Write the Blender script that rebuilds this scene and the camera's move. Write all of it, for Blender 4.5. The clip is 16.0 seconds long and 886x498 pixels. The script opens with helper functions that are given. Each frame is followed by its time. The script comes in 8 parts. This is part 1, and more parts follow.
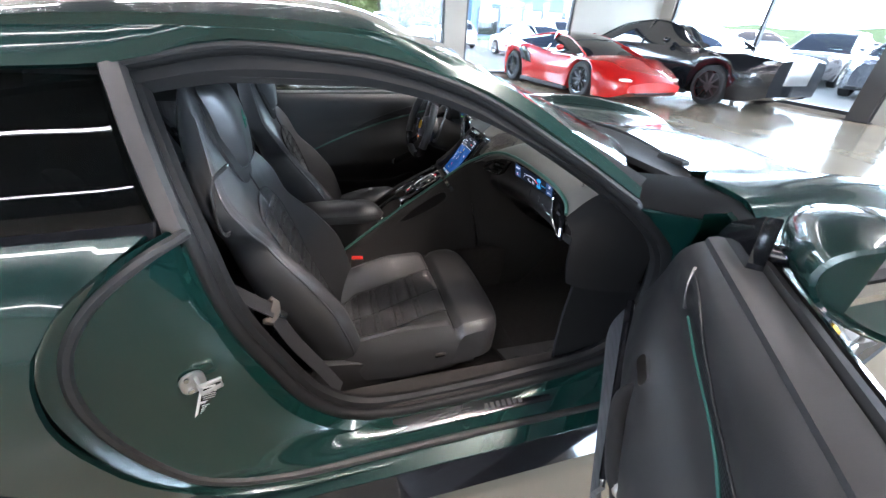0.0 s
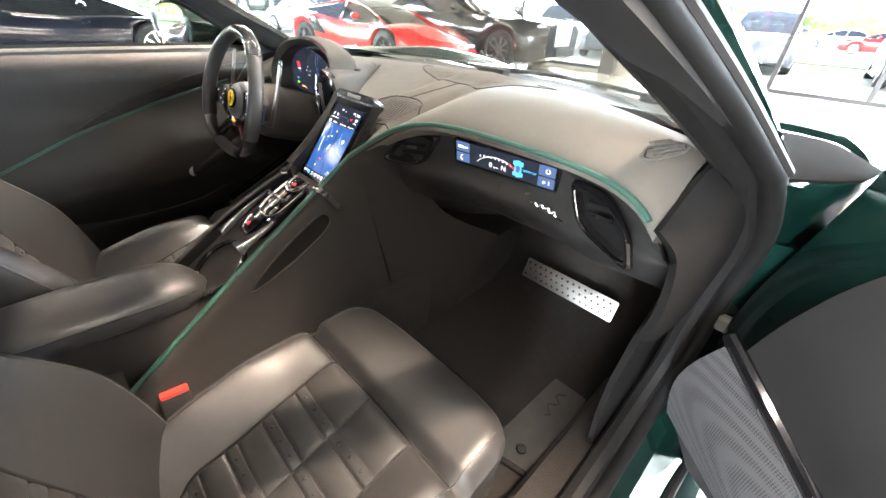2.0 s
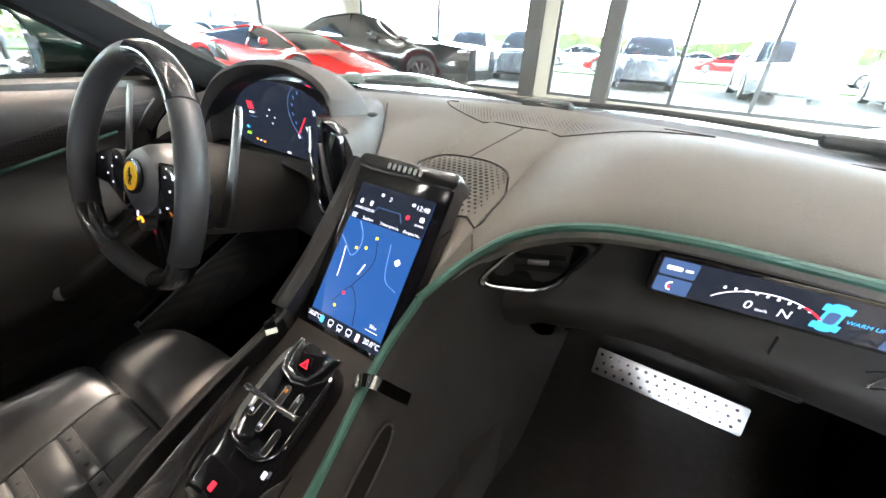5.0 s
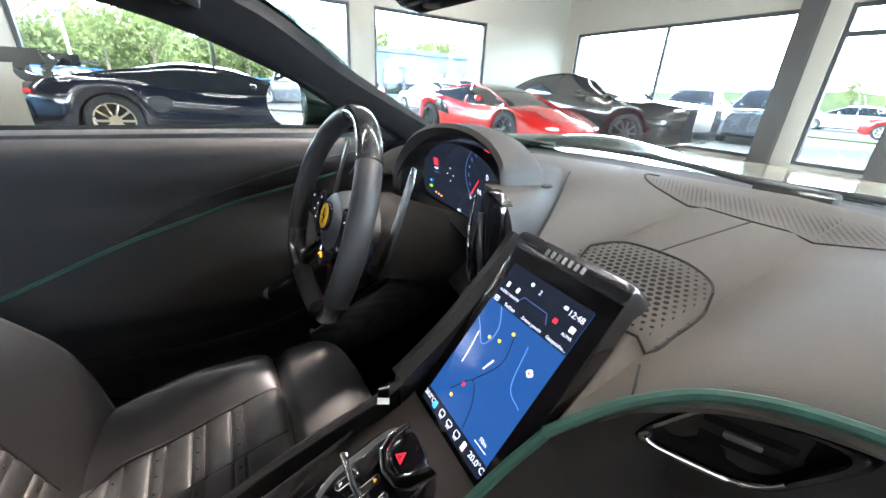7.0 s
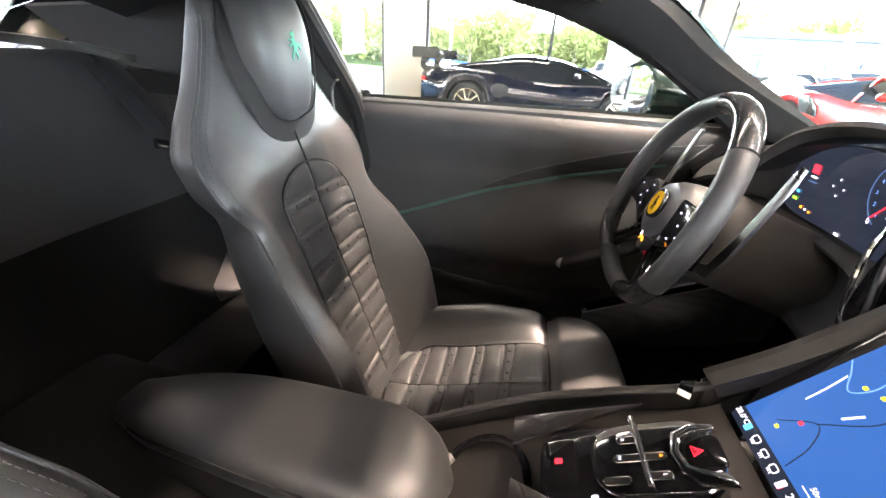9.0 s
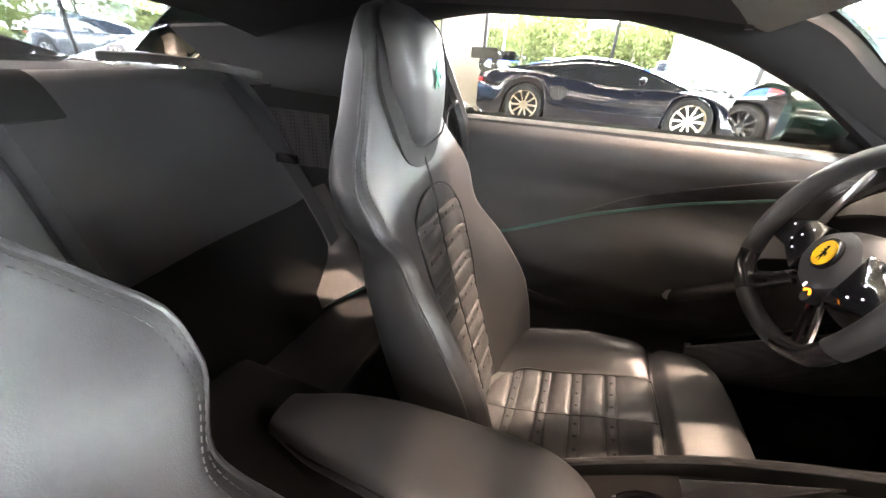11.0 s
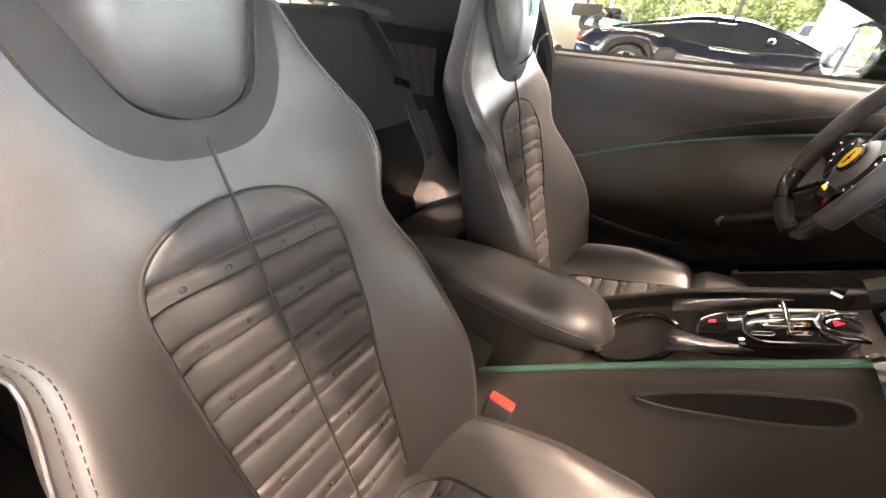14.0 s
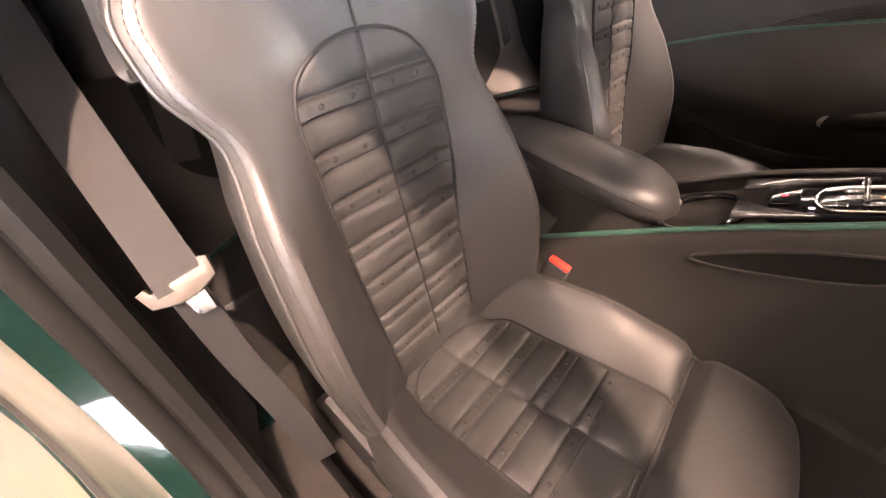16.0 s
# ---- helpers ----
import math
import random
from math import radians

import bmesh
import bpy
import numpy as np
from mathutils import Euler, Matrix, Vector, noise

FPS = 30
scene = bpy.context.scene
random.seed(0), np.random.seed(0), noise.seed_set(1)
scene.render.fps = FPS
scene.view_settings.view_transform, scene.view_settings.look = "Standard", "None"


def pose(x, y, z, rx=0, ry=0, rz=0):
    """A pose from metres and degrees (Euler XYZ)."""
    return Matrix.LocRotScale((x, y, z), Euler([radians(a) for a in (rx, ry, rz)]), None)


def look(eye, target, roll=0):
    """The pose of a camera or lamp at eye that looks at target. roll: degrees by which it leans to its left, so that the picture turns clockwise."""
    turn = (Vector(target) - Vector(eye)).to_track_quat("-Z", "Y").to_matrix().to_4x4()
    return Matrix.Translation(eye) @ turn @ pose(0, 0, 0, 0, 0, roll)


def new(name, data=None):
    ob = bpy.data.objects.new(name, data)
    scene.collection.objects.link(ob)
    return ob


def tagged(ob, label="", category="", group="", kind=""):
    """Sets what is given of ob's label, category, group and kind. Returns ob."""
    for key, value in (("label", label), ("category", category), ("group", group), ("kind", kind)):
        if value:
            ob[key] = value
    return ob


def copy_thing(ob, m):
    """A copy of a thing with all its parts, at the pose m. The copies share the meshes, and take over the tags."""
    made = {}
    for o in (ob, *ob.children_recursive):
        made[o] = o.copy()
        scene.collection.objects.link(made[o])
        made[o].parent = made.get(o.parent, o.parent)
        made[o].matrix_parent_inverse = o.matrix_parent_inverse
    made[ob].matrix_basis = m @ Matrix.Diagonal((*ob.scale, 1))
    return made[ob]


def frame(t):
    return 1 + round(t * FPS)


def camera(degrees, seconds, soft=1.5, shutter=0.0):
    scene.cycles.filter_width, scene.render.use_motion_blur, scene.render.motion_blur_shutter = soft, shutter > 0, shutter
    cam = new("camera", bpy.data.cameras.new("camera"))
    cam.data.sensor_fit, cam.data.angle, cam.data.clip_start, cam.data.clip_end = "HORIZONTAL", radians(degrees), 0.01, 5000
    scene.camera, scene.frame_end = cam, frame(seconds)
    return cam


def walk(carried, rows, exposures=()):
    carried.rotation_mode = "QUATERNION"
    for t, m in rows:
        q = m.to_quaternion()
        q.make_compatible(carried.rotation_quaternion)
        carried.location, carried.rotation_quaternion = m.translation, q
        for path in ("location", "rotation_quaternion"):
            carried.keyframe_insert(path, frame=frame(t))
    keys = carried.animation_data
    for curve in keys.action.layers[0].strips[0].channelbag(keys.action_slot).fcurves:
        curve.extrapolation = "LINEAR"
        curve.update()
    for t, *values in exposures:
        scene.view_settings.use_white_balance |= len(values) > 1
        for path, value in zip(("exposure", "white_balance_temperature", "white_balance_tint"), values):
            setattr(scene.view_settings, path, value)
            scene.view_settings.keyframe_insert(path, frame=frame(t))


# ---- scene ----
cam = camera(99.1, 16.0)
PATH = [
    (0, (1.4930, 0.0024, 1.2386), (-0.1441, 0.5105, 0.2082), 3.12),
    (0.5, (1.3372, -0.0101, 1.1778), (-0.2283, 0.6361, 0.1140), 3.47),
    (1, (1.1710, 0.0163, 1.1169), (-0.3466, 0.8094, 0.0836), 3.75),
    (1.5, (0.9927, 0.0333, 1.0706), (-0.4170, 0.9546, -0.0083), 3.54),
    (2, (0.8081, 0.0790, 1.0269), (-0.3743, 1.2931, -0.0351), 3.21),
    (2.5, (0.6831, 0.1498, 0.9682), (-0.3016, 1.5113, -0.1166), 3.01),
    (3, (0.5750, 0.2128, 0.9366), (-0.3071, 1.6718, -0.1090), 2.93),
    (3.5, (0.4788, 0.2264, 0.9214), (-0.3249, 1.7190, -0.1397), 2.73),
    (3.7, (0.4472, 0.2278, 0.9267), (-0.3696, 1.7147, -0.1326), 2.62),
    (5.8, (0.2372, 0.2528, 1.0077), (-0.9579, 1.6193, 0.1684), 3.23),
    (6, (0.2400, 0.2629, 1.0090), (-1.0874, 1.5001, 0.1679), 3.13),
    (6.5, (0.2364, 0.2881, 1.0128), (-1.3005, 1.2517, 0.1705), 3.16),
    (7, (0.2357, 0.3079, 1.0023), (-1.3622, 1.2262, 0.2255), 3.29),
    (7.5, (0.2406, 0.2940, 0.9869), (-1.4398, 0.9644, 0.1344), 3.38),
    (8, (0.2546, 0.2660, 0.9724), (-1.4696, 0.5933, 0.0133), 3.72),
    (8.5, (0.2781, 0.2346, 0.9708), (-1.4658, 0.1892, -0.0074), 3.66),
    (9, (0.2860, 0.2156, 0.9897), (-1.4676, -0.1524, 0.1010), 3.65),
    (9.5, (0.3083, 0.1998, 0.9992), (-1.4282, -0.3809, 0.1946), 4.04),
    (10, (0.3050, 0.1606, 1.0149), (-1.4033, -0.4960, 0.2083), 4.23),
    (12.5, (0.3154, -0.0577, 1.0339), (-1.3259, -0.4272, -0.0475), 4.64),
    (13, (0.4070, 0.0969, 1.0104), (-1.1754, -0.3722, -0.1193), 3.90),
    (13.5, (0.5024, 0.1488, 0.9756), (-0.9127, -0.4805, -0.2898), 3.78),
    (14, (0.5737, 0.1652, 0.9773), (-0.8831, -0.6896, -0.0937), 4.39),
    (14.5, (0.6239, 0.1855, 1.0014), (-0.8954, -0.8665, 0.2363), 3.97),
    (15, (0.6615, 0.1949, 1.0060), (-0.8091, -1.0095, 0.3842), 3.88),
    (15.5, (0.6877, 0.2000, 0.9849), (-0.6918, -0.9319, 0.0818), 3.64),
    (16, (0.6973, 0.2035, 0.9393), (-0.3993, -0.6826, -0.4793), 3.85),
]
EXPOSURE = [(0, 0.99, 5750, 18), (1, 1.95, 6450, 18), (2, 2.4, 6800, 18), (3.7, 2.5, 6850, 16), (6, 1.8, 6000, 17), (7.5, 1.77, 5950, 17), (8.5, 2.33, 6350, 20), (9.2, 2.5, 6950, 23), (10, 2.55, 7200, 25), (12.5, 2.6, 7350, 27), (13.5, 2.55, 7600, 29), (15, 2.5, 7650, 27), (16, 2.5, 7750, 37)]
walk(cam, [(t, look(eye, target, roll)) for t, eye, target, roll in PATH], EXPOSURE)

# ---- light ----
world = bpy.data.worlds.new("sky")
scene.world = world
world.use_nodes = True
_n = world.node_tree.nodes
_sky = _n.new("ShaderNodeTexSky")
_sky.sky_type = "NISHITA"
_sky.sun_disc = False
_sky.sun_elevation, _sky.sun_rotation = radians(48), radians(60)
_sky.air_density, _sky.dust_density, _sky.ozone_density = 1.0, 1.5, 1.0
world.node_tree.links.new(_sky.outputs[0], _n["Background"].inputs[0])
_n["Background"].inputs[1].default_value = 0.15
sun = new("sun", bpy.data.lights.new("sun", "SUN"))
sun.data.energy, sun.data.angle, sun.data.color = 5.0, radians(0.6), (1.0, 0.95, 0.88)
sun.matrix_world = look((30, 17.3, 38.5), (0, 0, 0))

# daylight of the tall windows beside the open door
for y, wide, power in ((6.0, 4.8, 200.0),):
    day = new("window_daylight", bpy.data.lights.new("window_daylight", "AREA"))
    day.data.shape, day.data.size, day.data.size_y = "RECTANGLE", wide, 3.4
    day.data.energy, day.data.color = power, (0.76, 0.91, 1.0)
    day.matrix_world = pose(6.47, y, 1.9, 90, 0, 90)
# fill lamp added at an unseen rear window to brighten the open door's card
rear_fill = new("rear_window_fill", bpy.data.lights.new("rear_window_fill", "AREA"))
rear_fill.data.shape, rear_fill.data.size, rear_fill.data.size_y = "RECTANGLE", 2.6, 3.2
rear_fill.data.energy, rear_fill.data.color = 800.0, (0.80, 0.92, 1.0)
rear_fill.matrix_world = look((4.8, -10.9, 1.9), (4.8, 0, 1.9))


# ---- helpers of this scene ----
def thing(name, at=(0, 0, 0), label="", category="", group="", kind=""):
    ob = new(name)
    ob.empty_display_size = 0.05
    ob.matrix_basis = Matrix.Translation(at)
    return tagged(ob, label, category, group, kind)


def stands(ob):
    """An object's pose in the world."""
    return stands(ob.parent) @ ob.matrix_parent_inverse @ ob.matrix_basis if ob.parent else ob.matrix_basis.copy()


def part(name, bm, material, parent=None, label="", smooth=True):
    """Links a bmesh as one mesh object under a thing or a part; the bmesh is in world metres."""
    me = bpy.data.meshes.new(name)
    bm.to_mesh(me)
    bm.free()
    if smooth:
        me.shade_smooth()
        if smooth != "full":
            me.set_sharp_from_angle(angle=radians(38))
    for m in material if isinstance(material, (list, tuple)) else [material]:
        me.materials.append(m)
    ob = new(name, me)
    if parent is not None:
        ob.parent = parent
        ob.matrix_parent_inverse = stands(parent).inverted()
    if label:
        ob["label"] = label
    return ob


def whole(name, bm, material, label, category, group="", kind="", smooth=True):
    return tagged(part(name, bm, material, None, "", smooth), label, category, group, kind)


def joined(*bms):
    out = bmesh.new()
    for b in bms:
        me = bpy.data.meshes.new("t")
        b.to_mesh(me)
        out.from_mesh(me)
        bpy.data.meshes.remove(me)
        b.free()
    return out


def moved(bm, m):
    bmesh.ops.transform(bm, matrix=m, verts=bm.verts)
    if m.determinant() < 0:
        bmesh.ops.reverse_faces(bm, faces=bm.faces)
    return bm


def box(x0, x1, y0, y1, z0, z1, bevel=0.0, seg=2):
    bm = bmesh.new()
    bmesh.ops.create_cube(bm, size=1)
    moved(bm, Matrix.Translation(((x0 + x1) / 2, (y0 + y1) / 2, (z0 + z1) / 2)) @ Matrix.Diagonal((abs(x1 - x0), abs(y1 - y0), abs(z1 - z0), 1)))
    if bevel:
        bmesh.ops.bevel(bm, geom=bm.edges[:], offset=bevel, segments=seg, affect="EDGES", profile=0.5)
    return bm


def cyl(r, depth, m=Matrix(), n=24, r2=None, bevel=0.0):
    bm = bmesh.new()
    bmesh.ops.create_cone(bm, cap_ends=True, segments=n, radius1=r, radius2=r if r2 is None else r2, depth=depth)
    if bevel:
        bmesh.ops.bevel(bm, geom=[e for e in bm.edges if len(e.link_faces) == 2 and max(len(f.verts) for f in e.link_faces) > 4], offset=bevel, segments=2, affect="EDGES", profile=0.5)
    return moved(bm, m)


def ball(r, m=Matrix(), n=16):
    bm = bmesh.new()
    bmesh.ops.create_uvsphere(bm, u_segments=n, v_segments=max(6, n // 2), radius=r)
    return moved(bm, m)


def spline(points, n=8, closed=False):
    """A smooth curve through the points, n steps a span."""
    p = [Vector(q) for q in points]
    out = []
    count = len(p) if closed else len(p) - 1
    for i in range(count):
        if closed:
            a, b, c, d = p[i - 1], p[i], p[(i + 1) % len(p)], p[(i + 2) % len(p)]
        else:
            b, c = p[i], p[i + 1]
            a = p[i - 1] if i else b * 2 - c
            d = p[i + 2] if i + 2 < len(p) else c * 2 - b
        for k in range(n):
            t = k / n
            out.append(0.5 * (2 * b + (c - a) * t + (2 * a - 5 * b + 4 * c - d) * t * t + (3 * b - a - 3 * c + d) * t ** 3))
    if not closed:
        out.append(p[-1])
    return out


def skin(rows, closed_u=False, closed_v=False, caps=False):
    """A mesh over a grid of points."""
    bm = bmesh.new()
    vs = [[bm.verts.new(q) for q in r] for r in rows]
    nu, nv = len(vs), len(vs[0])
    for i in range(nu if closed_u else nu - 1):
        for j in range(nv if closed_v else nv - 1):
            f = (vs[i][j], vs[(i + 1) % nu][j], vs[(i + 1) % nu][(j + 1) % nv], vs[i][(j + 1) % nv])
            if len(set(f)) == 4:
                bm.faces.new(f)
    if caps:
        bm.faces.new(list(reversed(vs[0])))
        bm.faces.new(vs[-1])
    bmesh.ops.remove_doubles(bm, verts=bm.verts, dist=1e-5)
    bmesh.ops.recalc_face_normals(bm, faces=bm.faces)
    return bm


def net(rows, n=6, m=6, closed_v=False):
    """A smooth sheet through a small net of points."""
    rows = [spline(r, m, closed_v) for r in rows]
    cols = [spline(c, n) for c in zip(*rows)]
    return [list(r) for r in zip(*cols)]


def thick(bm, t):
    """Gives a sheet a thickness, away from its normals."""
    bmesh.ops.recalc_face_normals(bm, faces=bm.faces)
    bm.normal_update()
    verts, faces = bm.verts[:], bm.faces[:]
    rims = [(e.verts[0], e.verts[1]) for e in bm.edges if e.is_boundary]
    twin = {v: bm.verts.new(v.co - v.normal * t) for v in verts}
    for f in faces:
        bm.faces.new([twin[v] for v in reversed(f.verts)])
    for a, b in rims:
        bm.faces.new([a, b, twin[b], twin[a]])
    bmesh.ops.recalc_face_normals(bm, faces=bm.faces)
    return bm


def sweep(path, profile, closed=False, up=(0, 0, 1), caps=True, scale=None):
    """Sweeps a closed profile (list of (side, up) pairs) along a path."""
    rows = []
    n = len(path)
    up = Vector(up)
    for i, q in enumerate(path):
        a = path[(i - 1) % n] if closed or i else q
        b = path[(i + 1) % n] if closed or i < n - 1 else q
        d = (Vector(b) - Vector(a)).normalized()
        side = d.cross(up)
        if side.length < 1e-4:
            side = d.cross(Vector((0.3, 1, 0.1)))
        side.normalize()
        v = side.cross(d).normalized()
        k = scale(i / (n - 1)) if scale else 1.0
        rows.append([Vector(q) + side * s * k + v * h * k for s, h in profile])
    return skin(rows, closed_u=closed, closed_v=True, caps=caps and not closed)


def ring(r, n=10, ry=None):
    return [(r * math.cos(2 * math.pi * k / n), (ry or r) * math.sin(2 * math.pi * k / n)) for k in range(n)]


def tube(path, r, closed=False, n=10, up=(0, 0, 1), ry=None, scale=None):
    return sweep(path, ring(r, n, ry), closed, up, scale=scale)


def slab(outline, m, depth, bevel=0.0, seg=2):
    """A plate: an outline in (x, y) raised by depth along z, then laid by the pose m."""
    bm = bmesh.new()
    vs = [bm.verts.new((x, y, 0)) for x, y in outline]
    f = bm.faces.new(vs)
    r = bmesh.ops.extrude_face_region(bm, geom=[f])
    bmesh.ops.translate(bm, verts=[v for v in r["geom"] if isinstance(v, bmesh.types.BMVert)], vec=(0, 0, depth))
    bmesh.ops.recalc_face_normals(bm, faces=bm.faces)
    if bevel:
        top = [e for e in bm.edges if all(v.co.z > depth * 0.5 for v in e.verts)]
        bmesh.ops.bevel(bm, geom=top, offset=bevel, segments=seg, affect="EDGES", profile=0.5)
    return moved(bm, m)


def rounded(w, h, r, n=5, cx=0.0, cy=0.0):
    out = []
    for sx, sy, a in ((1, 1, 0), (-1, 1, 90), (-1, -1, 180), (1, -1, 270)):
        for k in range(n + 1):
            t = radians(a + 90 * k / n)
            out.append((cx + sx * (w / 2 - r) + r * math.cos(t), cy + sy * (h / 2 - r) + r * math.sin(t)))
    return out


def basis(origin, x, y):
    """A pose whose x and y axes lie along the given directions."""
    x = Vector(x).normalized()
    z = x.cross(Vector(y)).normalized()
    y = z.cross(x)
    m = Matrix((x, y, z)).transposed().to_4x4()
    m.translation = Vector(origin)
    return m


def words(name, text, m, size, material, parent=None, depth=0.0006, label="", shear=0.0, align="CENTER"):
    """Writing, turned into a mesh; the pose m carries its plane."""
    cu = bpy.data.curves.new(name, "FONT")
    cu.body, cu.size, cu.extrude, cu.align_x, cu.align_y, cu.shear = text, size, depth, align, "CENTER", shear
    tmp = bpy.data.objects.new("t", cu)
    me = bpy.data.meshes.new_from_object(tmp)
    bpy.data.objects.remove(tmp)
    me.transform(m)
    me.materials.append(material)
    ob = new(name, me)
    if parent is not None:
        ob.parent = parent
        ob.matrix_parent_inverse = stands(parent).inverted()
    if label:
        ob["label"] = label
    return ob


def lerp(a, b, t):
    return a + (b - a) * t


def curve1(t, *pairs):
    """A smooth value at t through (t, value) pairs, with no overshoot."""
    if t <= pairs[0][0]:
        return pairs[0][1]
    if t >= pairs[-1][0]:
        return pairs[-1][1]
    k = next(i for i in range(len(pairs) - 1) if t <= pairs[i + 1][0])
    slope = lambda i: (pairs[i + 1][1] - pairs[i][1]) / (pairs[i + 1][0] - pairs[i][0])

    def tangent(i):
        if i == 0:
            return slope(0)
        if i == len(pairs) - 1:
            return slope(i - 1)
        a, b = slope(i - 1), slope(i)
        return 0.0 if a * b <= 0 else 2 * a * b / (a + b)
    (a, u), (b, v) = pairs[k], pairs[k + 1]
    h = b - a
    s = (t - a) / h
    return u * (2 * s ** 3 - 3 * s * s + 1) + h * tangent(k) * (s ** 3 - 2 * s * s + s) + v * (3 * s * s - 2 * s ** 3) + h * tangent(k + 1) * (s ** 3 - s * s)

# ---- materials ----
def material(name, color, rough=0.5, metal=0.0, grain=0.0, grain_size=0.002, stain=0.0, stain_size=0.3, coat=0.0, emit=0.0, sheen=0.0, rough_var=0.08, spec=0.5, weave=False, random_tint=0.0):
    mat = bpy.data.materials.new(name)
    mat.use_nodes = True
    nt = mat.node_tree
    b = nt.nodes["Principled BSDF"]
    b.inputs["Base Color"].default_value = (*color, 1)
    b.inputs["Roughness"].default_value = rough
    b.inputs["Metallic"].default_value = metal
    b.inputs["Coat Weight"].default_value = coat
    b.inputs["Coat Roughness"].default_value = 0.03
    b.inputs["Sheen Weight"].default_value = sheen
    b.inputs["Specular IOR Level"].default_value = spec
    geo = nt.nodes.new("ShaderNodeNewGeometry")
    if stain or rough_var:
        big = nt.nodes.new("ShaderNodeTexNoise")
        big.inputs["Scale"].default_value = 1 / stain_size
        big.inputs["Detail"].default_value = 5
        nt.links.new(geo.outputs["Position"], big.inputs["Vector"])
        if stain:
            mix = nt.nodes.new("ShaderNodeMix")
            mix.data_type = "RGBA"
            mix.inputs["A"].default_value = (*[c * (1 - stain) for c in color], 1)
            mix.inputs["B"].default_value = (*[min(1, c * (1 + stain)) for c in color], 1)
            nt.links.new(big.outputs["Fac"], mix.inputs["Factor"])
            nt.links.new(mix.outputs["Result"], b.inputs["Base Color"])
        if rough_var:
            mr = nt.nodes.new("ShaderNodeMapRange")
            mr.inputs["From Min"].default_value, mr.inputs["From Max"].default_value = 0.3, 0.7
            mr.inputs["To Min"].default_value, mr.inputs["To Max"].default_value = max(0.02, rough - rough_var), min(1, rough + rough_var)
            nt.links.new(big.outputs["Fac"], mr.inputs["Value"])
            nt.links.new(mr.outputs["Result"], b.inputs["Roughness"])
    if grain:
        if weave:
            fine = nt.nodes.new("ShaderNodeTexChecker")
            fine.inputs["Scale"].default_value = 1 / grain_size
        else:
            fine = nt.nodes.new("ShaderNodeTexVoronoi")
            fine.inputs["Scale"].default_value = 1 / grain_size
        nt.links.new(geo.outputs["Position"], fine.inputs["Vector"])
        bump = nt.nodes.new("ShaderNodeBump")
        bump.inputs["Strength"].default_value = grain
        bump.inputs["Distance"].default_value = grain_size * 0.3
        nt.links.new(fine.outputs["Fac" if weave else "Distance"], bump.inputs["Height"])
        nt.links.new(bump.outputs["Normal"], b.inputs["Normal"])
    if random_tint:
        info = nt.nodes.new("ShaderNodeObjectInfo")
        hsv = nt.nodes.new("ShaderNodeHueSaturation")
        mr2 = nt.nodes.new("ShaderNodeMapRange")
        mr2.inputs["To Min"].default_value, mr2.inputs["To Max"].default_value = 1 - random_tint, 1 + random_tint
        nt.links.new(info.outputs["Random"], mr2.inputs["Value"])
        nt.links.new(mr2.outputs["Result"], hsv.inputs["Value"])
        src = b.inputs["Base Color"].links[0].from_socket if b.inputs["Base Color"].links else None
        if src:
            nt.links.new(src, hsv.inputs["Color"])
        else:
            hsv.inputs["Color"].default_value = (*color, 1)
        nt.links.new(hsv.outputs["Color"], b.inputs["Base Color"])
    if emit:
        b.inputs["Emission Color"].default_value = (*color, 1)
        b.inputs["Emission Strength"].default_value = emit
    return mat


LEATHER = material("black leather", (0.036, 0.036, 0.036), 0.40, spec=0.7, grain=0.16, grain_size=0.0016, stain=0.15, stain_size=0.06, rough_var=0.06)
LEATHER_P = material("pressed black leather", (0.034, 0.034, 0.034), 0.40, spec=0.7, grain=0.5, grain_size=0.0024, stain=0.12, stain_size=0.05, weave=True)
THREAD = material("grey thread", (0.045, 0.044, 0.043), 0.7)
SEAM = material("black stitching", (0.012, 0.012, 0.012), 0.7)
GREY_LEATHER = material("grey leather", (0.110, 0.103, 0.091), 0.62, grain=0.3, grain_size=0.0014, stain=0.08, stain_size=0.12, spec=0.35)
ALCANTARA = material("black suede", (0.014, 0.0135, 0.013), 0.95, grain=0.5, grain_size=0.001, stain=0.3, stain_size=0.03, sheen=0.03, spec=0.2)
DOOR_LEATHER = material("soft black door leather", (0.024, 0.0237, 0.0235), 0.47, grain=0.16, grain_size=0.0016, stain=0.15, stain_size=0.06)
COLLAR = material("dark matt collar leather", (0.026, 0.025, 0.024), 0.75, grain=0.3, grain_size=0.0012, spec=0.3)
FACE_LEATHER = material("matt black dash leather", (0.017, 0.0168, 0.0165), 0.62, grain=0.2, grain_size=0.0016, stain=0.15, stain_size=0.06, spec=0.3)
CONSOLE_SUEDE = material("brown-black suede", (0.021, 0.0198, 0.019), 0.92, grain=0.5, grain_size=0.0012, stain=0.25, stain_size=0.04, spec=0.25, sheen=0.05)
HOOD_LEATHER = material("dark grey hood leather", (0.038, 0.035, 0.0315), 0.6, grain=0.3, grain_size=0.0014, stain=0.08, stain_size=0.1, spec=0.35)
MAT_BAND = material("worn grey mat band", (0.075, 0.072, 0.068), 0.75, grain=0.4, grain_size=0.002, stain=0.4, stain_size=0.04)
GOLD_RIM = material("pale gold alloy", (0.62, 0.54, 0.42), 0.3, metal=1.0)
PILLAR_SATIN = material("satin grey pillar metal", (0.065, 0.06, 0.056), 0.42, metal=0.4)
SEAL = material("black door seal", (0.009, 0.009, 0.009), 0.6, stain=0.15, stain_size=0.08, spec=0.25)
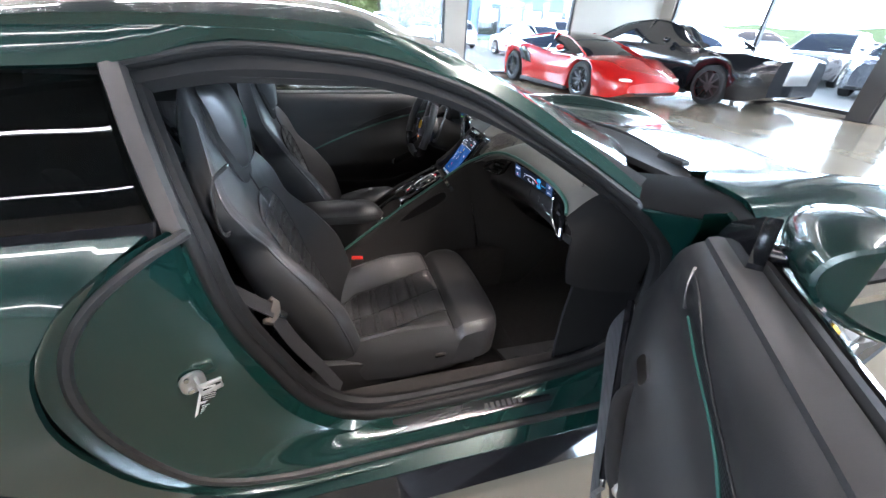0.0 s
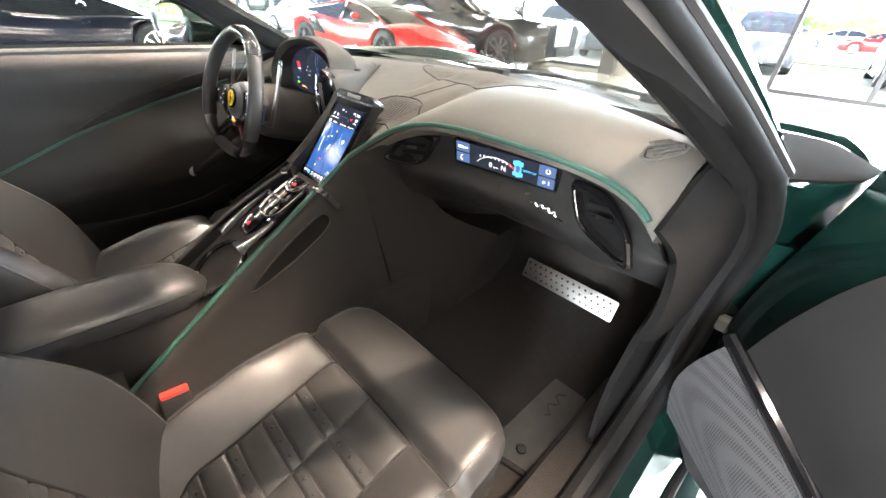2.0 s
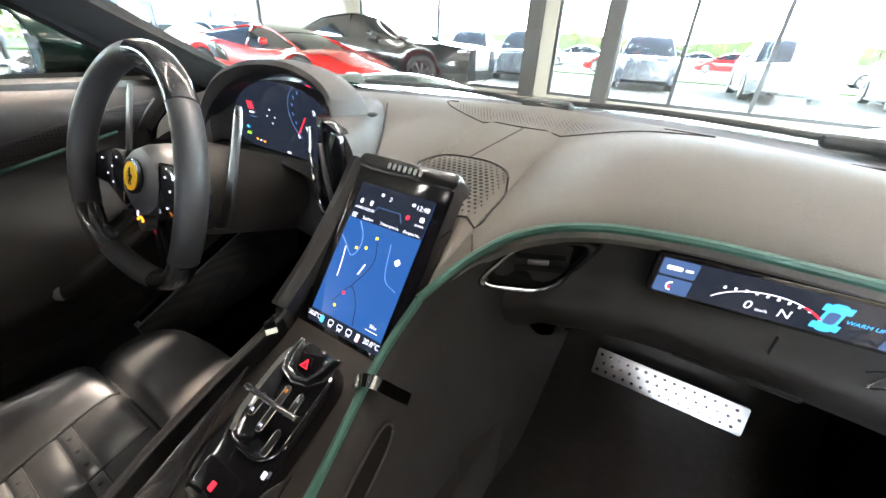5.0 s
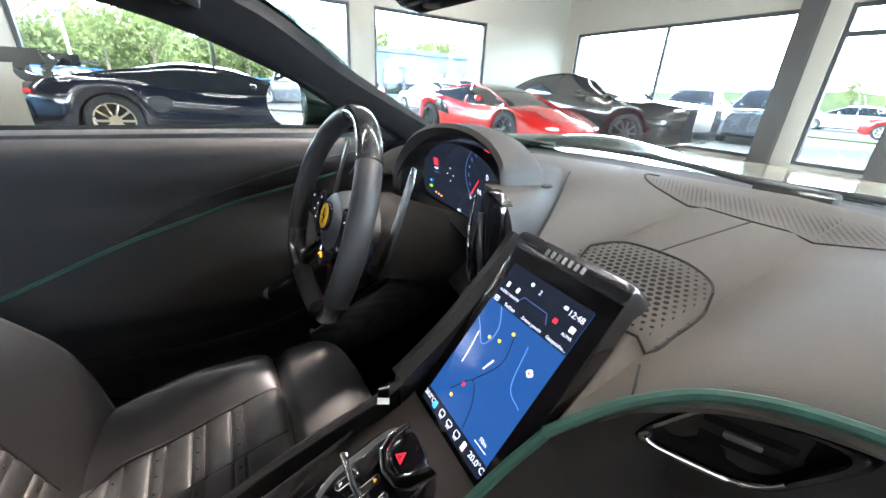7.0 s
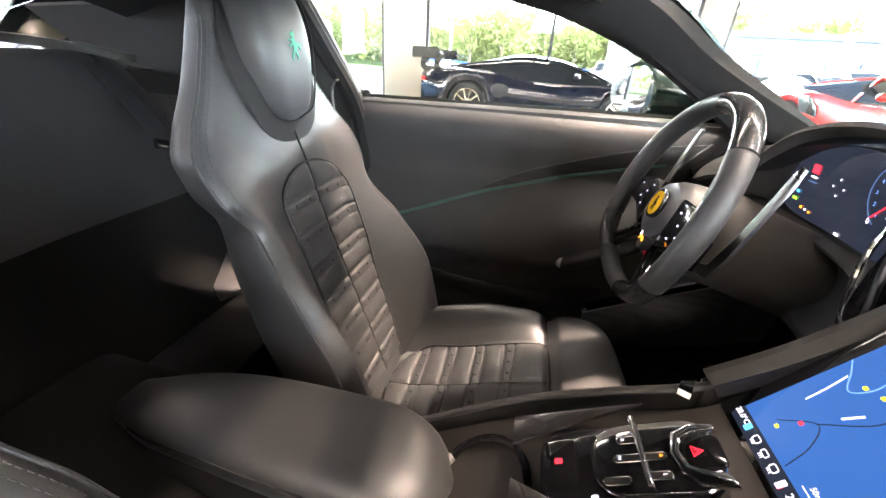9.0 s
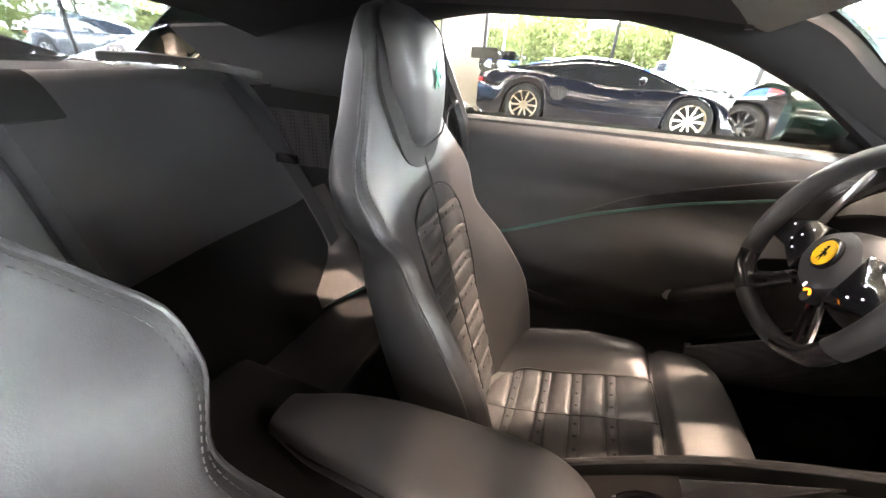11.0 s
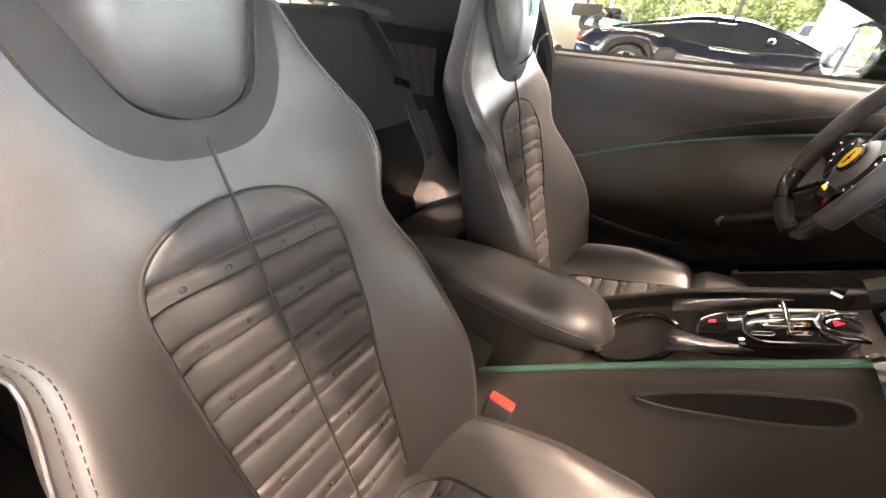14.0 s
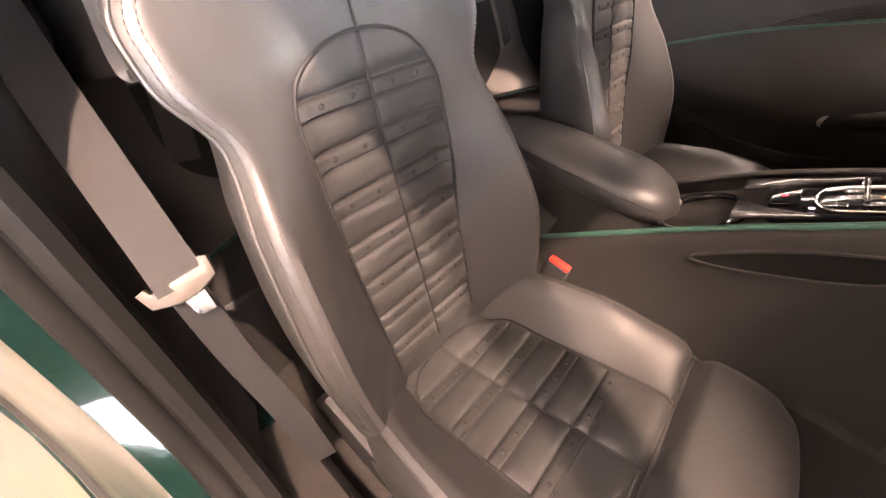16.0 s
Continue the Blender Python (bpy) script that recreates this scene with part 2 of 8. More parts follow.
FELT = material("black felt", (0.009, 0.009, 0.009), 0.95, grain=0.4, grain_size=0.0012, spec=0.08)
BLACK_TRIM = material("soft black trim", (0.011, 0.011, 0.011), 0.6, grain=0.3, grain_size=0.0012)
CARPET = material("black carpet", (0.030, 0.027, 0.025), 0.98, grain=1.0, grain_size=0.0022, stain=0.35, stain_size=0.02, spec=0.15, sheen=0.05)
GREEN_PIPE = material("green leather", (0.024, 0.088, 0.068), 0.5, grain=0.3, grain_size=0.0012, stain=0.1, stain_size=0.03)
GREEN_THREAD = material("green thread", (0.018, 0.198, 0.120), 0.6)
PAINT = material("dark green car paint", (0.004, 0.024, 0.0195), 0.22, metal=0.25, coat=1.0, rough_var=0.02)
GLOSS = material("gloss black plastic", (0.006, 0.006, 0.007), 0.08, coat=0.6, rough_var=0.02)
TRIM_LEATHER = material("grey-black trim leather", (0.038, 0.034, 0.032), 0.55, grain=0.3, grain_size=0.0014, stain=0.15, stain_size=0.05)
IVORY = material("ivory plastic", (0.075, 0.066, 0.057), 0.45, stain=0.1, stain_size=0.02)
MATT = material("matt black plastic", (0.018, 0.018, 0.018), 0.6, grain=0.3, grain_size=0.0012)
RUBBER = material("black rubber", (0.02, 0.019, 0.018), 0.62, stain=0.2, stain_size=0.05)
TRIM = material("grey seal trim", (0.017, 0.016, 0.0155), 0.55, stain=0.15, stain_size=0.08)
CHROME = material("polished metal", (0.75, 0.75, 0.74), 0.12, metal=1.0, rough_var=0.04)
SATIN = material("satin metal", (0.62, 0.62, 0.61), 0.32, metal=1.0)
DARK_METAL = material("dark metal", (0.14, 0.14, 0.145), 0.28, metal=1.0)
CARBON = material("woven carbon", (0.02, 0.02, 0.021), 0.22, grain=0.7, grain_size=0.004, coat=0.8, weave=True)
RED = material("red plastic", (0.75, 0.03, 0.02), 0.4)
YELLOW = material("yellow enamel", (0.85, 0.48, 0.02), 0.25, coat=0.5)
WHITE = material("white print", (0.8, 0.8, 0.78), 0.5)
BELT = material("black webbing", (0.022, 0.0225, 0.024), 0.7, grain=0.8, grain_size=0.002, weave=True)
FLOOR = material("polished stone floor", (0.26, 0.215, 0.155), 0.16, stain=0.12, stain_size=0.9, rough_var=0.05)
WALL = material("beige plaster", (0.40, 0.365, 0.305), 0.8, grain=0.3, grain_size=0.004, stain=0.05, stain_size=0.8)
CEILING = material("dark grey ceiling paint", (0.09, 0.09, 0.09), 0.85, stain=0.04, stain_size=1.0)
FRAME = material("anthracite aluminium", (0.045, 0.046, 0.048), 0.4, metal=0.3)
COLUMN = material("dark brown-grey steel paint", (0.055, 0.050, 0.046), 0.5, stain=0.15, stain_size=0.4)
ASPHALT = material("asphalt", (0.06, 0.06, 0.06), 0.9, grain=0.8, grain_size=0.02, stain=0.25, stain_size=1.5)
GRASS = material("grass", (0.045, 0.075, 0.02), 0.95, grain=1.0, grain_size=0.05, stain=0.4, stain_size=0.8)
LEAF = material("leaves", (0.15, 0.175, 0.065), 0.7, stain=0.5, stain_size=1.2)
LEAF2 = material("dark leaves", (0.11, 0.135, 0.06), 0.75, stain=0.5, stain_size=1.5)
BARK = material("bark", (0.09, 0.07, 0.05), 0.9, grain=0.8, grain_size=0.03)
RED_PAINT = material("red car paint", (0.40, 0.007, 0.005), 0.25, coat=1.0, rough_var=0.02)
BLACK_PAINT = material("black car paint", (0.006, 0.007, 0.009), 0.18, coat=1.0, rough_var=0.02)
NAVY_PAINT = material("dark navy car paint", (0.006, 0.008, 0.015), 0.14, coat=1.0, rough_var=0.02)
TYRE = material("tyre rubber", (0.018, 0.018, 0.018), 0.8)
ALLOY = material("silver alloy", (0.55, 0.53, 0.5), 0.3, metal=0.8)
LAMP_LENS = material("lamp lens", (0.75, 0.78, 0.8), 0.08, coat=1.0)
DARK_GLASS = material("tinted car glass", (0.012, 0.014, 0.016), 0.04, coat=1.0, rough_var=0.0)


def glass(name, tint=(1, 1, 1), gloss=0.06):
    mat = bpy.data.materials.new(name)
    mat.use_nodes = True
    nt = mat.node_tree
    nt.nodes.clear()
    out = nt.nodes.new("ShaderNodeOutputMaterial")
    mix = nt.nodes.new("ShaderNodeMixShader")
    tr = nt.nodes.new("ShaderNodeBsdfTransparent")
    gl = nt.nodes.new("ShaderNodeBsdfGlossy")
    fr = nt.nodes.new("ShaderNodeLayerWeight")
    fr.inputs["Blend"].default_value = 0.5
    power = nt.nodes.new("ShaderNodeMath")
    power.operation = "POWER"
    power.inputs[1].default_value = 4.0
    scale = nt.nodes.new("ShaderNodeMath")
    scale.operation = "MULTIPLY_ADD"
    scale.inputs[1].default_value, scale.inputs[2].default_value = gloss * 6, gloss * 0.4
    tr.inputs["Color"].default_value = (*tint, 1)
    gl.inputs["Roughness"].default_value = 0.02
    nt.links.new(fr.outputs["Facing"], power.inputs[0])
    nt.links.new(power.outputs[0], scale.inputs[0])
    nt.links.new(scale.outputs[0], mix.inputs[0])
    nt.links.new(tr.outputs[0], mix.inputs[1])
    nt.links.new(gl.outputs[0], mix.inputs[2])
    nt.links.new(mix.outputs[0], out.inputs[0])
    return mat


PANE = glass("clear glass", (0.97, 0.98, 0.97))
CAR_GLASS = glass("car window glass", (0.9, 0.93, 0.91))
REAR_GLASS = glass("lightly tinted rear glass", (0.56, 0.6, 0.62), 0.09)
TINT_GLASS = glass("dark tinted glass", (0.3, 0.33, 0.32), 0.1)
MIRROR = material("mirror glass", (0.9, 0.9, 0.9), 0.02, metal=1.0, rough_var=0.0)


def glow(name, color, strength):
    mat = bpy.data.materials.new(name)
    mat.use_nodes = True
    b = mat.node_tree.nodes["Principled BSDF"]
    b.inputs["Base Color"].default_value = (0.01, 0.01, 0.01, 1)
    b.inputs["Roughness"].default_value = 0.12
    b.inputs["Emission Color"].default_value = (*color, 1)
    b.inputs["Emission Strength"].default_value = strength
    return mat


TUBE = glow("lit lamp tube", (1.0, 0.92, 0.82), 31.0)
SCREEN_BLUE = glow("map blue pixels", (0.020, 0.090, 0.29), 0.42)
SCREEN_DARK = glow("dark screen pixels", (0.016, 0.022, 0.036), 0.3)
SCREEN_WHITE = glow("white screen pixels", (0.85, 0.88, 1.0), 0.55)
SCREEN_RED = glow("red screen pixels", (0.9, 0.03, 0.05), 0.6)
SCREEN_CYAN = glow("cyan screen pixels", (0.05, 0.42, 0.85), 0.55)
SCREEN_YELLOW = glow("yellow screen pixels", (0.85, 0.7, 0.03), 0.55)
SCREEN_GREEN = glow("green screen pixels", (0.3, 0.8, 0.05), 0.5)
SCREEN_LINE = glow("pale map lines", (0.12, 0.28, 0.68), 0.5)
SCREEN_SLATE = glow("slate screen pixels", (0.06, 0.12, 0.26), 0.4)
ORANGE_GLOW = glow("orange lamp", (1.0, 0.3, 0.02), 0.8)

LAMP_GLOW = glow("lit spotlight lens", (1.0, 0.8, 0.58), 40.0)
for leaf_mat, through_leaf in ((LEAF, (0.16, 0.20, 0.05)), (LEAF2, (0.12, 0.16, 0.045))):
    tree_nt = leaf_mat.node_tree
    thin = tree_nt.nodes.new("ShaderNodeBsdfTranslucent")
    thin.inputs["Color"].default_value = (*through_leaf, 1)
    both = tree_nt.nodes.new("ShaderNodeMixShader")
    both.inputs[0].default_value = 0.4
    tree_nt.links.new(tree_nt.nodes["Principled BSDF"].outputs[0], both.inputs[1])
    tree_nt.links.new(thin.outputs[0], both.inputs[2])
    tree_nt.links.new(both.outputs[0], tree_nt.nodes["Material Output"].inputs[0])


def perforated(name, metal_color, pitch):
    """Sheet with fine dark holes."""
    mat = material(name, metal_color, 0.4, metal=0.5)
    nt = mat.node_tree
    b = nt.nodes["Principled BSDF"]
    vor = nt.nodes.new("ShaderNodeTexVoronoi")
    vor.inputs["Scale"].default_value = 1 / pitch
    vor.inputs["Randomness"].default_value = 0.0
    where = nt.nodes.new("ShaderNodeTexCoord")
    nt.links.new(where.outputs["Object"], vor.inputs["Vector"])
    ramp = nt.nodes.new("ShaderNodeValToRGB")
    ramp.color_ramp.elements[0].position, ramp.color_ramp.elements[1].position = 0.30, 0.42
    ramp.color_ramp.elements[0].color, ramp.color_ramp.elements[1].color = tuple(c * 0.4 for c in metal_color) + (1,), (*metal_color, 1)
    nt.links.new(vor.outputs["Distance"], ramp.inputs["Fac"])
    nt.links.new(ramp.outputs["Color"], b.inputs["Base Color"])
    bump = nt.nodes.new("ShaderNodeBump")
    bump.inputs["Distance"].default_value = pitch * 0.12
    nt.links.new(vor.outputs["Distance"], bump.inputs["Height"])
    nt.links.new(bump.outputs["Normal"], b.inputs["Normal"])
    return mat


MESH = perforated("perforated speaker sheet", (0.16, 0.16, 0.165), 0.0042)
REAR_MESH = perforated("coarse dark speaker mesh", (0.05, 0.045, 0.042), 0.010)
DARK_MESH = perforated("fine dark speaker mesh", (0.03, 0.03, 0.031), 0.006)

# ---- showroom ----
LEFT, FRONT, RIGHT, BACK, HIGH = -9.2, 9.5, 6.5, -11.0, 4.2
whole("floor", box(LEFT - 0.3, RIGHT + 0.3, BACK - 0.3, FRONT + 0.3, -0.2, 0.0), FLOOR, "polished light grey stone showroom floor", "floor", kind="structure", smooth=False)
whole("ceiling", box(LEFT, RIGHT, BACK, FRONT, HIGH, HIGH + 0.2), CEILING, "plain dark grey showroom ceiling", "ceiling", kind="structure", smooth=False)
HEAD, FOOT = 2.65, 0.06


def wall_with_windows(name, axis, at, a, b, openings, thickness=0.3):
    """A wall along x or y with openings (from, to, foot, head) cut through it."""
    bms = []

    def piece(u0, u1, z0, z1):
        if u1 - u0 > 1e-3 and z1 - z0 > 1e-3:
            bms.append(box(at, at + thickness, u0, u1, z0, z1) if axis == "y" else box(u0, u1, at, at + thickness, z0, z1))
    last = a
    for u0, u1, z0, z1 in openings:
        piece(last, u0, 0, HIGH)
        piece(u0, u1, 0, z0)
        piece(u0, u1, z1, HIGH)
        last = u1
    piece(last, b, 0, HIGH)
    return whole(name, joined(*bms), WALL, "beige plastered showroom wall with tall windows", "wall", kind="structure", smooth=False)


def window(name, axis, at, u0, u1, z0, z1, mullions=(), bars=()):
    """A glazed opening: frame, mullions and panes."""
    w = 0.07

    def bar(p0, p1, q0, q1):
        return box(at, at + 0.09, p0, p1, q0, q1, 0.004, 1) if axis == "y" else box(p0, p1, at, at + 0.09, q0, q1, 0.004, 1)
    base = thing(name, (at, (u0 + u1) / 2, z0) if axis == "y" else ((u0 + u1) / 2, at, z0), "tall window with anthracite metal frame", "window", kind="structure")
    part("window_frame", joined(bar(u0, u0 + w, z0, z1), bar(u1 - w, u1, z0, z1), bar(u0 + w, u1 - w, z0, z0 + w), bar(u0 + w, u1 - w, z1 - w, z1)), FRAME, base)
    for m in mullions:
        part("mullion", bar(m - w / 2, m + w / 2, z0 + w, z1 - w), FRAME, base)
    edges = [u0 + w, *[e for m in mullions for e in (m - w / 2, m + w / 2)], u1 - w]
    for e0, e1 in zip(edges[::2], edges[1::2]):
        for z in bars:
            part("transom", bar(e0, e1, z - 0.04, z + 0.04), FRAME, base)
        pane = part("pane", box(at + 0.04, at + 0.048, e0, e1, z0 + w, z1 - w) if axis == "y" else box(e0, e1, at + 0.04, at + 0.048, z0 + w, z1 - w), PANE, base, smooth=False)
        pane.visible_shadow = False
    return base


LEFT_WINDOWS = [(-8.6, -3.5, (-6.0,)), (-2.5, 3.05, (0.3,)), (3.6, 6.7, ())]
FRONT_WINDOWS = [(-8.75, -3.55, (-6.05,), ()), (-2.92, -1.85, (), (2.2,)), (-1.6, 3.1, (-0.36, 1.0), ()), (3.65, 6.3, (), ())]
wall_with_windows("wall_west", "y", LEFT - 0.3, BACK, FRONT, [(a, b, FOOT, HEAD) for a, b, _ in LEFT_WINDOWS])
wall_with_windows("wall_north", "x", FRONT, LEFT - 0.3, RIGHT + 0.3, [(a, b, FOOT, HEAD) for a, b, _, _ in FRONT_WINDOWS])
for k, (a, b, mull) in enumerate(LEFT_WINDOWS):
    window("window_%d" % (k + 1), "y", LEFT - 0.14, a, b, FOOT, HEAD, mull)
for k, (a, b, mull, bars) in enumerate(FRONT_WINDOWS):
    window("window_%d" % (k + 4), "x", FRONT + 0.04, a, b, FOOT, HEAD, mull, bars)
BACK_WINDOWS = [(-8.4, -3.4), (-2.8, 2.8), (3.4, 6.2)]
wall_with_windows("wall_south", "x", BACK - 0.3, LEFT - 0.3, RIGHT + 0.3, [(a, b, FOOT, HEAD) for a, b in BACK_WINDOWS])
for k, (a, b) in enumerate(BACK_WINDOWS):
    window("window_%d" % (k + 8), "x", BACK - 0.14, a, b, FOOT, HEAD, ((a + b) / 2,))
RIGHT_WINDOWS = [(3.5, 8.5)]
wall_with_windows("wall_east", "y", RIGHT, BACK, FRONT, [(a, b, FOOT, 3.7) for a, b in RIGHT_WINDOWS])
for k, (a, b) in enumerate(RIGHT_WINDOWS):
    window("window_%d" % (k + 11), "y", RIGHT + 0.05, a, b, FOOT, 3.7, ((a + b) / 2,))

# steel columns and a header in front of the north wall
for x0, x1 in ((-3.57, -3.22), (-1.86, -1.54)):
    post = thing("column", ((x0 + x1) / 2, FRONT - 0.08, 0), "dark brown-grey steel column between the windows", "column", "columns at the windows", "structure")
    part("shaft", joined(box(x0, x1, FRONT - 0.12, FRONT - 0.09, 0.0, HIGH - 0.005, 0.004, 1), box((x0 + x1) / 2 - 0.02, (x0 + x1) / 2 + 0.02, FRONT - 0.089, FRONT - 0.035, 0.0, HIGH - 0.005), box(x0, x1, FRONT - 0.034, FRONT - 0.004, 0.0, HIGH - 0.005, 0.004, 1)), COLUMN, post)
    part("base_plate", box(x0 - 0.03, x1 + 0.03, FRONT - 0.15, FRONT - 0.004, 0.001, 0.02), COLUMN, post)
whole("window_header", box(-1.535, 3.15, FRONT - 0.06, FRONT - 0.004, 2.17, 2.72, 0.006, 1), COLUMN, "dark steel header above the wide window", "beam", kind="structure")

# lit strips on the ceiling
lamp = thing("ceiling_lamp", (0, 0, HIGH), "long lit linear lamp fixed to the ceiling", "lamp", "ceiling lamps")
part("housing", box(-0.06, 0.06, -2.4, 2.4, HIGH - 0.06, HIGH - 0.002, 0.005, 1), SATIN, lamp)
part("diffuser", box(-0.045, 0.045, -2.38, 2.38, HIGH - 0.075, HIGH - 0.061, 0.004, 1), TUBE, lamp)
for x in (-8.25, -1.65, 1.65, 4.6):
    for y in (-7.4, -1.6, 4.4):
        if (x, y) != (1.65, -1.6):
            copy_thing(lamp, Matrix.Translation((x, y, HIGH)))
lamp.matrix_basis = Matrix.Translation((1.65, -1.6, HIGH))

# warm spotlights beside and behind the car
# the (0.2, 2.7) spot is an unseen one, added to brighten the armrest
SPOTS = ((1.9, 1.5, 560.0, (0.62, 0.02, 0.40)), (-1.9, 1.5, 560.0, (-0.60, 0.0, 0.38)), (0.2, 2.7, 260.0, (-0.05, 0.02, 0.52)), (1.65, -4.2, 200.0, None), (-1.65, -4.2, 200.0, None))
spotlight = thing("ceiling_spotlight", (1.9, 1.5, HIGH), "round warm spotlight under the ceiling", "lamp", "ceiling spotlights")
part("housing", cyl(0.09, 0.16, Matrix.Translation((1.9, 1.5, HIGH - 0.082)), 24, bevel=0.01), WHITE, spotlight)
part("lens", cyl(0.07, 0.006, Matrix.Translation((1.9, 1.5, HIGH - 0.165)), 24), LAMP_GLOW, spotlight)
for k, (x, y, power, aim) in enumerate(SPOTS):
    if k:
        copy_thing(spotlight, Matrix.Translation((x, y, HIGH)))
    beam = new("spotlight_beam", bpy.data.lights.new("spotlight_beam", "SPOT"))
    beam.data.energy, beam.data.color = power, (1.0, 0.84, 0.66)
    beam.data.spot_size, beam.data.spot_blend, beam.data.shadow_soft_size = radians((12 if abs(x) < 1 else 18) if aim else 80), 0.5, 0.06
    beam.matrix_world = look((x, y, HIGH - 0.19), aim) if aim else pose(x, y, HIGH - 0.19, 0, 0, 0)

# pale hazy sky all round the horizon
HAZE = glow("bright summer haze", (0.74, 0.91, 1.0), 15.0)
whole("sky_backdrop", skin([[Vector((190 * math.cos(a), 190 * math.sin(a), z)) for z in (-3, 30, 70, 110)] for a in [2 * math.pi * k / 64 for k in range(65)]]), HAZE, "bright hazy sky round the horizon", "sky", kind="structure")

# outside
whole("ground", box(-400, 400, -400, 400, -0.5, -0.06), ASPHALT, "grey asphalt yard around the showroom", "ground", kind="structure", smooth=False)

# ---- other cars ----
def car_wheel(parent, m, r, width, spokes, rim_mat, side):
    """One wheel; m carries its centre, its axle lies along x."""
    turn = m @ pose(0, 0, 0, 0, 90, 0)
    prof = [(r - 0.10, -width / 2), (r - 0.03, -width / 2), (r, -width / 2 + 0.03), (r, width / 2 - 0.03), (r - 0.03, width / 2), (r - 0.10, width / 2)]
    rows = [[turn @ Vector((a * math.cos(t), a * math.sin(t), h)) for a, h in prof] for t in [2 * math.pi * k / 36 for k in range(36)]]
    tyre = part("wheel", skin(rows, closed_u=True), TYRE, parent)
    rr = r - 0.095
    part("rim", joined(skin([[turn @ Vector((a * math.cos(t), a * math.sin(t), side * h)) for a, h in ((rr, -0.05), (rr, width / 2 - 0.005), (rr - 0.02, width / 2 - 0.01), (rr - 0.03, width / 2 - 0.06))] for t in [2 * math.pi * k / 36 for k in range(36)]], closed_u=True), cyl(rr * 0.28, 0.05, turn @ Matrix.Translation((0, 0, side * (width / 2 - 0.05))), 16)), rim_mat, tyre)
    part("hub_plate", cyl(rr, 0.02, turn @ Matrix.Translation((0, 0, side * (width / 2 - 0.10))), 24), MATT, tyre)
    for k in range(spokes):
        part("spoke", moved(box(-0.016, 0.016, 0.04, rr - 0.01, side * (width / 2 - 0.055), side * (width / 2 - 0.02), 0.006, 1), turn @ pose(0, 0, 0, 0, 0, 360 * k / spokes)), rim_mat, tyre)
    return tyre


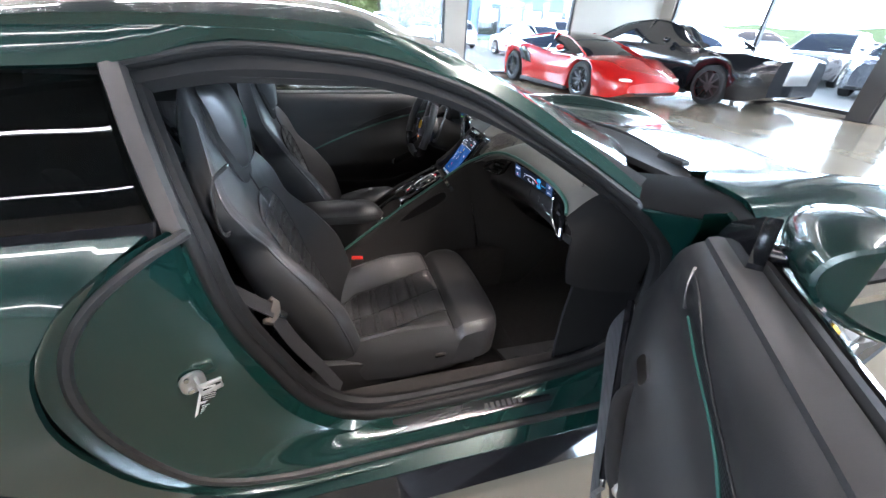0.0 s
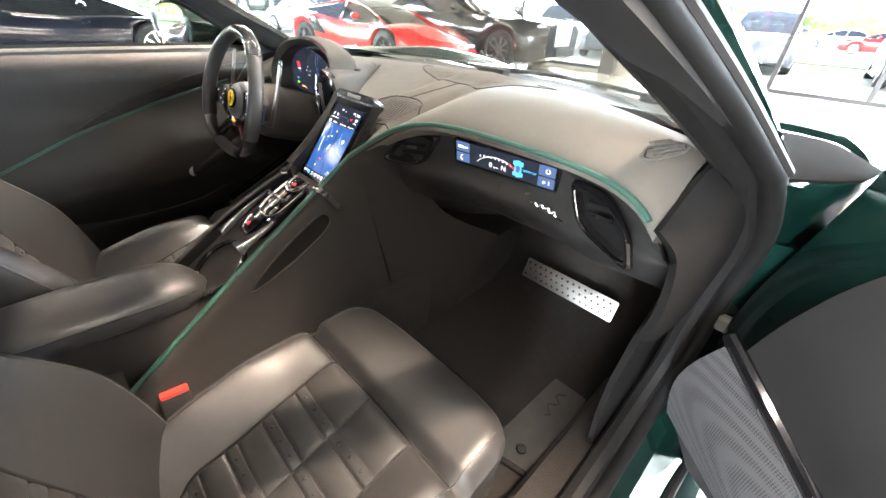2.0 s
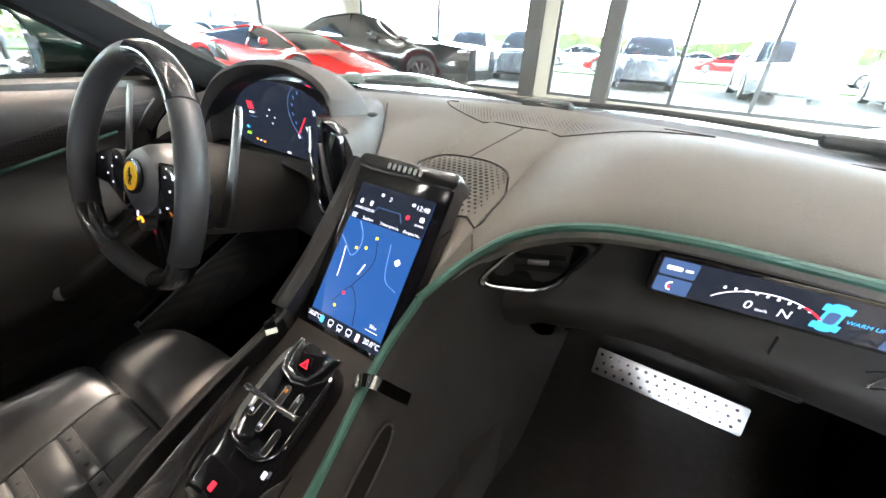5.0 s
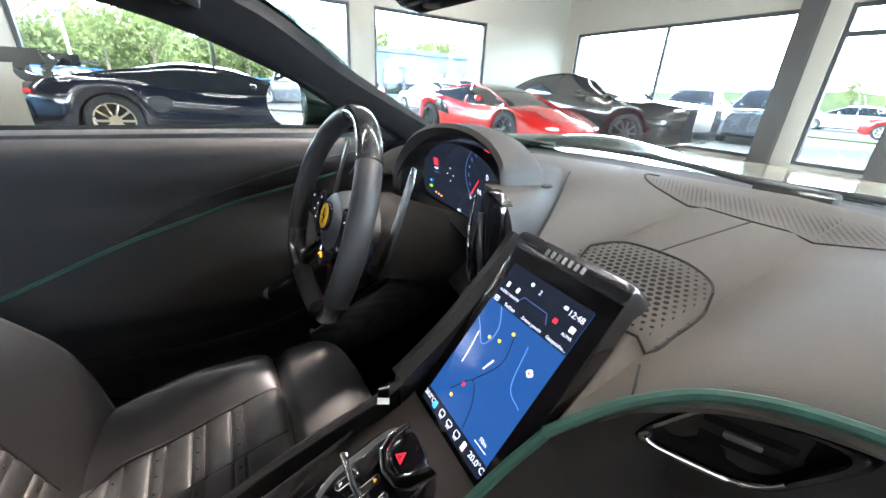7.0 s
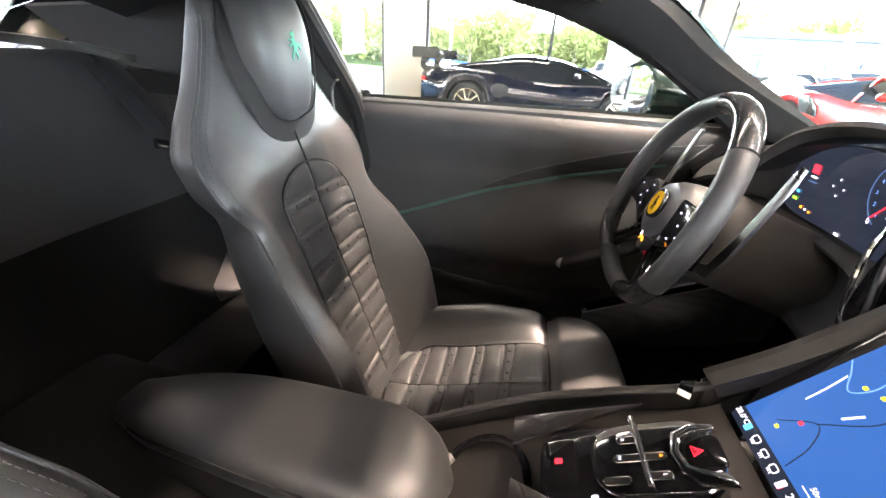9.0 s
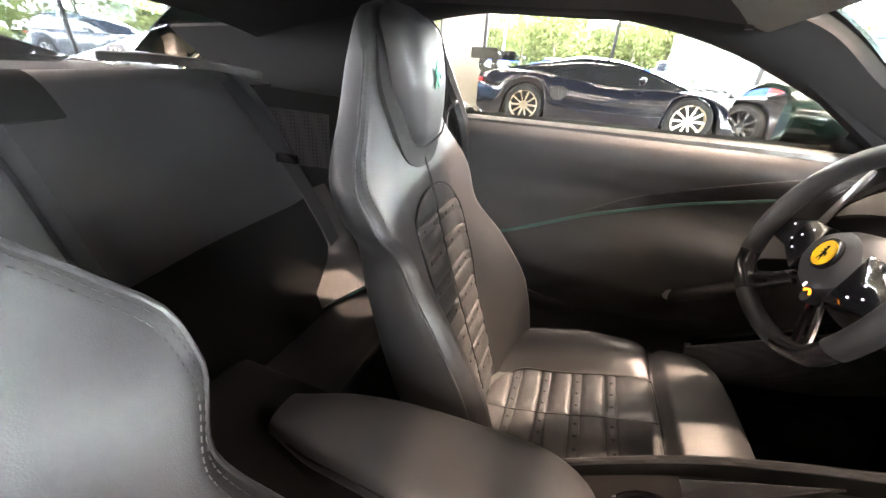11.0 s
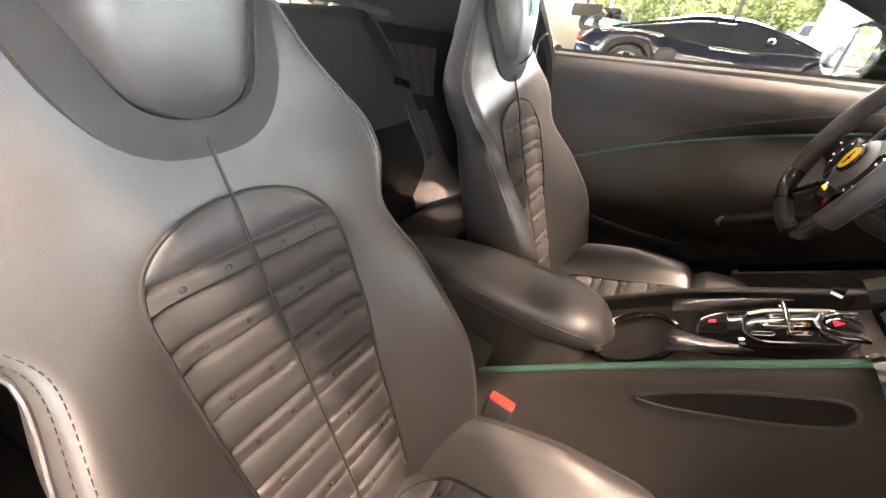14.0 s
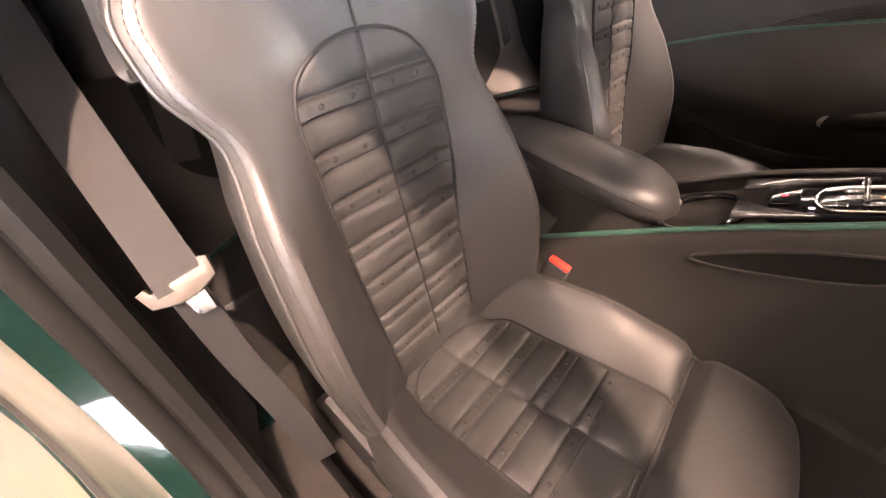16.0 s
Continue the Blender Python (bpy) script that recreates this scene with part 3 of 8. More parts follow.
def build_car(name, label, paint, length, width, axles, r, nose, tail, shoulder, roof, cabin, low=0.14, spokes=10, rim_mat=None, lamps=True, group="", grille=None):
    """A parked car that points along +y: shoulder and roof are height profiles along its length, cabin the glass house's width."""
    c = thing(name, (0, 0, 0), label, "car", group)
    rim_mat = rim_mat or ALLOY
    hw = width / 2
    y0, y1 = tail, nose
    rows = []
    n = 48
    for k in range(n + 1):
        t = k / n
        y = lerp(y0, y1, t)
        w = hw * (1 - 0.30 * max(0, (abs(t - 0.5) - 0.36) / 0.14) ** 2.2)
        top = curve1(y, *shoulder)
        bot = low + 0.12 * max(0, (abs(t - 0.5) - 0.42) / 0.08) ** 2
        lift = 0.0
        for a in axles:
            d = abs(y - a) / (r + 0.05)
            if d < 1:
                lift = max(lift, (r + 0.05) * math.sqrt(1 - d * d) + r - 0.02)
        b = max(bot, lift)
        b = min(b, top - 0.06)
        half = [(0.0, bot), (w * 0.72, bot), (w * 0.74, b), (w * 0.965, b), (w, lerp(b, top, 0.35)), (w * 0.995, lerp(b, top, 0.62)), (w * 0.96, lerp(b, top, 0.86)), (w * 0.86, top), (w * 0.5, top + 0.03), (0.0, top + 0.04)]
        rows.append([Vector((x, y, z)) for x, z in half] + [Vector((-x, y, z)) for x, z in reversed(half[1:-1])])
    body = part("body", skin(rows, closed_v=True, caps=True), paint, c)
    # glass house and roof
    ya, yb = roof[0][0], roof[-1][0]
    glassy, panel = [], []
    for k in range(25):
        y = lerp(ya, yb, k / 24)
        zt = curve1(y, *roof)
        zb = curve1(y, *shoulder) + 0.005
        wb, wt = cabin[0], cabin[1]
        q = min(1, max(0.02, (zt - zb) / (max(z for _, z in roof) - zb)))
        wt = lerp(wb, wt, q)
        half = [(wb, zb), (lerp(wb, wt, 0.5) + 0.02, lerp(zb, zt, 0.55)), (wt, zt - 0.03 * q), (wt * 0.6, zt), (0, zt + 0.012)]
        glassy.append([Vector((x, y, z)) for x, z in half] + [Vector((-x, y, z)) for x, z in reversed(half[:-1])])
        panel.append([Vector((x, y, z)) for x, z in ((wt + 0.012, zt - 0.045 * q), (wt, zt - 0.018 * q), (wt * 0.6, zt + 0.012), (0, zt + 0.024), (-wt * 0.6, zt + 0.012), (-wt, zt - 0.018 * q), (-wt - 0.012, zt - 0.045 * q))])
    part("glass", skin(glassy), DARK_GLASS, c, "dark tinted windows")
    hi = max(z for _, z in roof)
    keep = [r_ for r_ in panel if r_[3].z > hi - 0.13]
    part("roof", thick(skin(keep), 0.01), paint, c)
    for s in (-1, 1):
        part("window_line", tube([g[2 if s > 0 else -3] + Vector((s * 0.008, 0, 0.0)) for g in glassy], 0.016, n=6), paint, c)
        yc = (ya + yb) / 2
        zb, zt = curve1(yc, *shoulder), curve1(yc, *roof)
        part("door_pillar", moved(box(-0.012, 0.012, -0.03, 0.03, 0, zt - zb, 0.004, 1), basis((s * (cabin[0] + 0.012), yc, zb), (1, 0, 0), (0, 1, 0)) @ Matrix(((1, 0, -s * (cabin[0] - cabin[1]) / (zt - zb), 0), (0, 1, 0, 0), (0, 0, 1, 0), (0, 0, 0, 1)))), paint, c)
        for a in axles:
            car_wheel(c, Matrix.Translation((s * (hw - 0.125), a, r)), r, 0.25, spokes, rim_mat, s)
        part("mirror", moved(ball(1, Matrix(), 12), Matrix.Translation((s * (hw - 0.02), ya + 0.75 * (yb - ya) * 1.0, curve1(yc, *shoulder) + 0.10)) @ Matrix.Diagonal((0.10, 0.06, 0.06, 1))), paint, c)
        if lamps:
            zn = curve1(nose - 0.25, *shoulder)
            part("headlamp", moved(ball(1, Matrix(), 14), Matrix.Translation((s * hw * 0.66, nose - 0.17, zn - 0.10)) @ pose(0, 0, 0, 20, 0, -s * 28) @ Matrix.Diagonal((0.16, 0.11, 0.05, 1))), LAMP_LENS, c)
            zn = curve1(tail + 0.1, *shoulder)
            part("tail_lamp", moved(ball(1, Matrix(), 14), Matrix.Translation((s * hw * 0.66, tail + 0.06, zn - 0.12)) @ Matrix.Diagonal((0.17, 0.06, 0.04, 1))), RED, c)
        part("side_skirt", box(s * (hw - 0.10), s * (hw + 0.005), axles[1] + r + 0.1, axles[0] - r - 0.1, low - 0.03, low + 0.05, 0.01, 1), MATT, c)
    if grille:
        g = part("grille", box(-grille[0], grille[0], nose - 0.14, nose + 0.02, grille[1], grille[2], 0.02), SATIN, c, "upright bright grille")
        for k in range(11):
            x = lerp(-grille[0] + 0.04, grille[0] - 0.04, k / 10)
            part("grille_bar", box(x - 0.008, x + 0.008, nose + 0.021, nose + 0.03, grille[1] + 0.03, grille[2] - 0.03, 0.003, 1), SATIN, g)
    else:
        part("intake", box(-hw * 0.45, hw * 0.45, nose - 0.2, nose - 0.01, low + 0.08, low + 0.2, 0.02), MATT, c)
    return c


# low black racer with a tall wing, parked parallel by the windows
racer = build_car("racing_coupe", "black low racing coupe with a tall rear wing", NAVY_PAINT, 4.6, 1.95, (1.31, -1.31), 0.345, 2.35, -2.25,
                  ((-2.25, 0.80), (-1.6, 0.90), (-1.2, 0.90), (-0.6, 0.80), (0.3, 0.74), (1.0, 0.76), (1.35, 0.75), (1.8, 0.62), (2.2, 0.46), (2.35, 0.36)),
                  ((1.25, 0.76), (0.7, 0.98), (0.15, 1.13), (-0.4, 1.165), (-1.0, 1.06), (-1.7, 0.92))[::-1], (0.74, 0.48), 0.11, rim_mat=GOLD_RIM)
wing = part("rear_wing", joined(slab([(-0.20, 0.0), (0.20, -0.015), (0.21, 0.02), (0.0, 0.05), (-0.19, 0.065)], basis((-0.85, -2.14, 1.12), (0, -1, 0.16), (0, 0, 1)), 1.7)), BLACK_PAINT, racer)
for s in (-1, 1):
    part("wing_stay", sweep(spline([(s * 0.5, -1.95, 0.82), (s * 0.5, -2.2, 0.86), (s * 0.5, -2.26, 0.97), (s * 0.5, -2.14, 1.13)], 5), [(-0.02, -0.06), (0.02, -0.06), (0.02, 0.06), (-0.02, 0.06)]), BLACK_PAINT, racer)
    part("end_plate", box(s * 0.85 - 0.012, s * 0.85 + 0.012, -2.38, -1.9, 1.03, 1.21, 0.008, 1), BLACK_PAINT, racer)
    part("air_scoop", moved(ball(1, Matrix(), 14), Matrix.Translation((s * 0.93, -0.75, 0.55)) @ Matrix.Diagonal((0.05, 0.22, 0.16, 1))), MATT, racer)
racer.matrix_basis = Matrix.Translation((-7.87, 0.27, 0))
# red mid-engined car
red_car = build_car("red_sports_car", "bright red low sports car with a black roof", RED_PAINT, 4.6, 1.93, (1.33, -1.33), 0.345, 2.4, -2.2,
                    ((-2.2, 0.86), (-1.6, 0.92), (-1.0, 0.88), (0.2, 0.76), (0.9, 0.76), (1.35, 0.76), (1.9, 0.62), (2.25, 0.48), (2.4, 0.38)),
                    ((1.2, 0.77), (0.7, 0.97), (0.15, 1.13), (-0.3, 1.17), (-0.9, 1.10), (-1.6, 0.96))[::-1], (0.76, 0.50), 0.12, rim_mat=DARK_METAL)
for s in (-1, 1):
    part("side_intake", slab([(-0.5, 0.5), (-0.95, 0.55), (-1.1, 0.78), (-0.85, 0.82), (-0.6, 0.66)], basis((s * 0.95, 0, 0), (0, 1, 0), (0, 0, 1)), 0.025, 0.006), BLACK_PAINT, red_car, "black side intake")
for panel_ in red_car.children:
    if panel_.name.startswith("roof"):
        panel_.data.materials[0] = BLACK_PAINT
red_car.matrix_basis = Matrix.Translation((-7.35, 5.85, 0)) @ pose(0, 0, 0, 0, 0, -84)
# large black saloon with an upright bright grille
saloon = build_car("luxury_saloon", "large glossy black saloon with an upright bright grille", BLACK_PAINT, 5.5, 2.0, (1.62, -1.68), 0.375, 2.62, -2.85,
                   ((-2.85, 0.92), (-2.2, 1.02), (-1.0, 1.03), (0.6, 1.02), (1.5, 1.0), (2.3, 0.96), (2.62, 0.90)),
                   ((1.1, 1.02), (0.6, 1.28), (0.1, 1.47), (-0.5, 1.54), (-1.3, 1.46), (-2.2, 1.06))[::-1], (0.84, 0.60), 0.18, spokes=9, rim_mat=DARK_METAL, grille=(0.34, 0.50, 0.93))
saloon.matrix_basis = Matrix.Translation((-6.75, 8.35, 0)) @ pose(0, 0, 0, 0, 0, -86)

# dark coupe and pale blue sports car behind
coupe = build_car("grey_coupe", "dark grey low coupe parked behind", material("charcoal car paint", (0.03, 0.03, 0.034), 0.2, coat=1.0), 4.6, 1.92, (1.33, -1.33), 0.345, 2.35, -2.25,
                  ((-2.25, 0.78), (-1.6, 0.84), (-1.0, 0.82), (0.2, 0.78), (0.9, 0.78), (1.35, 0.76), (1.9, 0.66), (2.2, 0.52), (2.35, 0.40)),
                  ((1.2, 0.79), (0.7, 0.98), (0.15, 1.13), (-0.4, 1.17), (-1.1, 1.08), (-1.8, 0.86))[::-1], (0.76, 0.52), 0.13, rim_mat=DARK_METAL)
coupe.matrix_basis = Matrix.Translation((-1.3, -6.1, 0)) @ pose(0, 0, 0, 0, 0, 98)
blue_car = build_car("blue_sports_car", "pale metallic blue low sports car by the windows", material("pale blue car paint", (0.16, 0.26, 0.42), 0.22, metal=0.4, coat=1.0), 4.6, 1.93, (1.33, -1.33), 0.345, 2.35, -2.25,
                     ((-2.25, 0.80), (-1.6, 0.88), (-1.0, 0.86), (0.2, 0.76), (0.9, 0.76), (1.35, 0.76), (1.9, 0.64), (2.2, 0.50), (2.35, 0.38)),
                     ((1.2, 0.77), (0.7, 0.95), (0.15, 1.10), (-0.4, 1.13), (-1.0, 1.06), (-1.7, 0.90))[::-1], (0.76, 0.50), 0.12)
blue_car.matrix_basis = Matrix.Translation((-6.2, -4.7, 0)) @ pose(0, 0, 0, 0, 0, -76)

# parked cars in the yard
WHITE_PAINT = material("white car paint", (0.5, 0.5, 0.5), 0.3, coat=1.0)
SILVER_PAINT = material("silver car paint", (0.2, 0.21, 0.22), 0.3, metal=0.5, coat=1.0)
BLUE_PAINT = material("blue car paint", (0.02, 0.08, 0.35), 0.25, coat=1.0)
GREY_PAINT = material("dark grey car paint", (0.06, 0.065, 0.08), 0.25, coat=1.0)


def yard_suv(paint, word):
    return build_car("parked_suv", word + " family SUV parked in the yard", paint, 4.7, 1.9, (1.4, -1.4), 0.36, 2.3, -2.35,
                     ((-2.35, 1.0), (-1.5, 1.06), (1.0, 1.02), (1.9, 0.98), (2.3, 0.85)), ((1.25, 1.03), (0.6, 1.45), (0.0, 1.66), (-1.2, 1.66), (-2.2, 1.10))[::-1], (0.83, 0.62), 0.2, 7, group="cars parked in the yard")


def yard_sedan(paint, word):
    return build_car("parked_car", word + " saloon car parked in the yard", paint, 4.5, 1.8, (1.35, -1.35), 0.32, 2.2, -2.3,
                     ((-2.3, 0.88), (-1.5, 0.95), (1.0, 0.92), (1.9, 0.84), (2.2, 0.68)), ((1.15, 0.93), (0.5, 1.25), (-0.1, 1.44), (-0.9, 1.42), (-1.9, 0.97))[::-1], (0.78, 0.56), 0.17, 7, group="cars parked in the yard")


models = [yard_suv(SILVER_PAINT, "silver"), yard_suv(GREY_PAINT, "dark grey"), yard_sedan(BLUE_PAINT, "blue"), yard_sedan(WHITE_PAINT, "white"), yard_sedan(RED_PAINT, "red"), yard_suv(WHITE_PAINT, "white")]
spots = [(0, -9.5, 17.5, 200), (1, -6.2, 16.0, 195), (1, -2.0, 17.0, 190), (0, 1.8, 16.5, 185), (3, 5.2, 17.0, 180), (4, -4.5, 27.0, 90), (3, -13.0, 24.0, 170), (5, -17.0, 22.0, 160),
         (4, 0.8, 40.0, 90), (3, -9.0, 33.0, 95), (5, -20.0, 34.0, 80), (2, -14.0, 38.0, 90), (3, -26.0, 30.0, 60), (3, -2.0, 48.0, 90), (5, 8.0, 30.0, 90),
         (3, -17.5, 9.5, 100), (5, -21.0, 12.5, 95), (3, -24.5, 8.0, 90), (3, -28.0, 15.0, 90), (2, -30.0, -2.5, 80), (3, -30.5, 1.0, 80), (5, -31.0, 4.5, 85), (3, -34.0, 8.0, 85), (1, -29.0, -7.0, 85),
         (2, -5.0, -17.5, 20), (3, 1.5, -18.0, 10), (1, -11.0, -18.5, 15), (0, 17.0, 2.0, 0), (3, 17.5, -6.0, 0)]
placed = set()
for kind, x, y, turn in spots:
    spot = Matrix.Translation((x, y, -0.06)) @ pose(0, 0, 0, 0, 0, turn)
    if kind in placed:
        copy_thing(models[kind], spot)
    else:
        models[kind].matrix_basis = spot
        placed.add(kind)


# ---- yard ----
def crown(center, size, count, leaf, seed):
    """A loose crown of many small leaves round several clumps."""
    rng = random.Random(seed)
    bm = bmesh.new()
    clumps = [Vector((rng.gauss(0, 0.45), rng.gauss(0, 0.45), rng.uniform(-0.45, 0.6))) for _ in range(9)]
    for _ in range(count):
        c = rng.choice(clumps)
        v = Vector((rng.gauss(0, 1), rng.gauss(0, 1), rng.gauss(0, 0.8))).normalized() * rng.uniform(0.25, 0.52)
        p = Vector(center) + Vector(((c.x + v.x) * size[0], (c.y + v.y) * size[0], (c.z + v.z) * size[1]))
        a, b = Vector((rng.gauss(0, 1), rng.gauss(0, 1), rng.gauss(0, 1))).normalized(), Vector((rng.gauss(0, 1), rng.gauss(0, 1), rng.gauss(0, 1))).normalized()
        b = (b - a * a.dot(b)).normalized()
        k = leaf * rng.uniform(0.6, 1.4)
        vs = [bm.verts.new(p + a * k * s + b * k * q) for s, q in ((-1, 0), (0, -0.55), (1, 0), (0, 0.55))]
        bm.faces.new(vs)
    return bm


def build_tree(height, width, seed, mat):
    t = thing("tree", (0, 0, 0), "leafy green deciduous tree beyond the yard", "tree", "trees behind the yard")
    rng = random.Random(seed)
    limbs = [tube(spline([(0, 0, 0), (0.1, 0.05, height * 0.25), (0.0, 0.1, height * 0.6)], 5), 0.22, n=8, scale=lambda u: 1 - 0.65 * u)]
    for k in range(5):
        a = 2 * math.pi * k / 5 + rng.random()
        limbs.append(tube(spline([(0.05, 0.05, height * rng.uniform(0.25, 0.4)), (0.6 * math.cos(a), 0.6 * math.sin(a), height * 0.5), (width * 0.33 * math.cos(a), width * 0.33 * math.sin(a), height * rng.uniform(0.6, 0.8))], 4), 0.09, n=6, scale=lambda u: 1 - 0.75 * u))
    part("trunk", joined(*limbs), BARK, t)
    part("crown", crown((0, 0, height * 0.62), (width * 0.55, height * 0.42), 2600, 0.16, seed), mat, t, smooth=False)
    return t


trees = [build_tree(6.5, 5.5, 3, LEAF), build_tree(5.2, 5.0, 8, LEAF2), build_tree(7.5, 6.0, 15, LEAF)]
rng = random.Random(5)
k = 0
for y in range(-46, 34, 4):
    for row in range(2):
        x = -52 - row * 7 + rng.uniform(-2, 2)
        spot = Matrix.Translation((x, y + rng.uniform(-1.5, 1.5), rng.uniform(-0.3, 0.8) + row * 1.4)) @ pose(0, 0, 0, 0, 0, rng.uniform(0, 360))
        if k < 3:
            trees[k].matrix_basis = spot
        else:
            copy_thing(trees[k % 3], spot)
        k += 1
for x in range(-40, 60, 9):
    copy_thing(trees[k % 3], Matrix.Translation((x + rng.uniform(-3, 3), 105 + rng.uniform(-8, 8), 0)) @ pose(0, 0, 0, 0, 0, rng.uniform(0, 360)))
    k += 1
for x in range(-36, 16, 4):
    copy_thing(trees[k % 3], Matrix.Translation((x + rng.uniform(-1.5, 1.5), -34 + rng.uniform(-3, 2), rng.uniform(-0.3, 0.5))) @ pose(0, 0, 0, 0, 0, rng.uniform(0, 360)))
    k += 1
bank = [[Vector((lerp(-53, -85, j / 6), y, 7.0 * (j / 6) ** 0.7 * (1 + 0.15 * noise.noise((y * 0.05, j * 0.4, 2.0))) - 0.2)) for j in range(7)] for y in range(-90, 70, 5)]
whole("green_bank", thick(skin(bank), 0.3), GRASS, "grassy bank rising behind the yard", "ground", kind="structure")
thicket = bmesh.new()
rng = random.Random(12)
for _ in range(24000):
    y = rng.uniform(-56, 13.5) if rng.random() < 0.85 else rng.uniform(31, 50)
    h = 3.2 + 1.6 * noise.noise((y * 0.12, 1.0, 0.0)) + max(0.0, (2 - y) * 0.035)
    p = Vector((rng.uniform(-60, -50) + 1.5 * noise.noise((y * 0.3, 7.0, 0.0)), y, rng.uniform(0.0, 1.0) ** 0.7 * h + rng.random() * 1.5))
    a = Vector((rng.gauss(0, 1), rng.gauss(0, 1), rng.gauss(0, 1))).normalized()
    b = a.cross(Vector((rng.gauss(0, 1), rng.gauss(0, 1), rng.gauss(0, 1)))).normalized()
    k = rng.uniform(0.12, 0.34)
    thicket.faces.new([thicket.verts.new(p + a * k * s + b * k * q) for s, q in ((-1, 0), (0, -0.6), (1, 0), (0, 0.6))])
for _ in range(7000):
    x = rng.uniform(-42, 18)
    h = 2.6 + 1.4 * noise.noise((x * 0.14, 3.0, 0.0))
    p = Vector((x, rng.uniform(-34, -29) + noise.noise((x * 0.3, 2.0, 0.0)), rng.random() ** 0.8 * h))
    a = Vector((rng.gauss(0, 1), rng.gauss(0, 1), rng.gauss(0, 1))).normalized()
    b = a.cross(Vector((rng.gauss(0, 1), rng.gauss(0, 1), rng.gauss(0, 1)))).normalized()
    k = rng.uniform(0.14, 0.36)
    thicket.faces.new([thicket.verts.new(p + a * k * u + b * k * q) for u, q in ((-1, 0), (0, -0.6), (1, 0), (0, 0.6))])
whole("thicket", thicket, LEAF, "dense green shrubs on the bank behind the yard", "shrubs", kind="stuff", smooth=False)
whole("verge", box(-49, -36, -60, 60, -0.4, 0.02), GRASS, "strip of mown grass along the yard", "grass", kind="structure", smooth=False)
whole("lawn", box(-40, 60, 22.0, 24.5, -0.4, 0.0), GRASS, "narrow lawn strip between parking rows", "grass", kind="structure", smooth=False)
whole("south_lawn", box(-60, 60, -60, -22, -0.4, 0.03), GRASS, "wide lawn behind the showroom", "grass", kind="structure", smooth=False)
# far hills: low wooded ridge on the horizon
rows = []
for j in range(61):
    x = lerp(-120, 120, j / 60)
    h = 4.5 + 2.5 * noise.noise((x * 0.03, 0.3, 0)) + 1.0 * noise.noise((x * 0.12, 4.0, 0))
    rows.append([Vector((x, 128, -1)), Vector((x, 131, h)), Vector((x, 138, h * 0.8)), Vector((x, 142, -1))])
whole("wooded_ridge", skin(rows), LEAF2, "low wooded ridge on the horizon", "hills", kind="structure")
# business building with a dark front
CLAD = material("dark blue cladding", (0.05, 0.09, 0.16), 0.5, grain=0.2, grain_size=0.02, stain=0.15, stain_size=1.0)
hall = thing("business_building", (-44, 21, 0), "dark blue clad business building with a glazed front", "building")
part("wall", box(-52, -40, 14.5, 30, -0.06, 4.2), CLAD, hall, smooth=False)
part("roof", box(-52.3, -39.7, 14.2, 30.3, 4.2, 4.6), FRAME, hall, smooth=False)
for k in range(6):
    w = part("window", box(-39.98, -39.9, 15.3 + k * 2.4, 17.3 + k * 2.4, 0.3, 2.6, 0.02), DARK_GLASS, hall)
    part("frame", joined(box(-39.97, -39.86, 15.2 + k * 2.4, 15.3 + k * 2.4, 0.2, 2.7), box(-39.97, -39.86, 17.3 + k * 2.4, 17.4 + k * 2.4, 0.2, 2.7), box(-39.97, -39.86, 15.3 + k * 2.4, 17.3 + k * 2.4, 2.6, 2.7)), FRAME, w)
sign = part("sign", box(-39.95, -39.85, 15.8, 20.2, 2.9, 4.0, 0.02), CLAD, hall)
part("sign_bar", box(-39.84, -39.8, 16.2, 19.8, 3.0, 3.22), WHITE, sign)
part("sign_bar", box(-39.84, -39.8, 16.9, 19.1, 3.32, 3.42), WHITE, sign)
part("sign_mark", box(-39.84, -39.8, 17.7, 18.3, 3.5, 3.9), WHITE, sign)
# steel railing and globe lamp
rail = thing("railing", (-20, -3, 0), "blue-grey tubular steel railing", "railing")
for a in (-6.5, -3.2, 0.2):
    part("hoop", tube(spline([(-22, a, -0.06), (-22, a, 0.85), (-22, a + 0.25, 1.0), (-22, a + 2.4, 1.0), (-22, a + 2.65, 0.85), (-22, a + 2.65, -0.06)], 4), 0.035, n=8), BLUE_PAINT, rail)
pillar = thing("sign_pillar", (-4.9, -14.6, -0.06), "red and white banded sign pillar on the asphalt", "sign")
part("foot", box(-5.12, -4.68, -14.75, -14.45, -0.06, 0.06, 0.01), SATIN, pillar)
for z, tone in ((0.06, WHITE), (0.62, RED), (1.18, WHITE), (1.74, RED)):
    part("band", box(-5.08, -4.72, -14.68, -14.52, z, z + 0.558, 0.008, 1), tone, pillar)
lamp_post = thing("street_lamp", (-24, -5.2, 0), "grey street lamp with a round globe", "lamp")
part("pole", cyl(0.06, 3.6, Matrix.Translation((-24, -5.2, 1.75))), SATIN, lamp_post)
part("globe", ball(0.4, Matrix.Translation((-24, -5.2, 3.55)), 20), material("smoked globe", (0.25, 0.24, 0.26), 0.3), lamp_post)

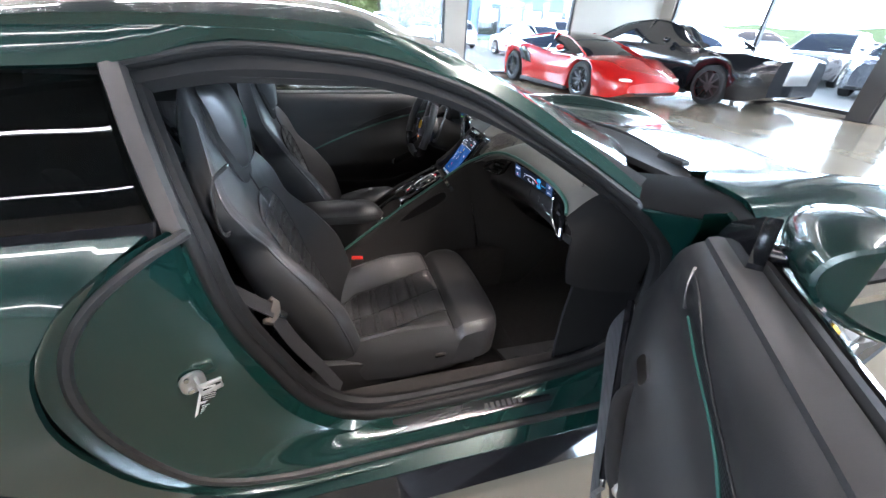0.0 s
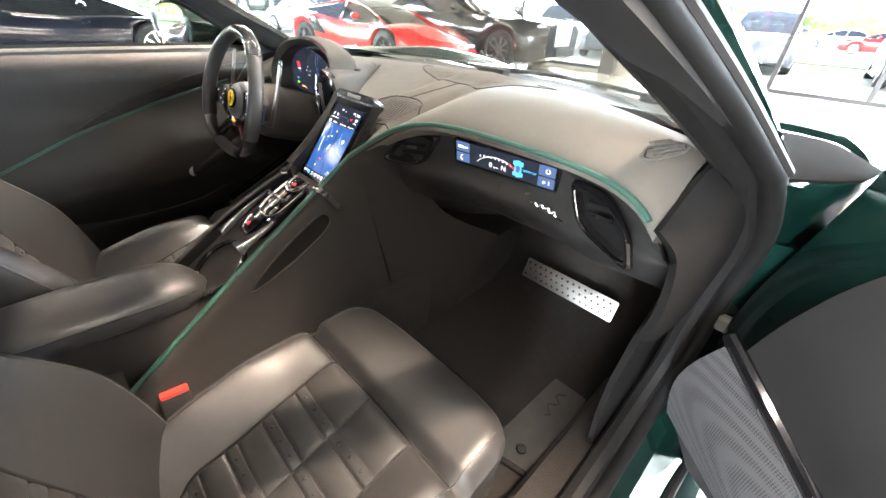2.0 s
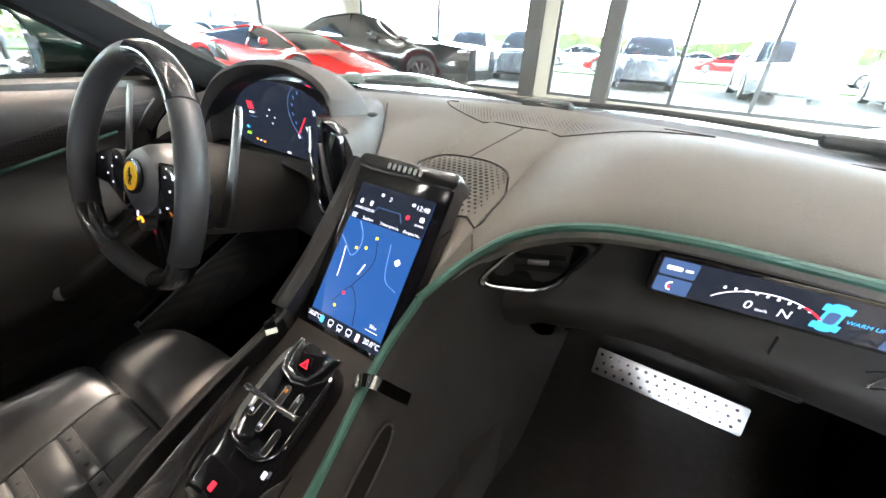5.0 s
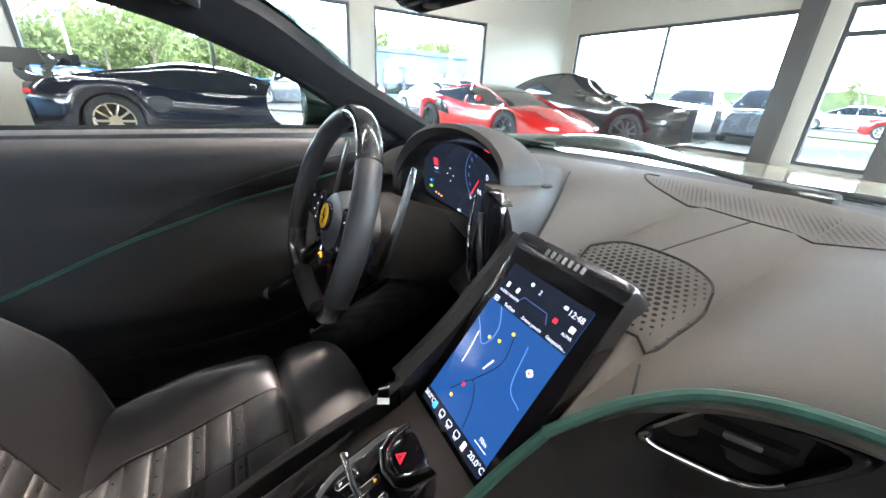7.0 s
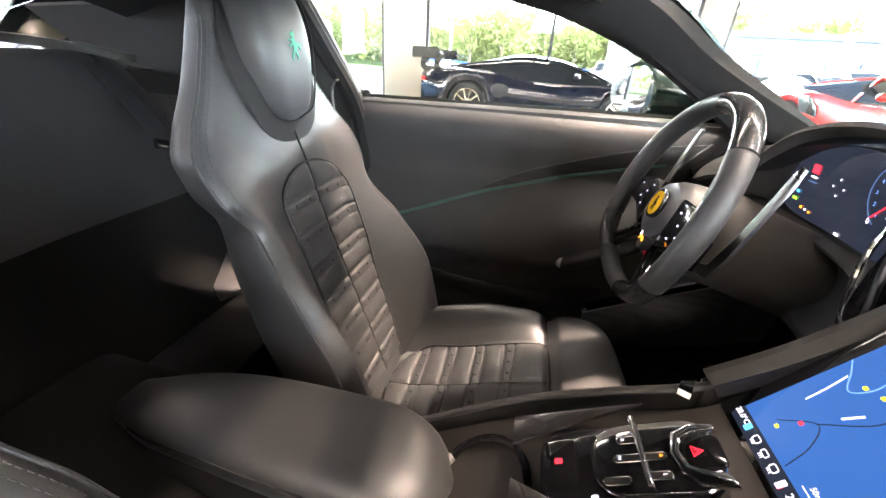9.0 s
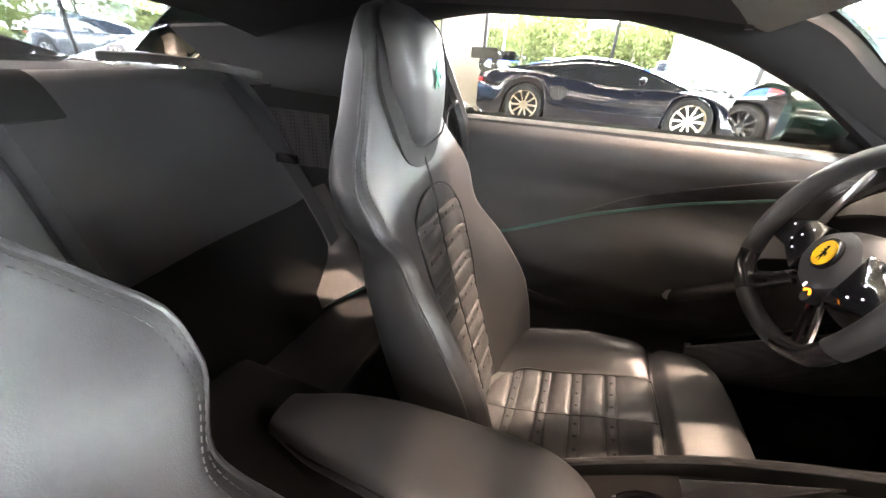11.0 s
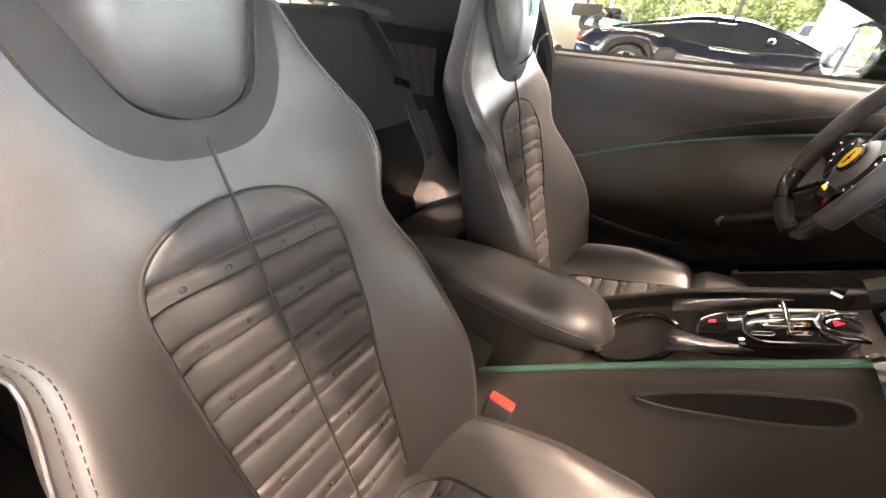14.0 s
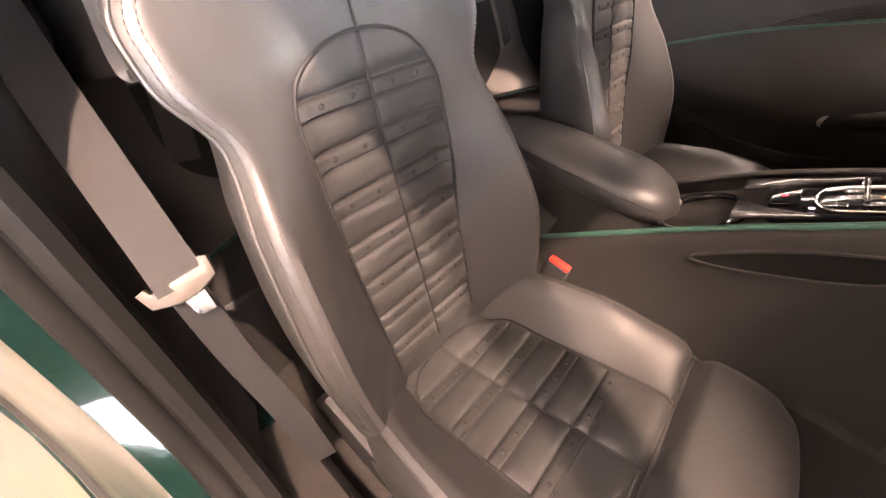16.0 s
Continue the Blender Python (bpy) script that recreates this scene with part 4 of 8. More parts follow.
# ---- the car whose cabin is seen: shell ----
car = thing("sports_coupe", (0, 0, 0), "dark green two-door sports coupe with one door open", "car")
MIRRORED = Matrix.Diagonal((-1, 1, 1, 1))
RAIL = [(0.605, -0.36, 1.145), (0.586, -0.176, 1.178), (0.589, -0.01, 1.172), (0.602, 0.149, 1.152), (0.639, 0.335, 1.096), (0.71, 0.537, 0.985), (0.775, 0.72, 0.87)]
LIP = [(0.605, -0.345, 1.092), (0.597, -0.203, 1.113), (0.595, -0.05, 1.118), (0.60, 0.101, 1.108), (0.625, 0.266, 1.072), (0.672, 0.439, 1.005), (0.745, 0.70, 0.885)]
LOWER = [(0.775, 0.72, 0.87), (0.80, 0.87, 0.72), (0.79, 0.92, 0.55), (0.785, 0.90, 0.38), (0.78, 0.80, 0.285), (0.78, 0.566, 0.253), (0.78, 0.279, 0.235), (0.78, 0.03, 0.25), (0.78, -0.109, 0.343), (0.78, -0.193, 0.507), (0.78, -0.253, 0.678), (0.772, -0.278, 0.86), (0.70, -0.318, 1.0), (0.605, -0.36, 1.145)]
OUTER = [(0.90, 0.98, 0.72), (0.905, 1.0, 0.55), (0.905, 1.0, 0.36), (0.90, 0.93, 0.215), (0.892, 0.75, 0.18), (0.892, 0.4, 0.178), (0.897, 0.05, 0.19), (0.915, -0.20, 0.232), (0.93, -0.364, 0.318), (0.935, -0.453, 0.468), (0.938, -0.486, 0.621), (0.935, -0.469, 0.743), (0.925, -0.411, 0.836), (0.90, -0.336, 0.895), (0.815, -0.285, 0.905)]
INNER = [(0.54, -0.345, 1.125), (0.535, -0.203, 1.145), (0.53, -0.05, 1.15), (0.515, 0.16, 1.145), (0.535, 0.36, 1.108), (0.628, 0.55, 1.012), (0.667, 0.84, 0.875)]
rail_c, lip_c, inner_c = spline(RAIL, 8), spline(LIP, 8), spline(INNER, 8)
seal_loop = spline(RAIL, 6)[:-1] + spline(LOWER, 6)[:-1]
for s in (1, -1):
    m = Matrix() if s > 0 else MIRRORED
    # roof rail and windscreen pillar, wrapped in suede
    rows = []
    for k, (a, b) in enumerate(zip(rail_c, lip_c)):
        t = k / (len(rail_c) - 1)
        inn = inner_c[k]
        top = a + Vector((-0.035, lerp(0.01, 0.05, t), 0.028))
        rows.append([a, a * 0.45 + b * 0.55 + Vector((0.012, -0.004, -0.004)), b, b * 0.75 + inn * 0.25 + Vector((-0.003, -0.012, -0.010)), b * 0.45 + inn * 0.55 + Vector((-0.004, -0.016, -0.014)), b * 0.15 + inn * 0.85 + Vector((-0.002, -0.008, -0.008)), inn, inn * 0.6 + top * 0.4 + Vector((0, 0.012, 0.012)), top])
    part("pillar", moved(skin(rows, closed_v=True, caps=True), m), ALCANTARA, car, "black suede roof pillar")
    part("door_seal", moved(tube(seal_loop, 0.017, True, 10, (1, 0, 0)), m), SEAL, car, "dark rubber seal round the door opening")
    part("inner_seal", moved(tube([q + Vector((-0.03, 0, 0.0)) - (q - Vector((0.7, 0.25, 0.65))).normalized() * 0.012 for q in seal_loop], 0.021, True, 8, (1, 0, 0)), m), SEAL, car)
    # painted shut face round the opening
    n = 91
    inner = spline(LOWER[1:12], 8)
    outer = spline(OUTER, 8)

    def pick(c, t):
        f = t * (len(c) - 1)
        i = min(len(c) - 2, int(f))
        return c[i].lerp(c[i + 1], f - i)
    rows = []
    for k in range(n):
        t = k / (n - 1)
        a, b = pick(inner, t), pick(outer, t)
        mid1 = a + Vector((0.03, 0, 0)) + (b - a) * 0.12
        mid2 = a + (b - a) * 0.72 + Vector((0.006, 0, 0))
        rows.append([a, mid1, (mid1 + mid2) / 2 + Vector((-0.004, 0, 0)), mid2, b, b + Vector((0.006, 0, 0)) + (b - a).normalized() * 0.008])
    part("door_jamb", moved(skin(rows), m), PAINT, car)
    part("gap_seal", moved(tube([q + (Vector((0.75, 0.25, 0.6)) - q).normalized() * 0.022 + Vector((-0.008, 0, 0)) for q in outer[24:]], 0.011, n=8, up=(1, 0, 0)), m), RUBBER, car)
    # rear quarter panel
    ystart = lambda z: curve1(z, (0.18, -0.08), (0.24, -0.22), (0.32, -0.37), (0.468, -0.46), (0.621, -0.494), (0.743, -0.477), (0.836, -0.42), (0.895, -0.345), (0.92, -0.30))
    rows = []
    for i in range(37):
        q = i / 36
        yn = lerp(-0.45, -2.35, q)
        d = abs(yn + 0.95)
        zb = 0.33 + math.sqrt(max(0, 0.36 ** 2 - d * d)) if d < 0.33 else curve1(yn, (-2.35, 0.40), (-1.4, 0.22), (-0.5, 0.18))
        row = []
        for j in range(17):
            t = j / 16
            z = lerp(zb, 0.915, t)
            y = lerp(ystart(z), -2.35, q)
            x = curve1(z, (0.18, 0.90), (0.32, 0.935), (0.5, 0.95), (0.66, 0.955), (0.78, 0.945), (0.86, 0.91), (0.915, 0.84))
            x += 0.035 * math.exp(-((y + 1.0) / 0.45) ** 2) * curve1(z, (0.3, 0.6), (0.7, 1), (0.9, 0.3))
            x *= curve1(y, (-2.35, 0.80), (-1.6, 0.97), (-1.0, 1.0))
            row.append(Vector((x, y, z)))
        rows.append(row)
    part("quarter_panel", moved(thick(skin(rows), 0.012), m), PAINT, car)
    # quarter window with its trim
    base_line = spline([(0.80, -0.31, 0.905), (0.805, -0.6, 0.90), (0.79, -0.9, 0.905), (0.74, -1.25, 0.93)], 6)
    roof_line = spline([(0.625, -0.385, 1.13), (0.625, -0.6, 1.125), (0.635, -0.9, 1.07), (0.72, -1.25, 0.94)], 6)
    rows = [[a.lerp(b, j / 6) + Vector((0.025 * math.sin(math.pi * j / 6), 0, 0)) for j in range(7)] for a, b in zip(base_line, roof_line)]
    pane = part("quarter_glass", moved(thick(skin(rows), 0.004), m), TINT_GLASS, car, "dark tinted quarter window")
    part("window_trim", moved(sweep(base_line, [(-0.02, -0.012), (0.03, -0.02), (0.035, 0.004), (0.0, 0.012)]), m), GLOSS, car)
    # outer face of the pillar behind the door
    rows = []
    for k in range(13):
        t = k / 12
        a = Vector((0.79, -0.285, 0.88)).lerp(Vector((0.615, -0.362, 1.155)), t) + Vector((0.012 * math.sin(math.pi * t), 0, 0))
        rows.append([a + Vector((-0.012, 0.018, 0)), a + Vector((0.007, 0.014, 0.0)), a + Vector((0.012, 0.0, 0.0)), a + Vector((0.010, -0.016, 0.0)), a + Vector((-0.004, -0.024, 0))])
    part("pillar_cover", moved(thick(skin(rows), 0.008), m), PILLAR_SATIN, car, "grey satin pillar cover")
    # sill: painted step, plate and rocker
    part("sill", moved(sweep([Vector((0.72, y, 0.19)) for y in (-0.40, 0.0, 0.5, 1.02)], [(-0.06, -0.09), (0.20, -0.09), (0.205, -0.02), (0.14, 0.012), (0.075, 0.045), (0.02, 0.05), (-0.05, 0.03)]), m), PAINT, car)
    part("rocker", moved(sweep([Vector((0.86, y, 0.125)) for y in (-0.55, 0.0, 0.5, 1.25)], [(-0.05, -0.035), (0.10, -0.035), (0.115, -0.02), (0.06, 0.045), (0.03, 0.05), (-0.05, 0.02)]), m), GLOSS, car, "gloss black rocker panel")

for s in (1, -1):
    side = [[Vector((s * x, y, z)) for x, y, z in r] for r in (((0.66, 0.74, 0.905), (0.70, 0.74, 0.90), (0.745, 0.73, 0.885), (0.788, 0.735, 0.862)), ((0.64, 0.86, 0.89), (0.71, 0.86, 0.886), (0.79, 0.86, 0.874), (0.862, 0.87, 0.850)), ((0.64, 1.0, 0.872), (0.72, 1.0, 0.874), (0.81, 0.995, 0.872), (0.888, 0.99, 0.846)), ((0.60, 1.14, 0.842), (0.72, 1.13, 0.846), (0.80, 1.10, 0.850), (0.888, 1.06, 0.826)))]
    part("cowl_side", thick(skin(net(side, 4, 4)), 0.008), FELT, car, "black cowl corner panel")
    top_edge = spline([(s * 0.788, 0.735, 0.858), (s * 0.862, 0.87, 0.846), (s * 0.888, 0.99, 0.842), (s * 0.893, 1.04, 0.838)], 5)
    foot_edge = spline([(s * 0.790, 0.745, 0.835), (s * 0.815, 0.885, 0.715), (s * 0.885, 0.985, 0.705), (s * 0.90, 1.03, 0.70)], 5)
    part("hinge_panel", thick(skin([[a, a.lerp(b, 0.12) + Vector((s * 0.006, 0, 0)), a.lerp(b, 0.5), b] for a, b in zip(top_edge, foot_edge)]), 0.006), PAINT, car)
    post_end = [(s * x, z) for x, z in ((0.80, 0.20), (0.895, 0.20), (0.918, 0.5), (0.905, 0.78), (0.882, 0.838), (0.74, 0.850), (0.74, 0.70))]
    part("hinge_post", slab(post_end if s < 0 else post_end[::-1], basis((0, 1.045, 0), (1, 0, 0), (0, 0, 1)), 0.006), PAINT, car)
# bonnet and wings in one sheet each
def bonnet_z(x, y):
    a = abs(x)
    z = curve1(y, (1.05, 0.868), (1.3, 0.846), (1.7, 0.80), (2.1, 0.73), (2.35, 0.64), (2.45, 0.54))
    z += 0.060 * math.exp(-((a - 0.74) / 0.13) ** 2) * curve1(y, (0.95, 0.15), (1.25, 0.55), (1.6, 1.0), (2.0, 0.9), (2.45, 0.3))
    z += 0.012 * math.exp(-(a / 0.2) ** 2)
    return z - 0.10 * max(0, (a - 0.82) / 0.1) ** 2


rows = []
for k in range(49):
    x = lerp(-0.60, 0.60, k / 48)
    rows.append([Vector((x, y, bonnet_z(x, y))) for y in [lerp(1.24 - 0.35 * (abs(x) / 0.6) ** 2 * 0.45, 2.45 - 0.25 * (abs(x) / 0.6) ** 2, j / 30) for j in range(31)]])
part("bonnet", thick(skin(rows), 0.012), PAINT, car)
for s in (1, -1):
    m = Matrix() if s > 0 else MIRRORED
    rows = []
    for j in range(43):
        front = lambda x: lerp(1.03, 2.20 - 0.12 * max(0.0, (x - 0.606) / 0.28) ** 2, j / 42)
        y = front(0.885)
        d = abs(y - 1.72)
        zb = 0.34 + math.sqrt(max(0, 0.37 ** 2 - d * d)) if d < 0.34 else 0.19
        edge = 0.606 if y > 1.14 else lerp(0.70, 0.606, (y - 1.03) / 0.11)
        row = [Vector((x, front(x), bonnet_z(x, front(x)))) for x in [lerp(edge, 0.885, i / 14) for i in range(15)]]
        z0 = row[-1].z
        for t in (0.12, 0.3, 0.5, 0.75, 1.0):
            z = lerp(z0, min(zb, z0 - 0.01), t)
            row.append(Vector((curve1(z, (0.19, 0.90), (0.4, 0.93), (0.62, 0.93), (0.78, 0.915), (0.86, 0.885)) + 0.03 * math.exp(-((y - 1.72) / 0.4) ** 2) * t * (1 - t) * 4, y, z)))
        rows.append(row)
    part("front_wing", moved(thick(skin(rows), 0.012), m), PAINT, car)
    for y in (1.72, -0.95):
        wheel_m = Matrix.Translation((s * 0.82, y, 0.34)) @ pose(0, 0, 0, 0, 90, 0)
        tyre = part("wheel", joined(cyl(0.34, 0.25, wheel_m, 40, bevel=0.03)), TYRE, car)
        part("rim", cyl(0.255, 0.012, wheel_m @ Matrix.Translation((0, 0, s * 0.122)), 40), DARK_METAL, tyre)
        part("caliper", box(s * 0.94, s * 0.955, y - 0.20, y - 0.12, 0.30, 0.46, 0.01), YELLOW, tyre, "yellow brake caliper")
        for k in range(5):
            spoke = box(-0.025, 0.025, 0.03, 0.25, s * 0.126 - 0.012, s * 0.126 + 0.016, 0.008, 1)
            part("spoke", moved(spoke, wheel_m @ pose(0, 0, 0, 0, 0, 72 * k)), SATIN, tyre)
# scuttle and wipers
part("scuttle", thick(skin([[Vector((x, lerp(1.01, 1.235 - 0.15 * (x / 0.6) ** 2, j / 6), 0.862 - 0.006 * math.sin(math.pi * j / 6))) for j in range(7)] for x in [lerp(-0.62, 0.62, k / 20) for k in range(21)]]), 0.02), MATT, car)
for x0, x1 in ((0.50, -0.12), (-0.02, -0.58)):
    part("wiper", joined(tube(spline([(x0, 1.10, 0.880), ((x0 + x1) / 2, 1.16, 0.884), (x1, 1.13, 0.880)], 6), 0.006, n=8), box(x0 - 0.05, x0 + 0.06, 1.085, 1.125, 0.866, 0.888, 0.008)), MATT, car)
# glass
def screen_row(x):
    a = abs(x) / 0.62
    return spline([(x, 1.085 - 0.27 * a ** 2.2, 0.885), (x * 0.96, 0.74 - 0.18 * a ** 2, 1.03), (x * 0.88, 0.39 - 0.08 * a * a, 1.155 - 0.012 * a)], 6)


for o in (part("windscreen", thick(skin([screen_row(lerp(-0.66, 0.66, k / 24)) for k in range(25)]), 0.004), CAR_GLASS, car), part("rear_window", thick(skin([[Vector((x, lerp(-1.02, -1.75, j / 8), lerp(1.12, 0.95, j / 8) - 0.05 * (x / 0.55) ** 2)) for j in range(9)] for x in [lerp(-0.55, 0.55, k / 16) for k in range(17)]]), 0.004), REAR_GLASS, car)):
    o.visible_shadow = False
belt_edge = [(0.775, 0.70, 0.88), (0.785, 0.4, 0.884), (0.785, 0.1, 0.885), (0.78, -0.27, 0.872)]
lip_edge = [(0.745, 0.69, 0.895), (0.66, 0.40, 1.025), (0.612, 0.10, 1.118), (0.615, -0.33, 1.10)]
pane = part("side_window", moved(thick(skin([[a.lerp(b, j / 6) + Vector((0.012 * math.sin(math.pi * j / 6), 0, 0)) for j in range(7)] for a, b in zip(spline(belt_edge, 6), spline(lip_edge, 6))]), 0.004), MIRRORED), CAR_GLASS, car)
pane.visible_shadow = False
# floor and footwells
part("floor_pan", box(-0.70, 0.70, -1.0, 0.95, 0.10, 0.132), CARPET, car, "black carpet floor")
for s in (1, -1):
    m = Matrix() if s > 0 else MIRRORED
    part("footwell", moved(thick(skin([[Vector((x, y, z)) for y, z in ((0.62, 0.134), (0.88, 0.138), (1.06, 0.16), (1.16, 0.22), (1.21, 0.34), (1.23, 0.62))] for x in (0.06, 0.25, 0.45, 0.735)]), 0.01), m), CARPET, car)
    part("kick_panel", moved(thick(skin([[Vector((0.735 - 0.02 * math.sin(math.pi * t), y, lerp(0.13, 0.66, t))) for t in (0, 0.2, 0.4, 0.6, 0.8, 1.0)] for y in (0.66, 0.8, 0.95, 1.18)]), 0.012), m), FELT, car)
    part("inner_sill", moved(thick(skin([[Vector((x, y, z)) for x, z in ((0.648, 0.132), (0.652, 0.20), (0.668, 0.236), (0.72, 0.252), (0.775, 0.256))] for y in (-0.16, 0.2, 0.6, 0.90)]), 0.008), m), CARPET, car)
part("bulkhead", box(-0.74, 0.74, 1.235, 1.25, 0.12, 0.80), CARPET, car)
part("tunnel", box(-0.13, 0.13, -0.45, 1.235, 0.131, 0.36, 0.02), CARPET, car)
foot_plate = part("foot_plate", slab(rounded(0.335, 0.07, 0.006), basis((0.40, 1.105, 0.262), (1, 0, 0), (0, 0.45, 1)), 0.004, 0.001), SATIN, car, "studded aluminium foot plate")
for k in range(15):
    for row in range(3):
        part("stud", ball(0.0042, basis((0.40, 1.105, 0.262), (1, 0, 0), (0, 0.45, 1)) @ Matrix.Translation((-0.150 + 0.0214 * k + 0.01 * (row % 2 - 0.5), -0.021 + 0.021 * row, 0.0042)) @ Matrix.Diagonal((1, 1, 0.45, 1)), 8), DARK_METAL, foot_plate)
# roof
def roof_sheet(z_lift, y0, tail, x_max=0.60, n=25):
    rows = []
    for k in range(n):
        x = lerp(-x_max, x_max, k / (n - 1))
        a = abs(x) / 0.60
        rows.append(spline([(x, y0 - 0.10 * a * a, 1.142 - 0.03 * a * a + z_lift * 0.4), (x, 0.05, 1.172 - 0.05 * a ** 3 + z_lift * 1.25), (x, -0.4, 1.165 - 0.045 * a ** 3 + z_lift * 1.3)] + [(x, y, z - 0.06 * a ** 3 + z_lift) for y, z in tail], 6))
    return rows


part("headliner", thick(skin(roof_sheet(0, 0.36, [(-0.80, 1.11)])), 0.012), ALCANTARA, car, "black suede headliner")
part("roof", thick(skin(roof_sheet(0.082, 0.40, [(-0.9, 1.14), (-1.02, 1.115)], 0.612, 33)), 0.02), PAINT, car)
for s in (1, -1):
    m = Matrix() if s > 0 else MIRRORED
    rows = []
    for k, a in enumerate(rail_c):
        t = k / (len(rail_c) - 1)
        g = max(0, min(1, (t - 0.5) / 0.25)) * min(1, (1 - t) / 0.4)
        rows.append([a + Vector((0.006, 0, -0.004)), a + Vector((0.014 + 0.015 * g, 0.006 + 0.01 * g, 0.014)), a + Vector((-0.004 + 0.02 * g, 0.022 + 0.015 * g, 0.034 + 0.006 * g)), a + Vector((-0.045, 0.045 + 0.03 * t, 0.05 - 0.01 * t)) * (1 - 1.2 * max(0.0, t - 0.55)), a + Vector((-0.085 + 0.02 * t, 0.06 + 0.05 * t, 0.046 - 0.02 * t)) * (1 - 1.2 * max(0.0, t - 0.55))])
    part("roof_edge", moved(thick(skin(rows), 0.006), m), PAINT, car)
    part("roof_seal", moved(tube([a + Vector((0.014, 0.004, 0.004)) for a in rail_c], 0.007, n=8), m), TRIM, car)
    part("rear_pillar", moved(thick(skin([[Vector(p) for p in r] for r in (((0.60, -0.33, 1.10), (0.68, -0.31, 0.98), (0.75, -0.27, 0.87), (0.75, -0.24, 0.6), (0.73, -0.2, 0.13)), ((0.59, -0.52, 1.10), (0.66, -0.5, 1.02), (0.72, -0.5, 0.90), (0.72, -0.5, 0.6), (0.71, -0.5, 0.13)), ((0.57, -0.72, 1.08), (0.64, -0.74, 1.01), (0.69, -0.76, 0.90), (0.70, -0.76, 0.6), (0.70, -0.76, 0.13)), ((0.55, -1.05, 1.06), (0.62, -1.05, 1.0), (0.66, -1.05, 0.95), (0.67, -1.05, 0.6), (0.67, -1.05, 0.13)))]), 0.01), m), ALCANTARA, car, "black rear side trim")
for s in (1, -1):
    m = Matrix() if s > 0 else MIRRORED
    back_edge = spline([(0.765, -0.06, 0.29), (0.765, -0.109, 0.343), (0.765, -0.193, 0.507), (0.765, -0.253, 0.678), (0.757, -0.278, 0.86), (0.69, -0.318, 1.0), (0.60, -0.36, 1.13)], 5)
    rows = [[q, q + Vector((-0.03, -0.03, 0)), Vector((min(q.x - 0.045, 0.70), q.y - 0.12, q.z)), Vector((min(q.x - 0.03, 0.705), -0.52, q.z))] for q in back_edge]
    part("pillar_trim", moved(thick(skin(rows), 0.008), m), CONSOLE_SUEDE, car, "grey-black leather pillar trim")
    part("trim_seam", moved(tube([Vector((0.705 + 0.05 * math.sin(t * 1.2), -0.26 - 0.20 * (1 - t), 0.722 + 0.01 * (1 - t))) for t in [k / 8 for k in range(9)]], 0.0035, n=6), m), SEAM, car)
# body side above the door and the quarter window
crest = [q for q in rail_c if q.z > 0.9]
for s in (1, -1):
    m = Matrix() if s > 0 else MIRRORED
    rows = []
    for k in range(27):
        y = lerp(0.34, -1.30, k / 26)
        near = min(crest, key=lambda q: abs(q.y - y))
        rear_low = Vector((curve1(y, (-1.30, 0.745), (-1.1, 0.70), (-0.9, 0.655), (-0.6, 0.637), (-0.3, 0.63)), y, curve1(y, (-1.30, 0.94), (-1.1, 1.01), (-0.9, 1.08), (-0.6, 1.138), (-0.3, 1.15))))
        low = (Vector((near.x + 0.016, y, near.z + 0.014))).lerp(rear_low, curve1(y, (-0.42, 1.0), (-0.22, 0.0)))
        top = Vector((curve1(y, (-1.30, 0.60), (-1.02, 0.59), (0.2, 0.59), (0.34, 0.575)), y, curve1(y, (-1.30, 0.99), (-1.02, 1.135), (-0.8, 1.185), (-0.4, 1.215), (0.05, 1.226), (0.25, 1.185), (0.34, 1.150))))
        rows.append([low + Vector((-0.012, 0, -0.006)), low, low.lerp(top, 0.33) + Vector((0.010, 0, 0.008)), low.lerp(top, 0.7) + Vector((0.008, 0, 0.010)), top])
    part("roof_flank", moved(thick(skin(rows), 0.006), m), PAINT, car)
# rear deck and tail
part("rear_deck", thick(skin([[Vector((x, y, z)) for y, z in ((-0.84, 0.925), (-1.0, 0.935), (-1.3, 0.94), (-1.78, 0.93))] for x in (-0.66, -0.3, 0.0, 0.3, 0.66)]), 0.02), ALCANTARA, car)
part("tail", thick(skin([[Vector((x, y, z - 0.08 * (x / 0.8) ** 2)) for y, z in ((-1.7, 0.975), (-2.0, 0.93), (-2.25, 0.90), (-2.33, 0.86), (-2.36, 0.6), (-2.3, 0.3))] for x in [lerp(-0.82, 0.82, k / 16) for k in range(17)]]), 0.012), PAINT, car)
part("front_bumper", thick(skin([[Vector((x, y - 0.36 * (abs(x) / 0.9) ** 2.5, z)) for y, z in ((2.43, 0.58), (2.48, 0.45), (2.47, 0.3), (2.40, 0.16))] for x in [lerp(-0.9, 0.9, k / 16) for k in range(17)]]), 0.012), PAINT, car)

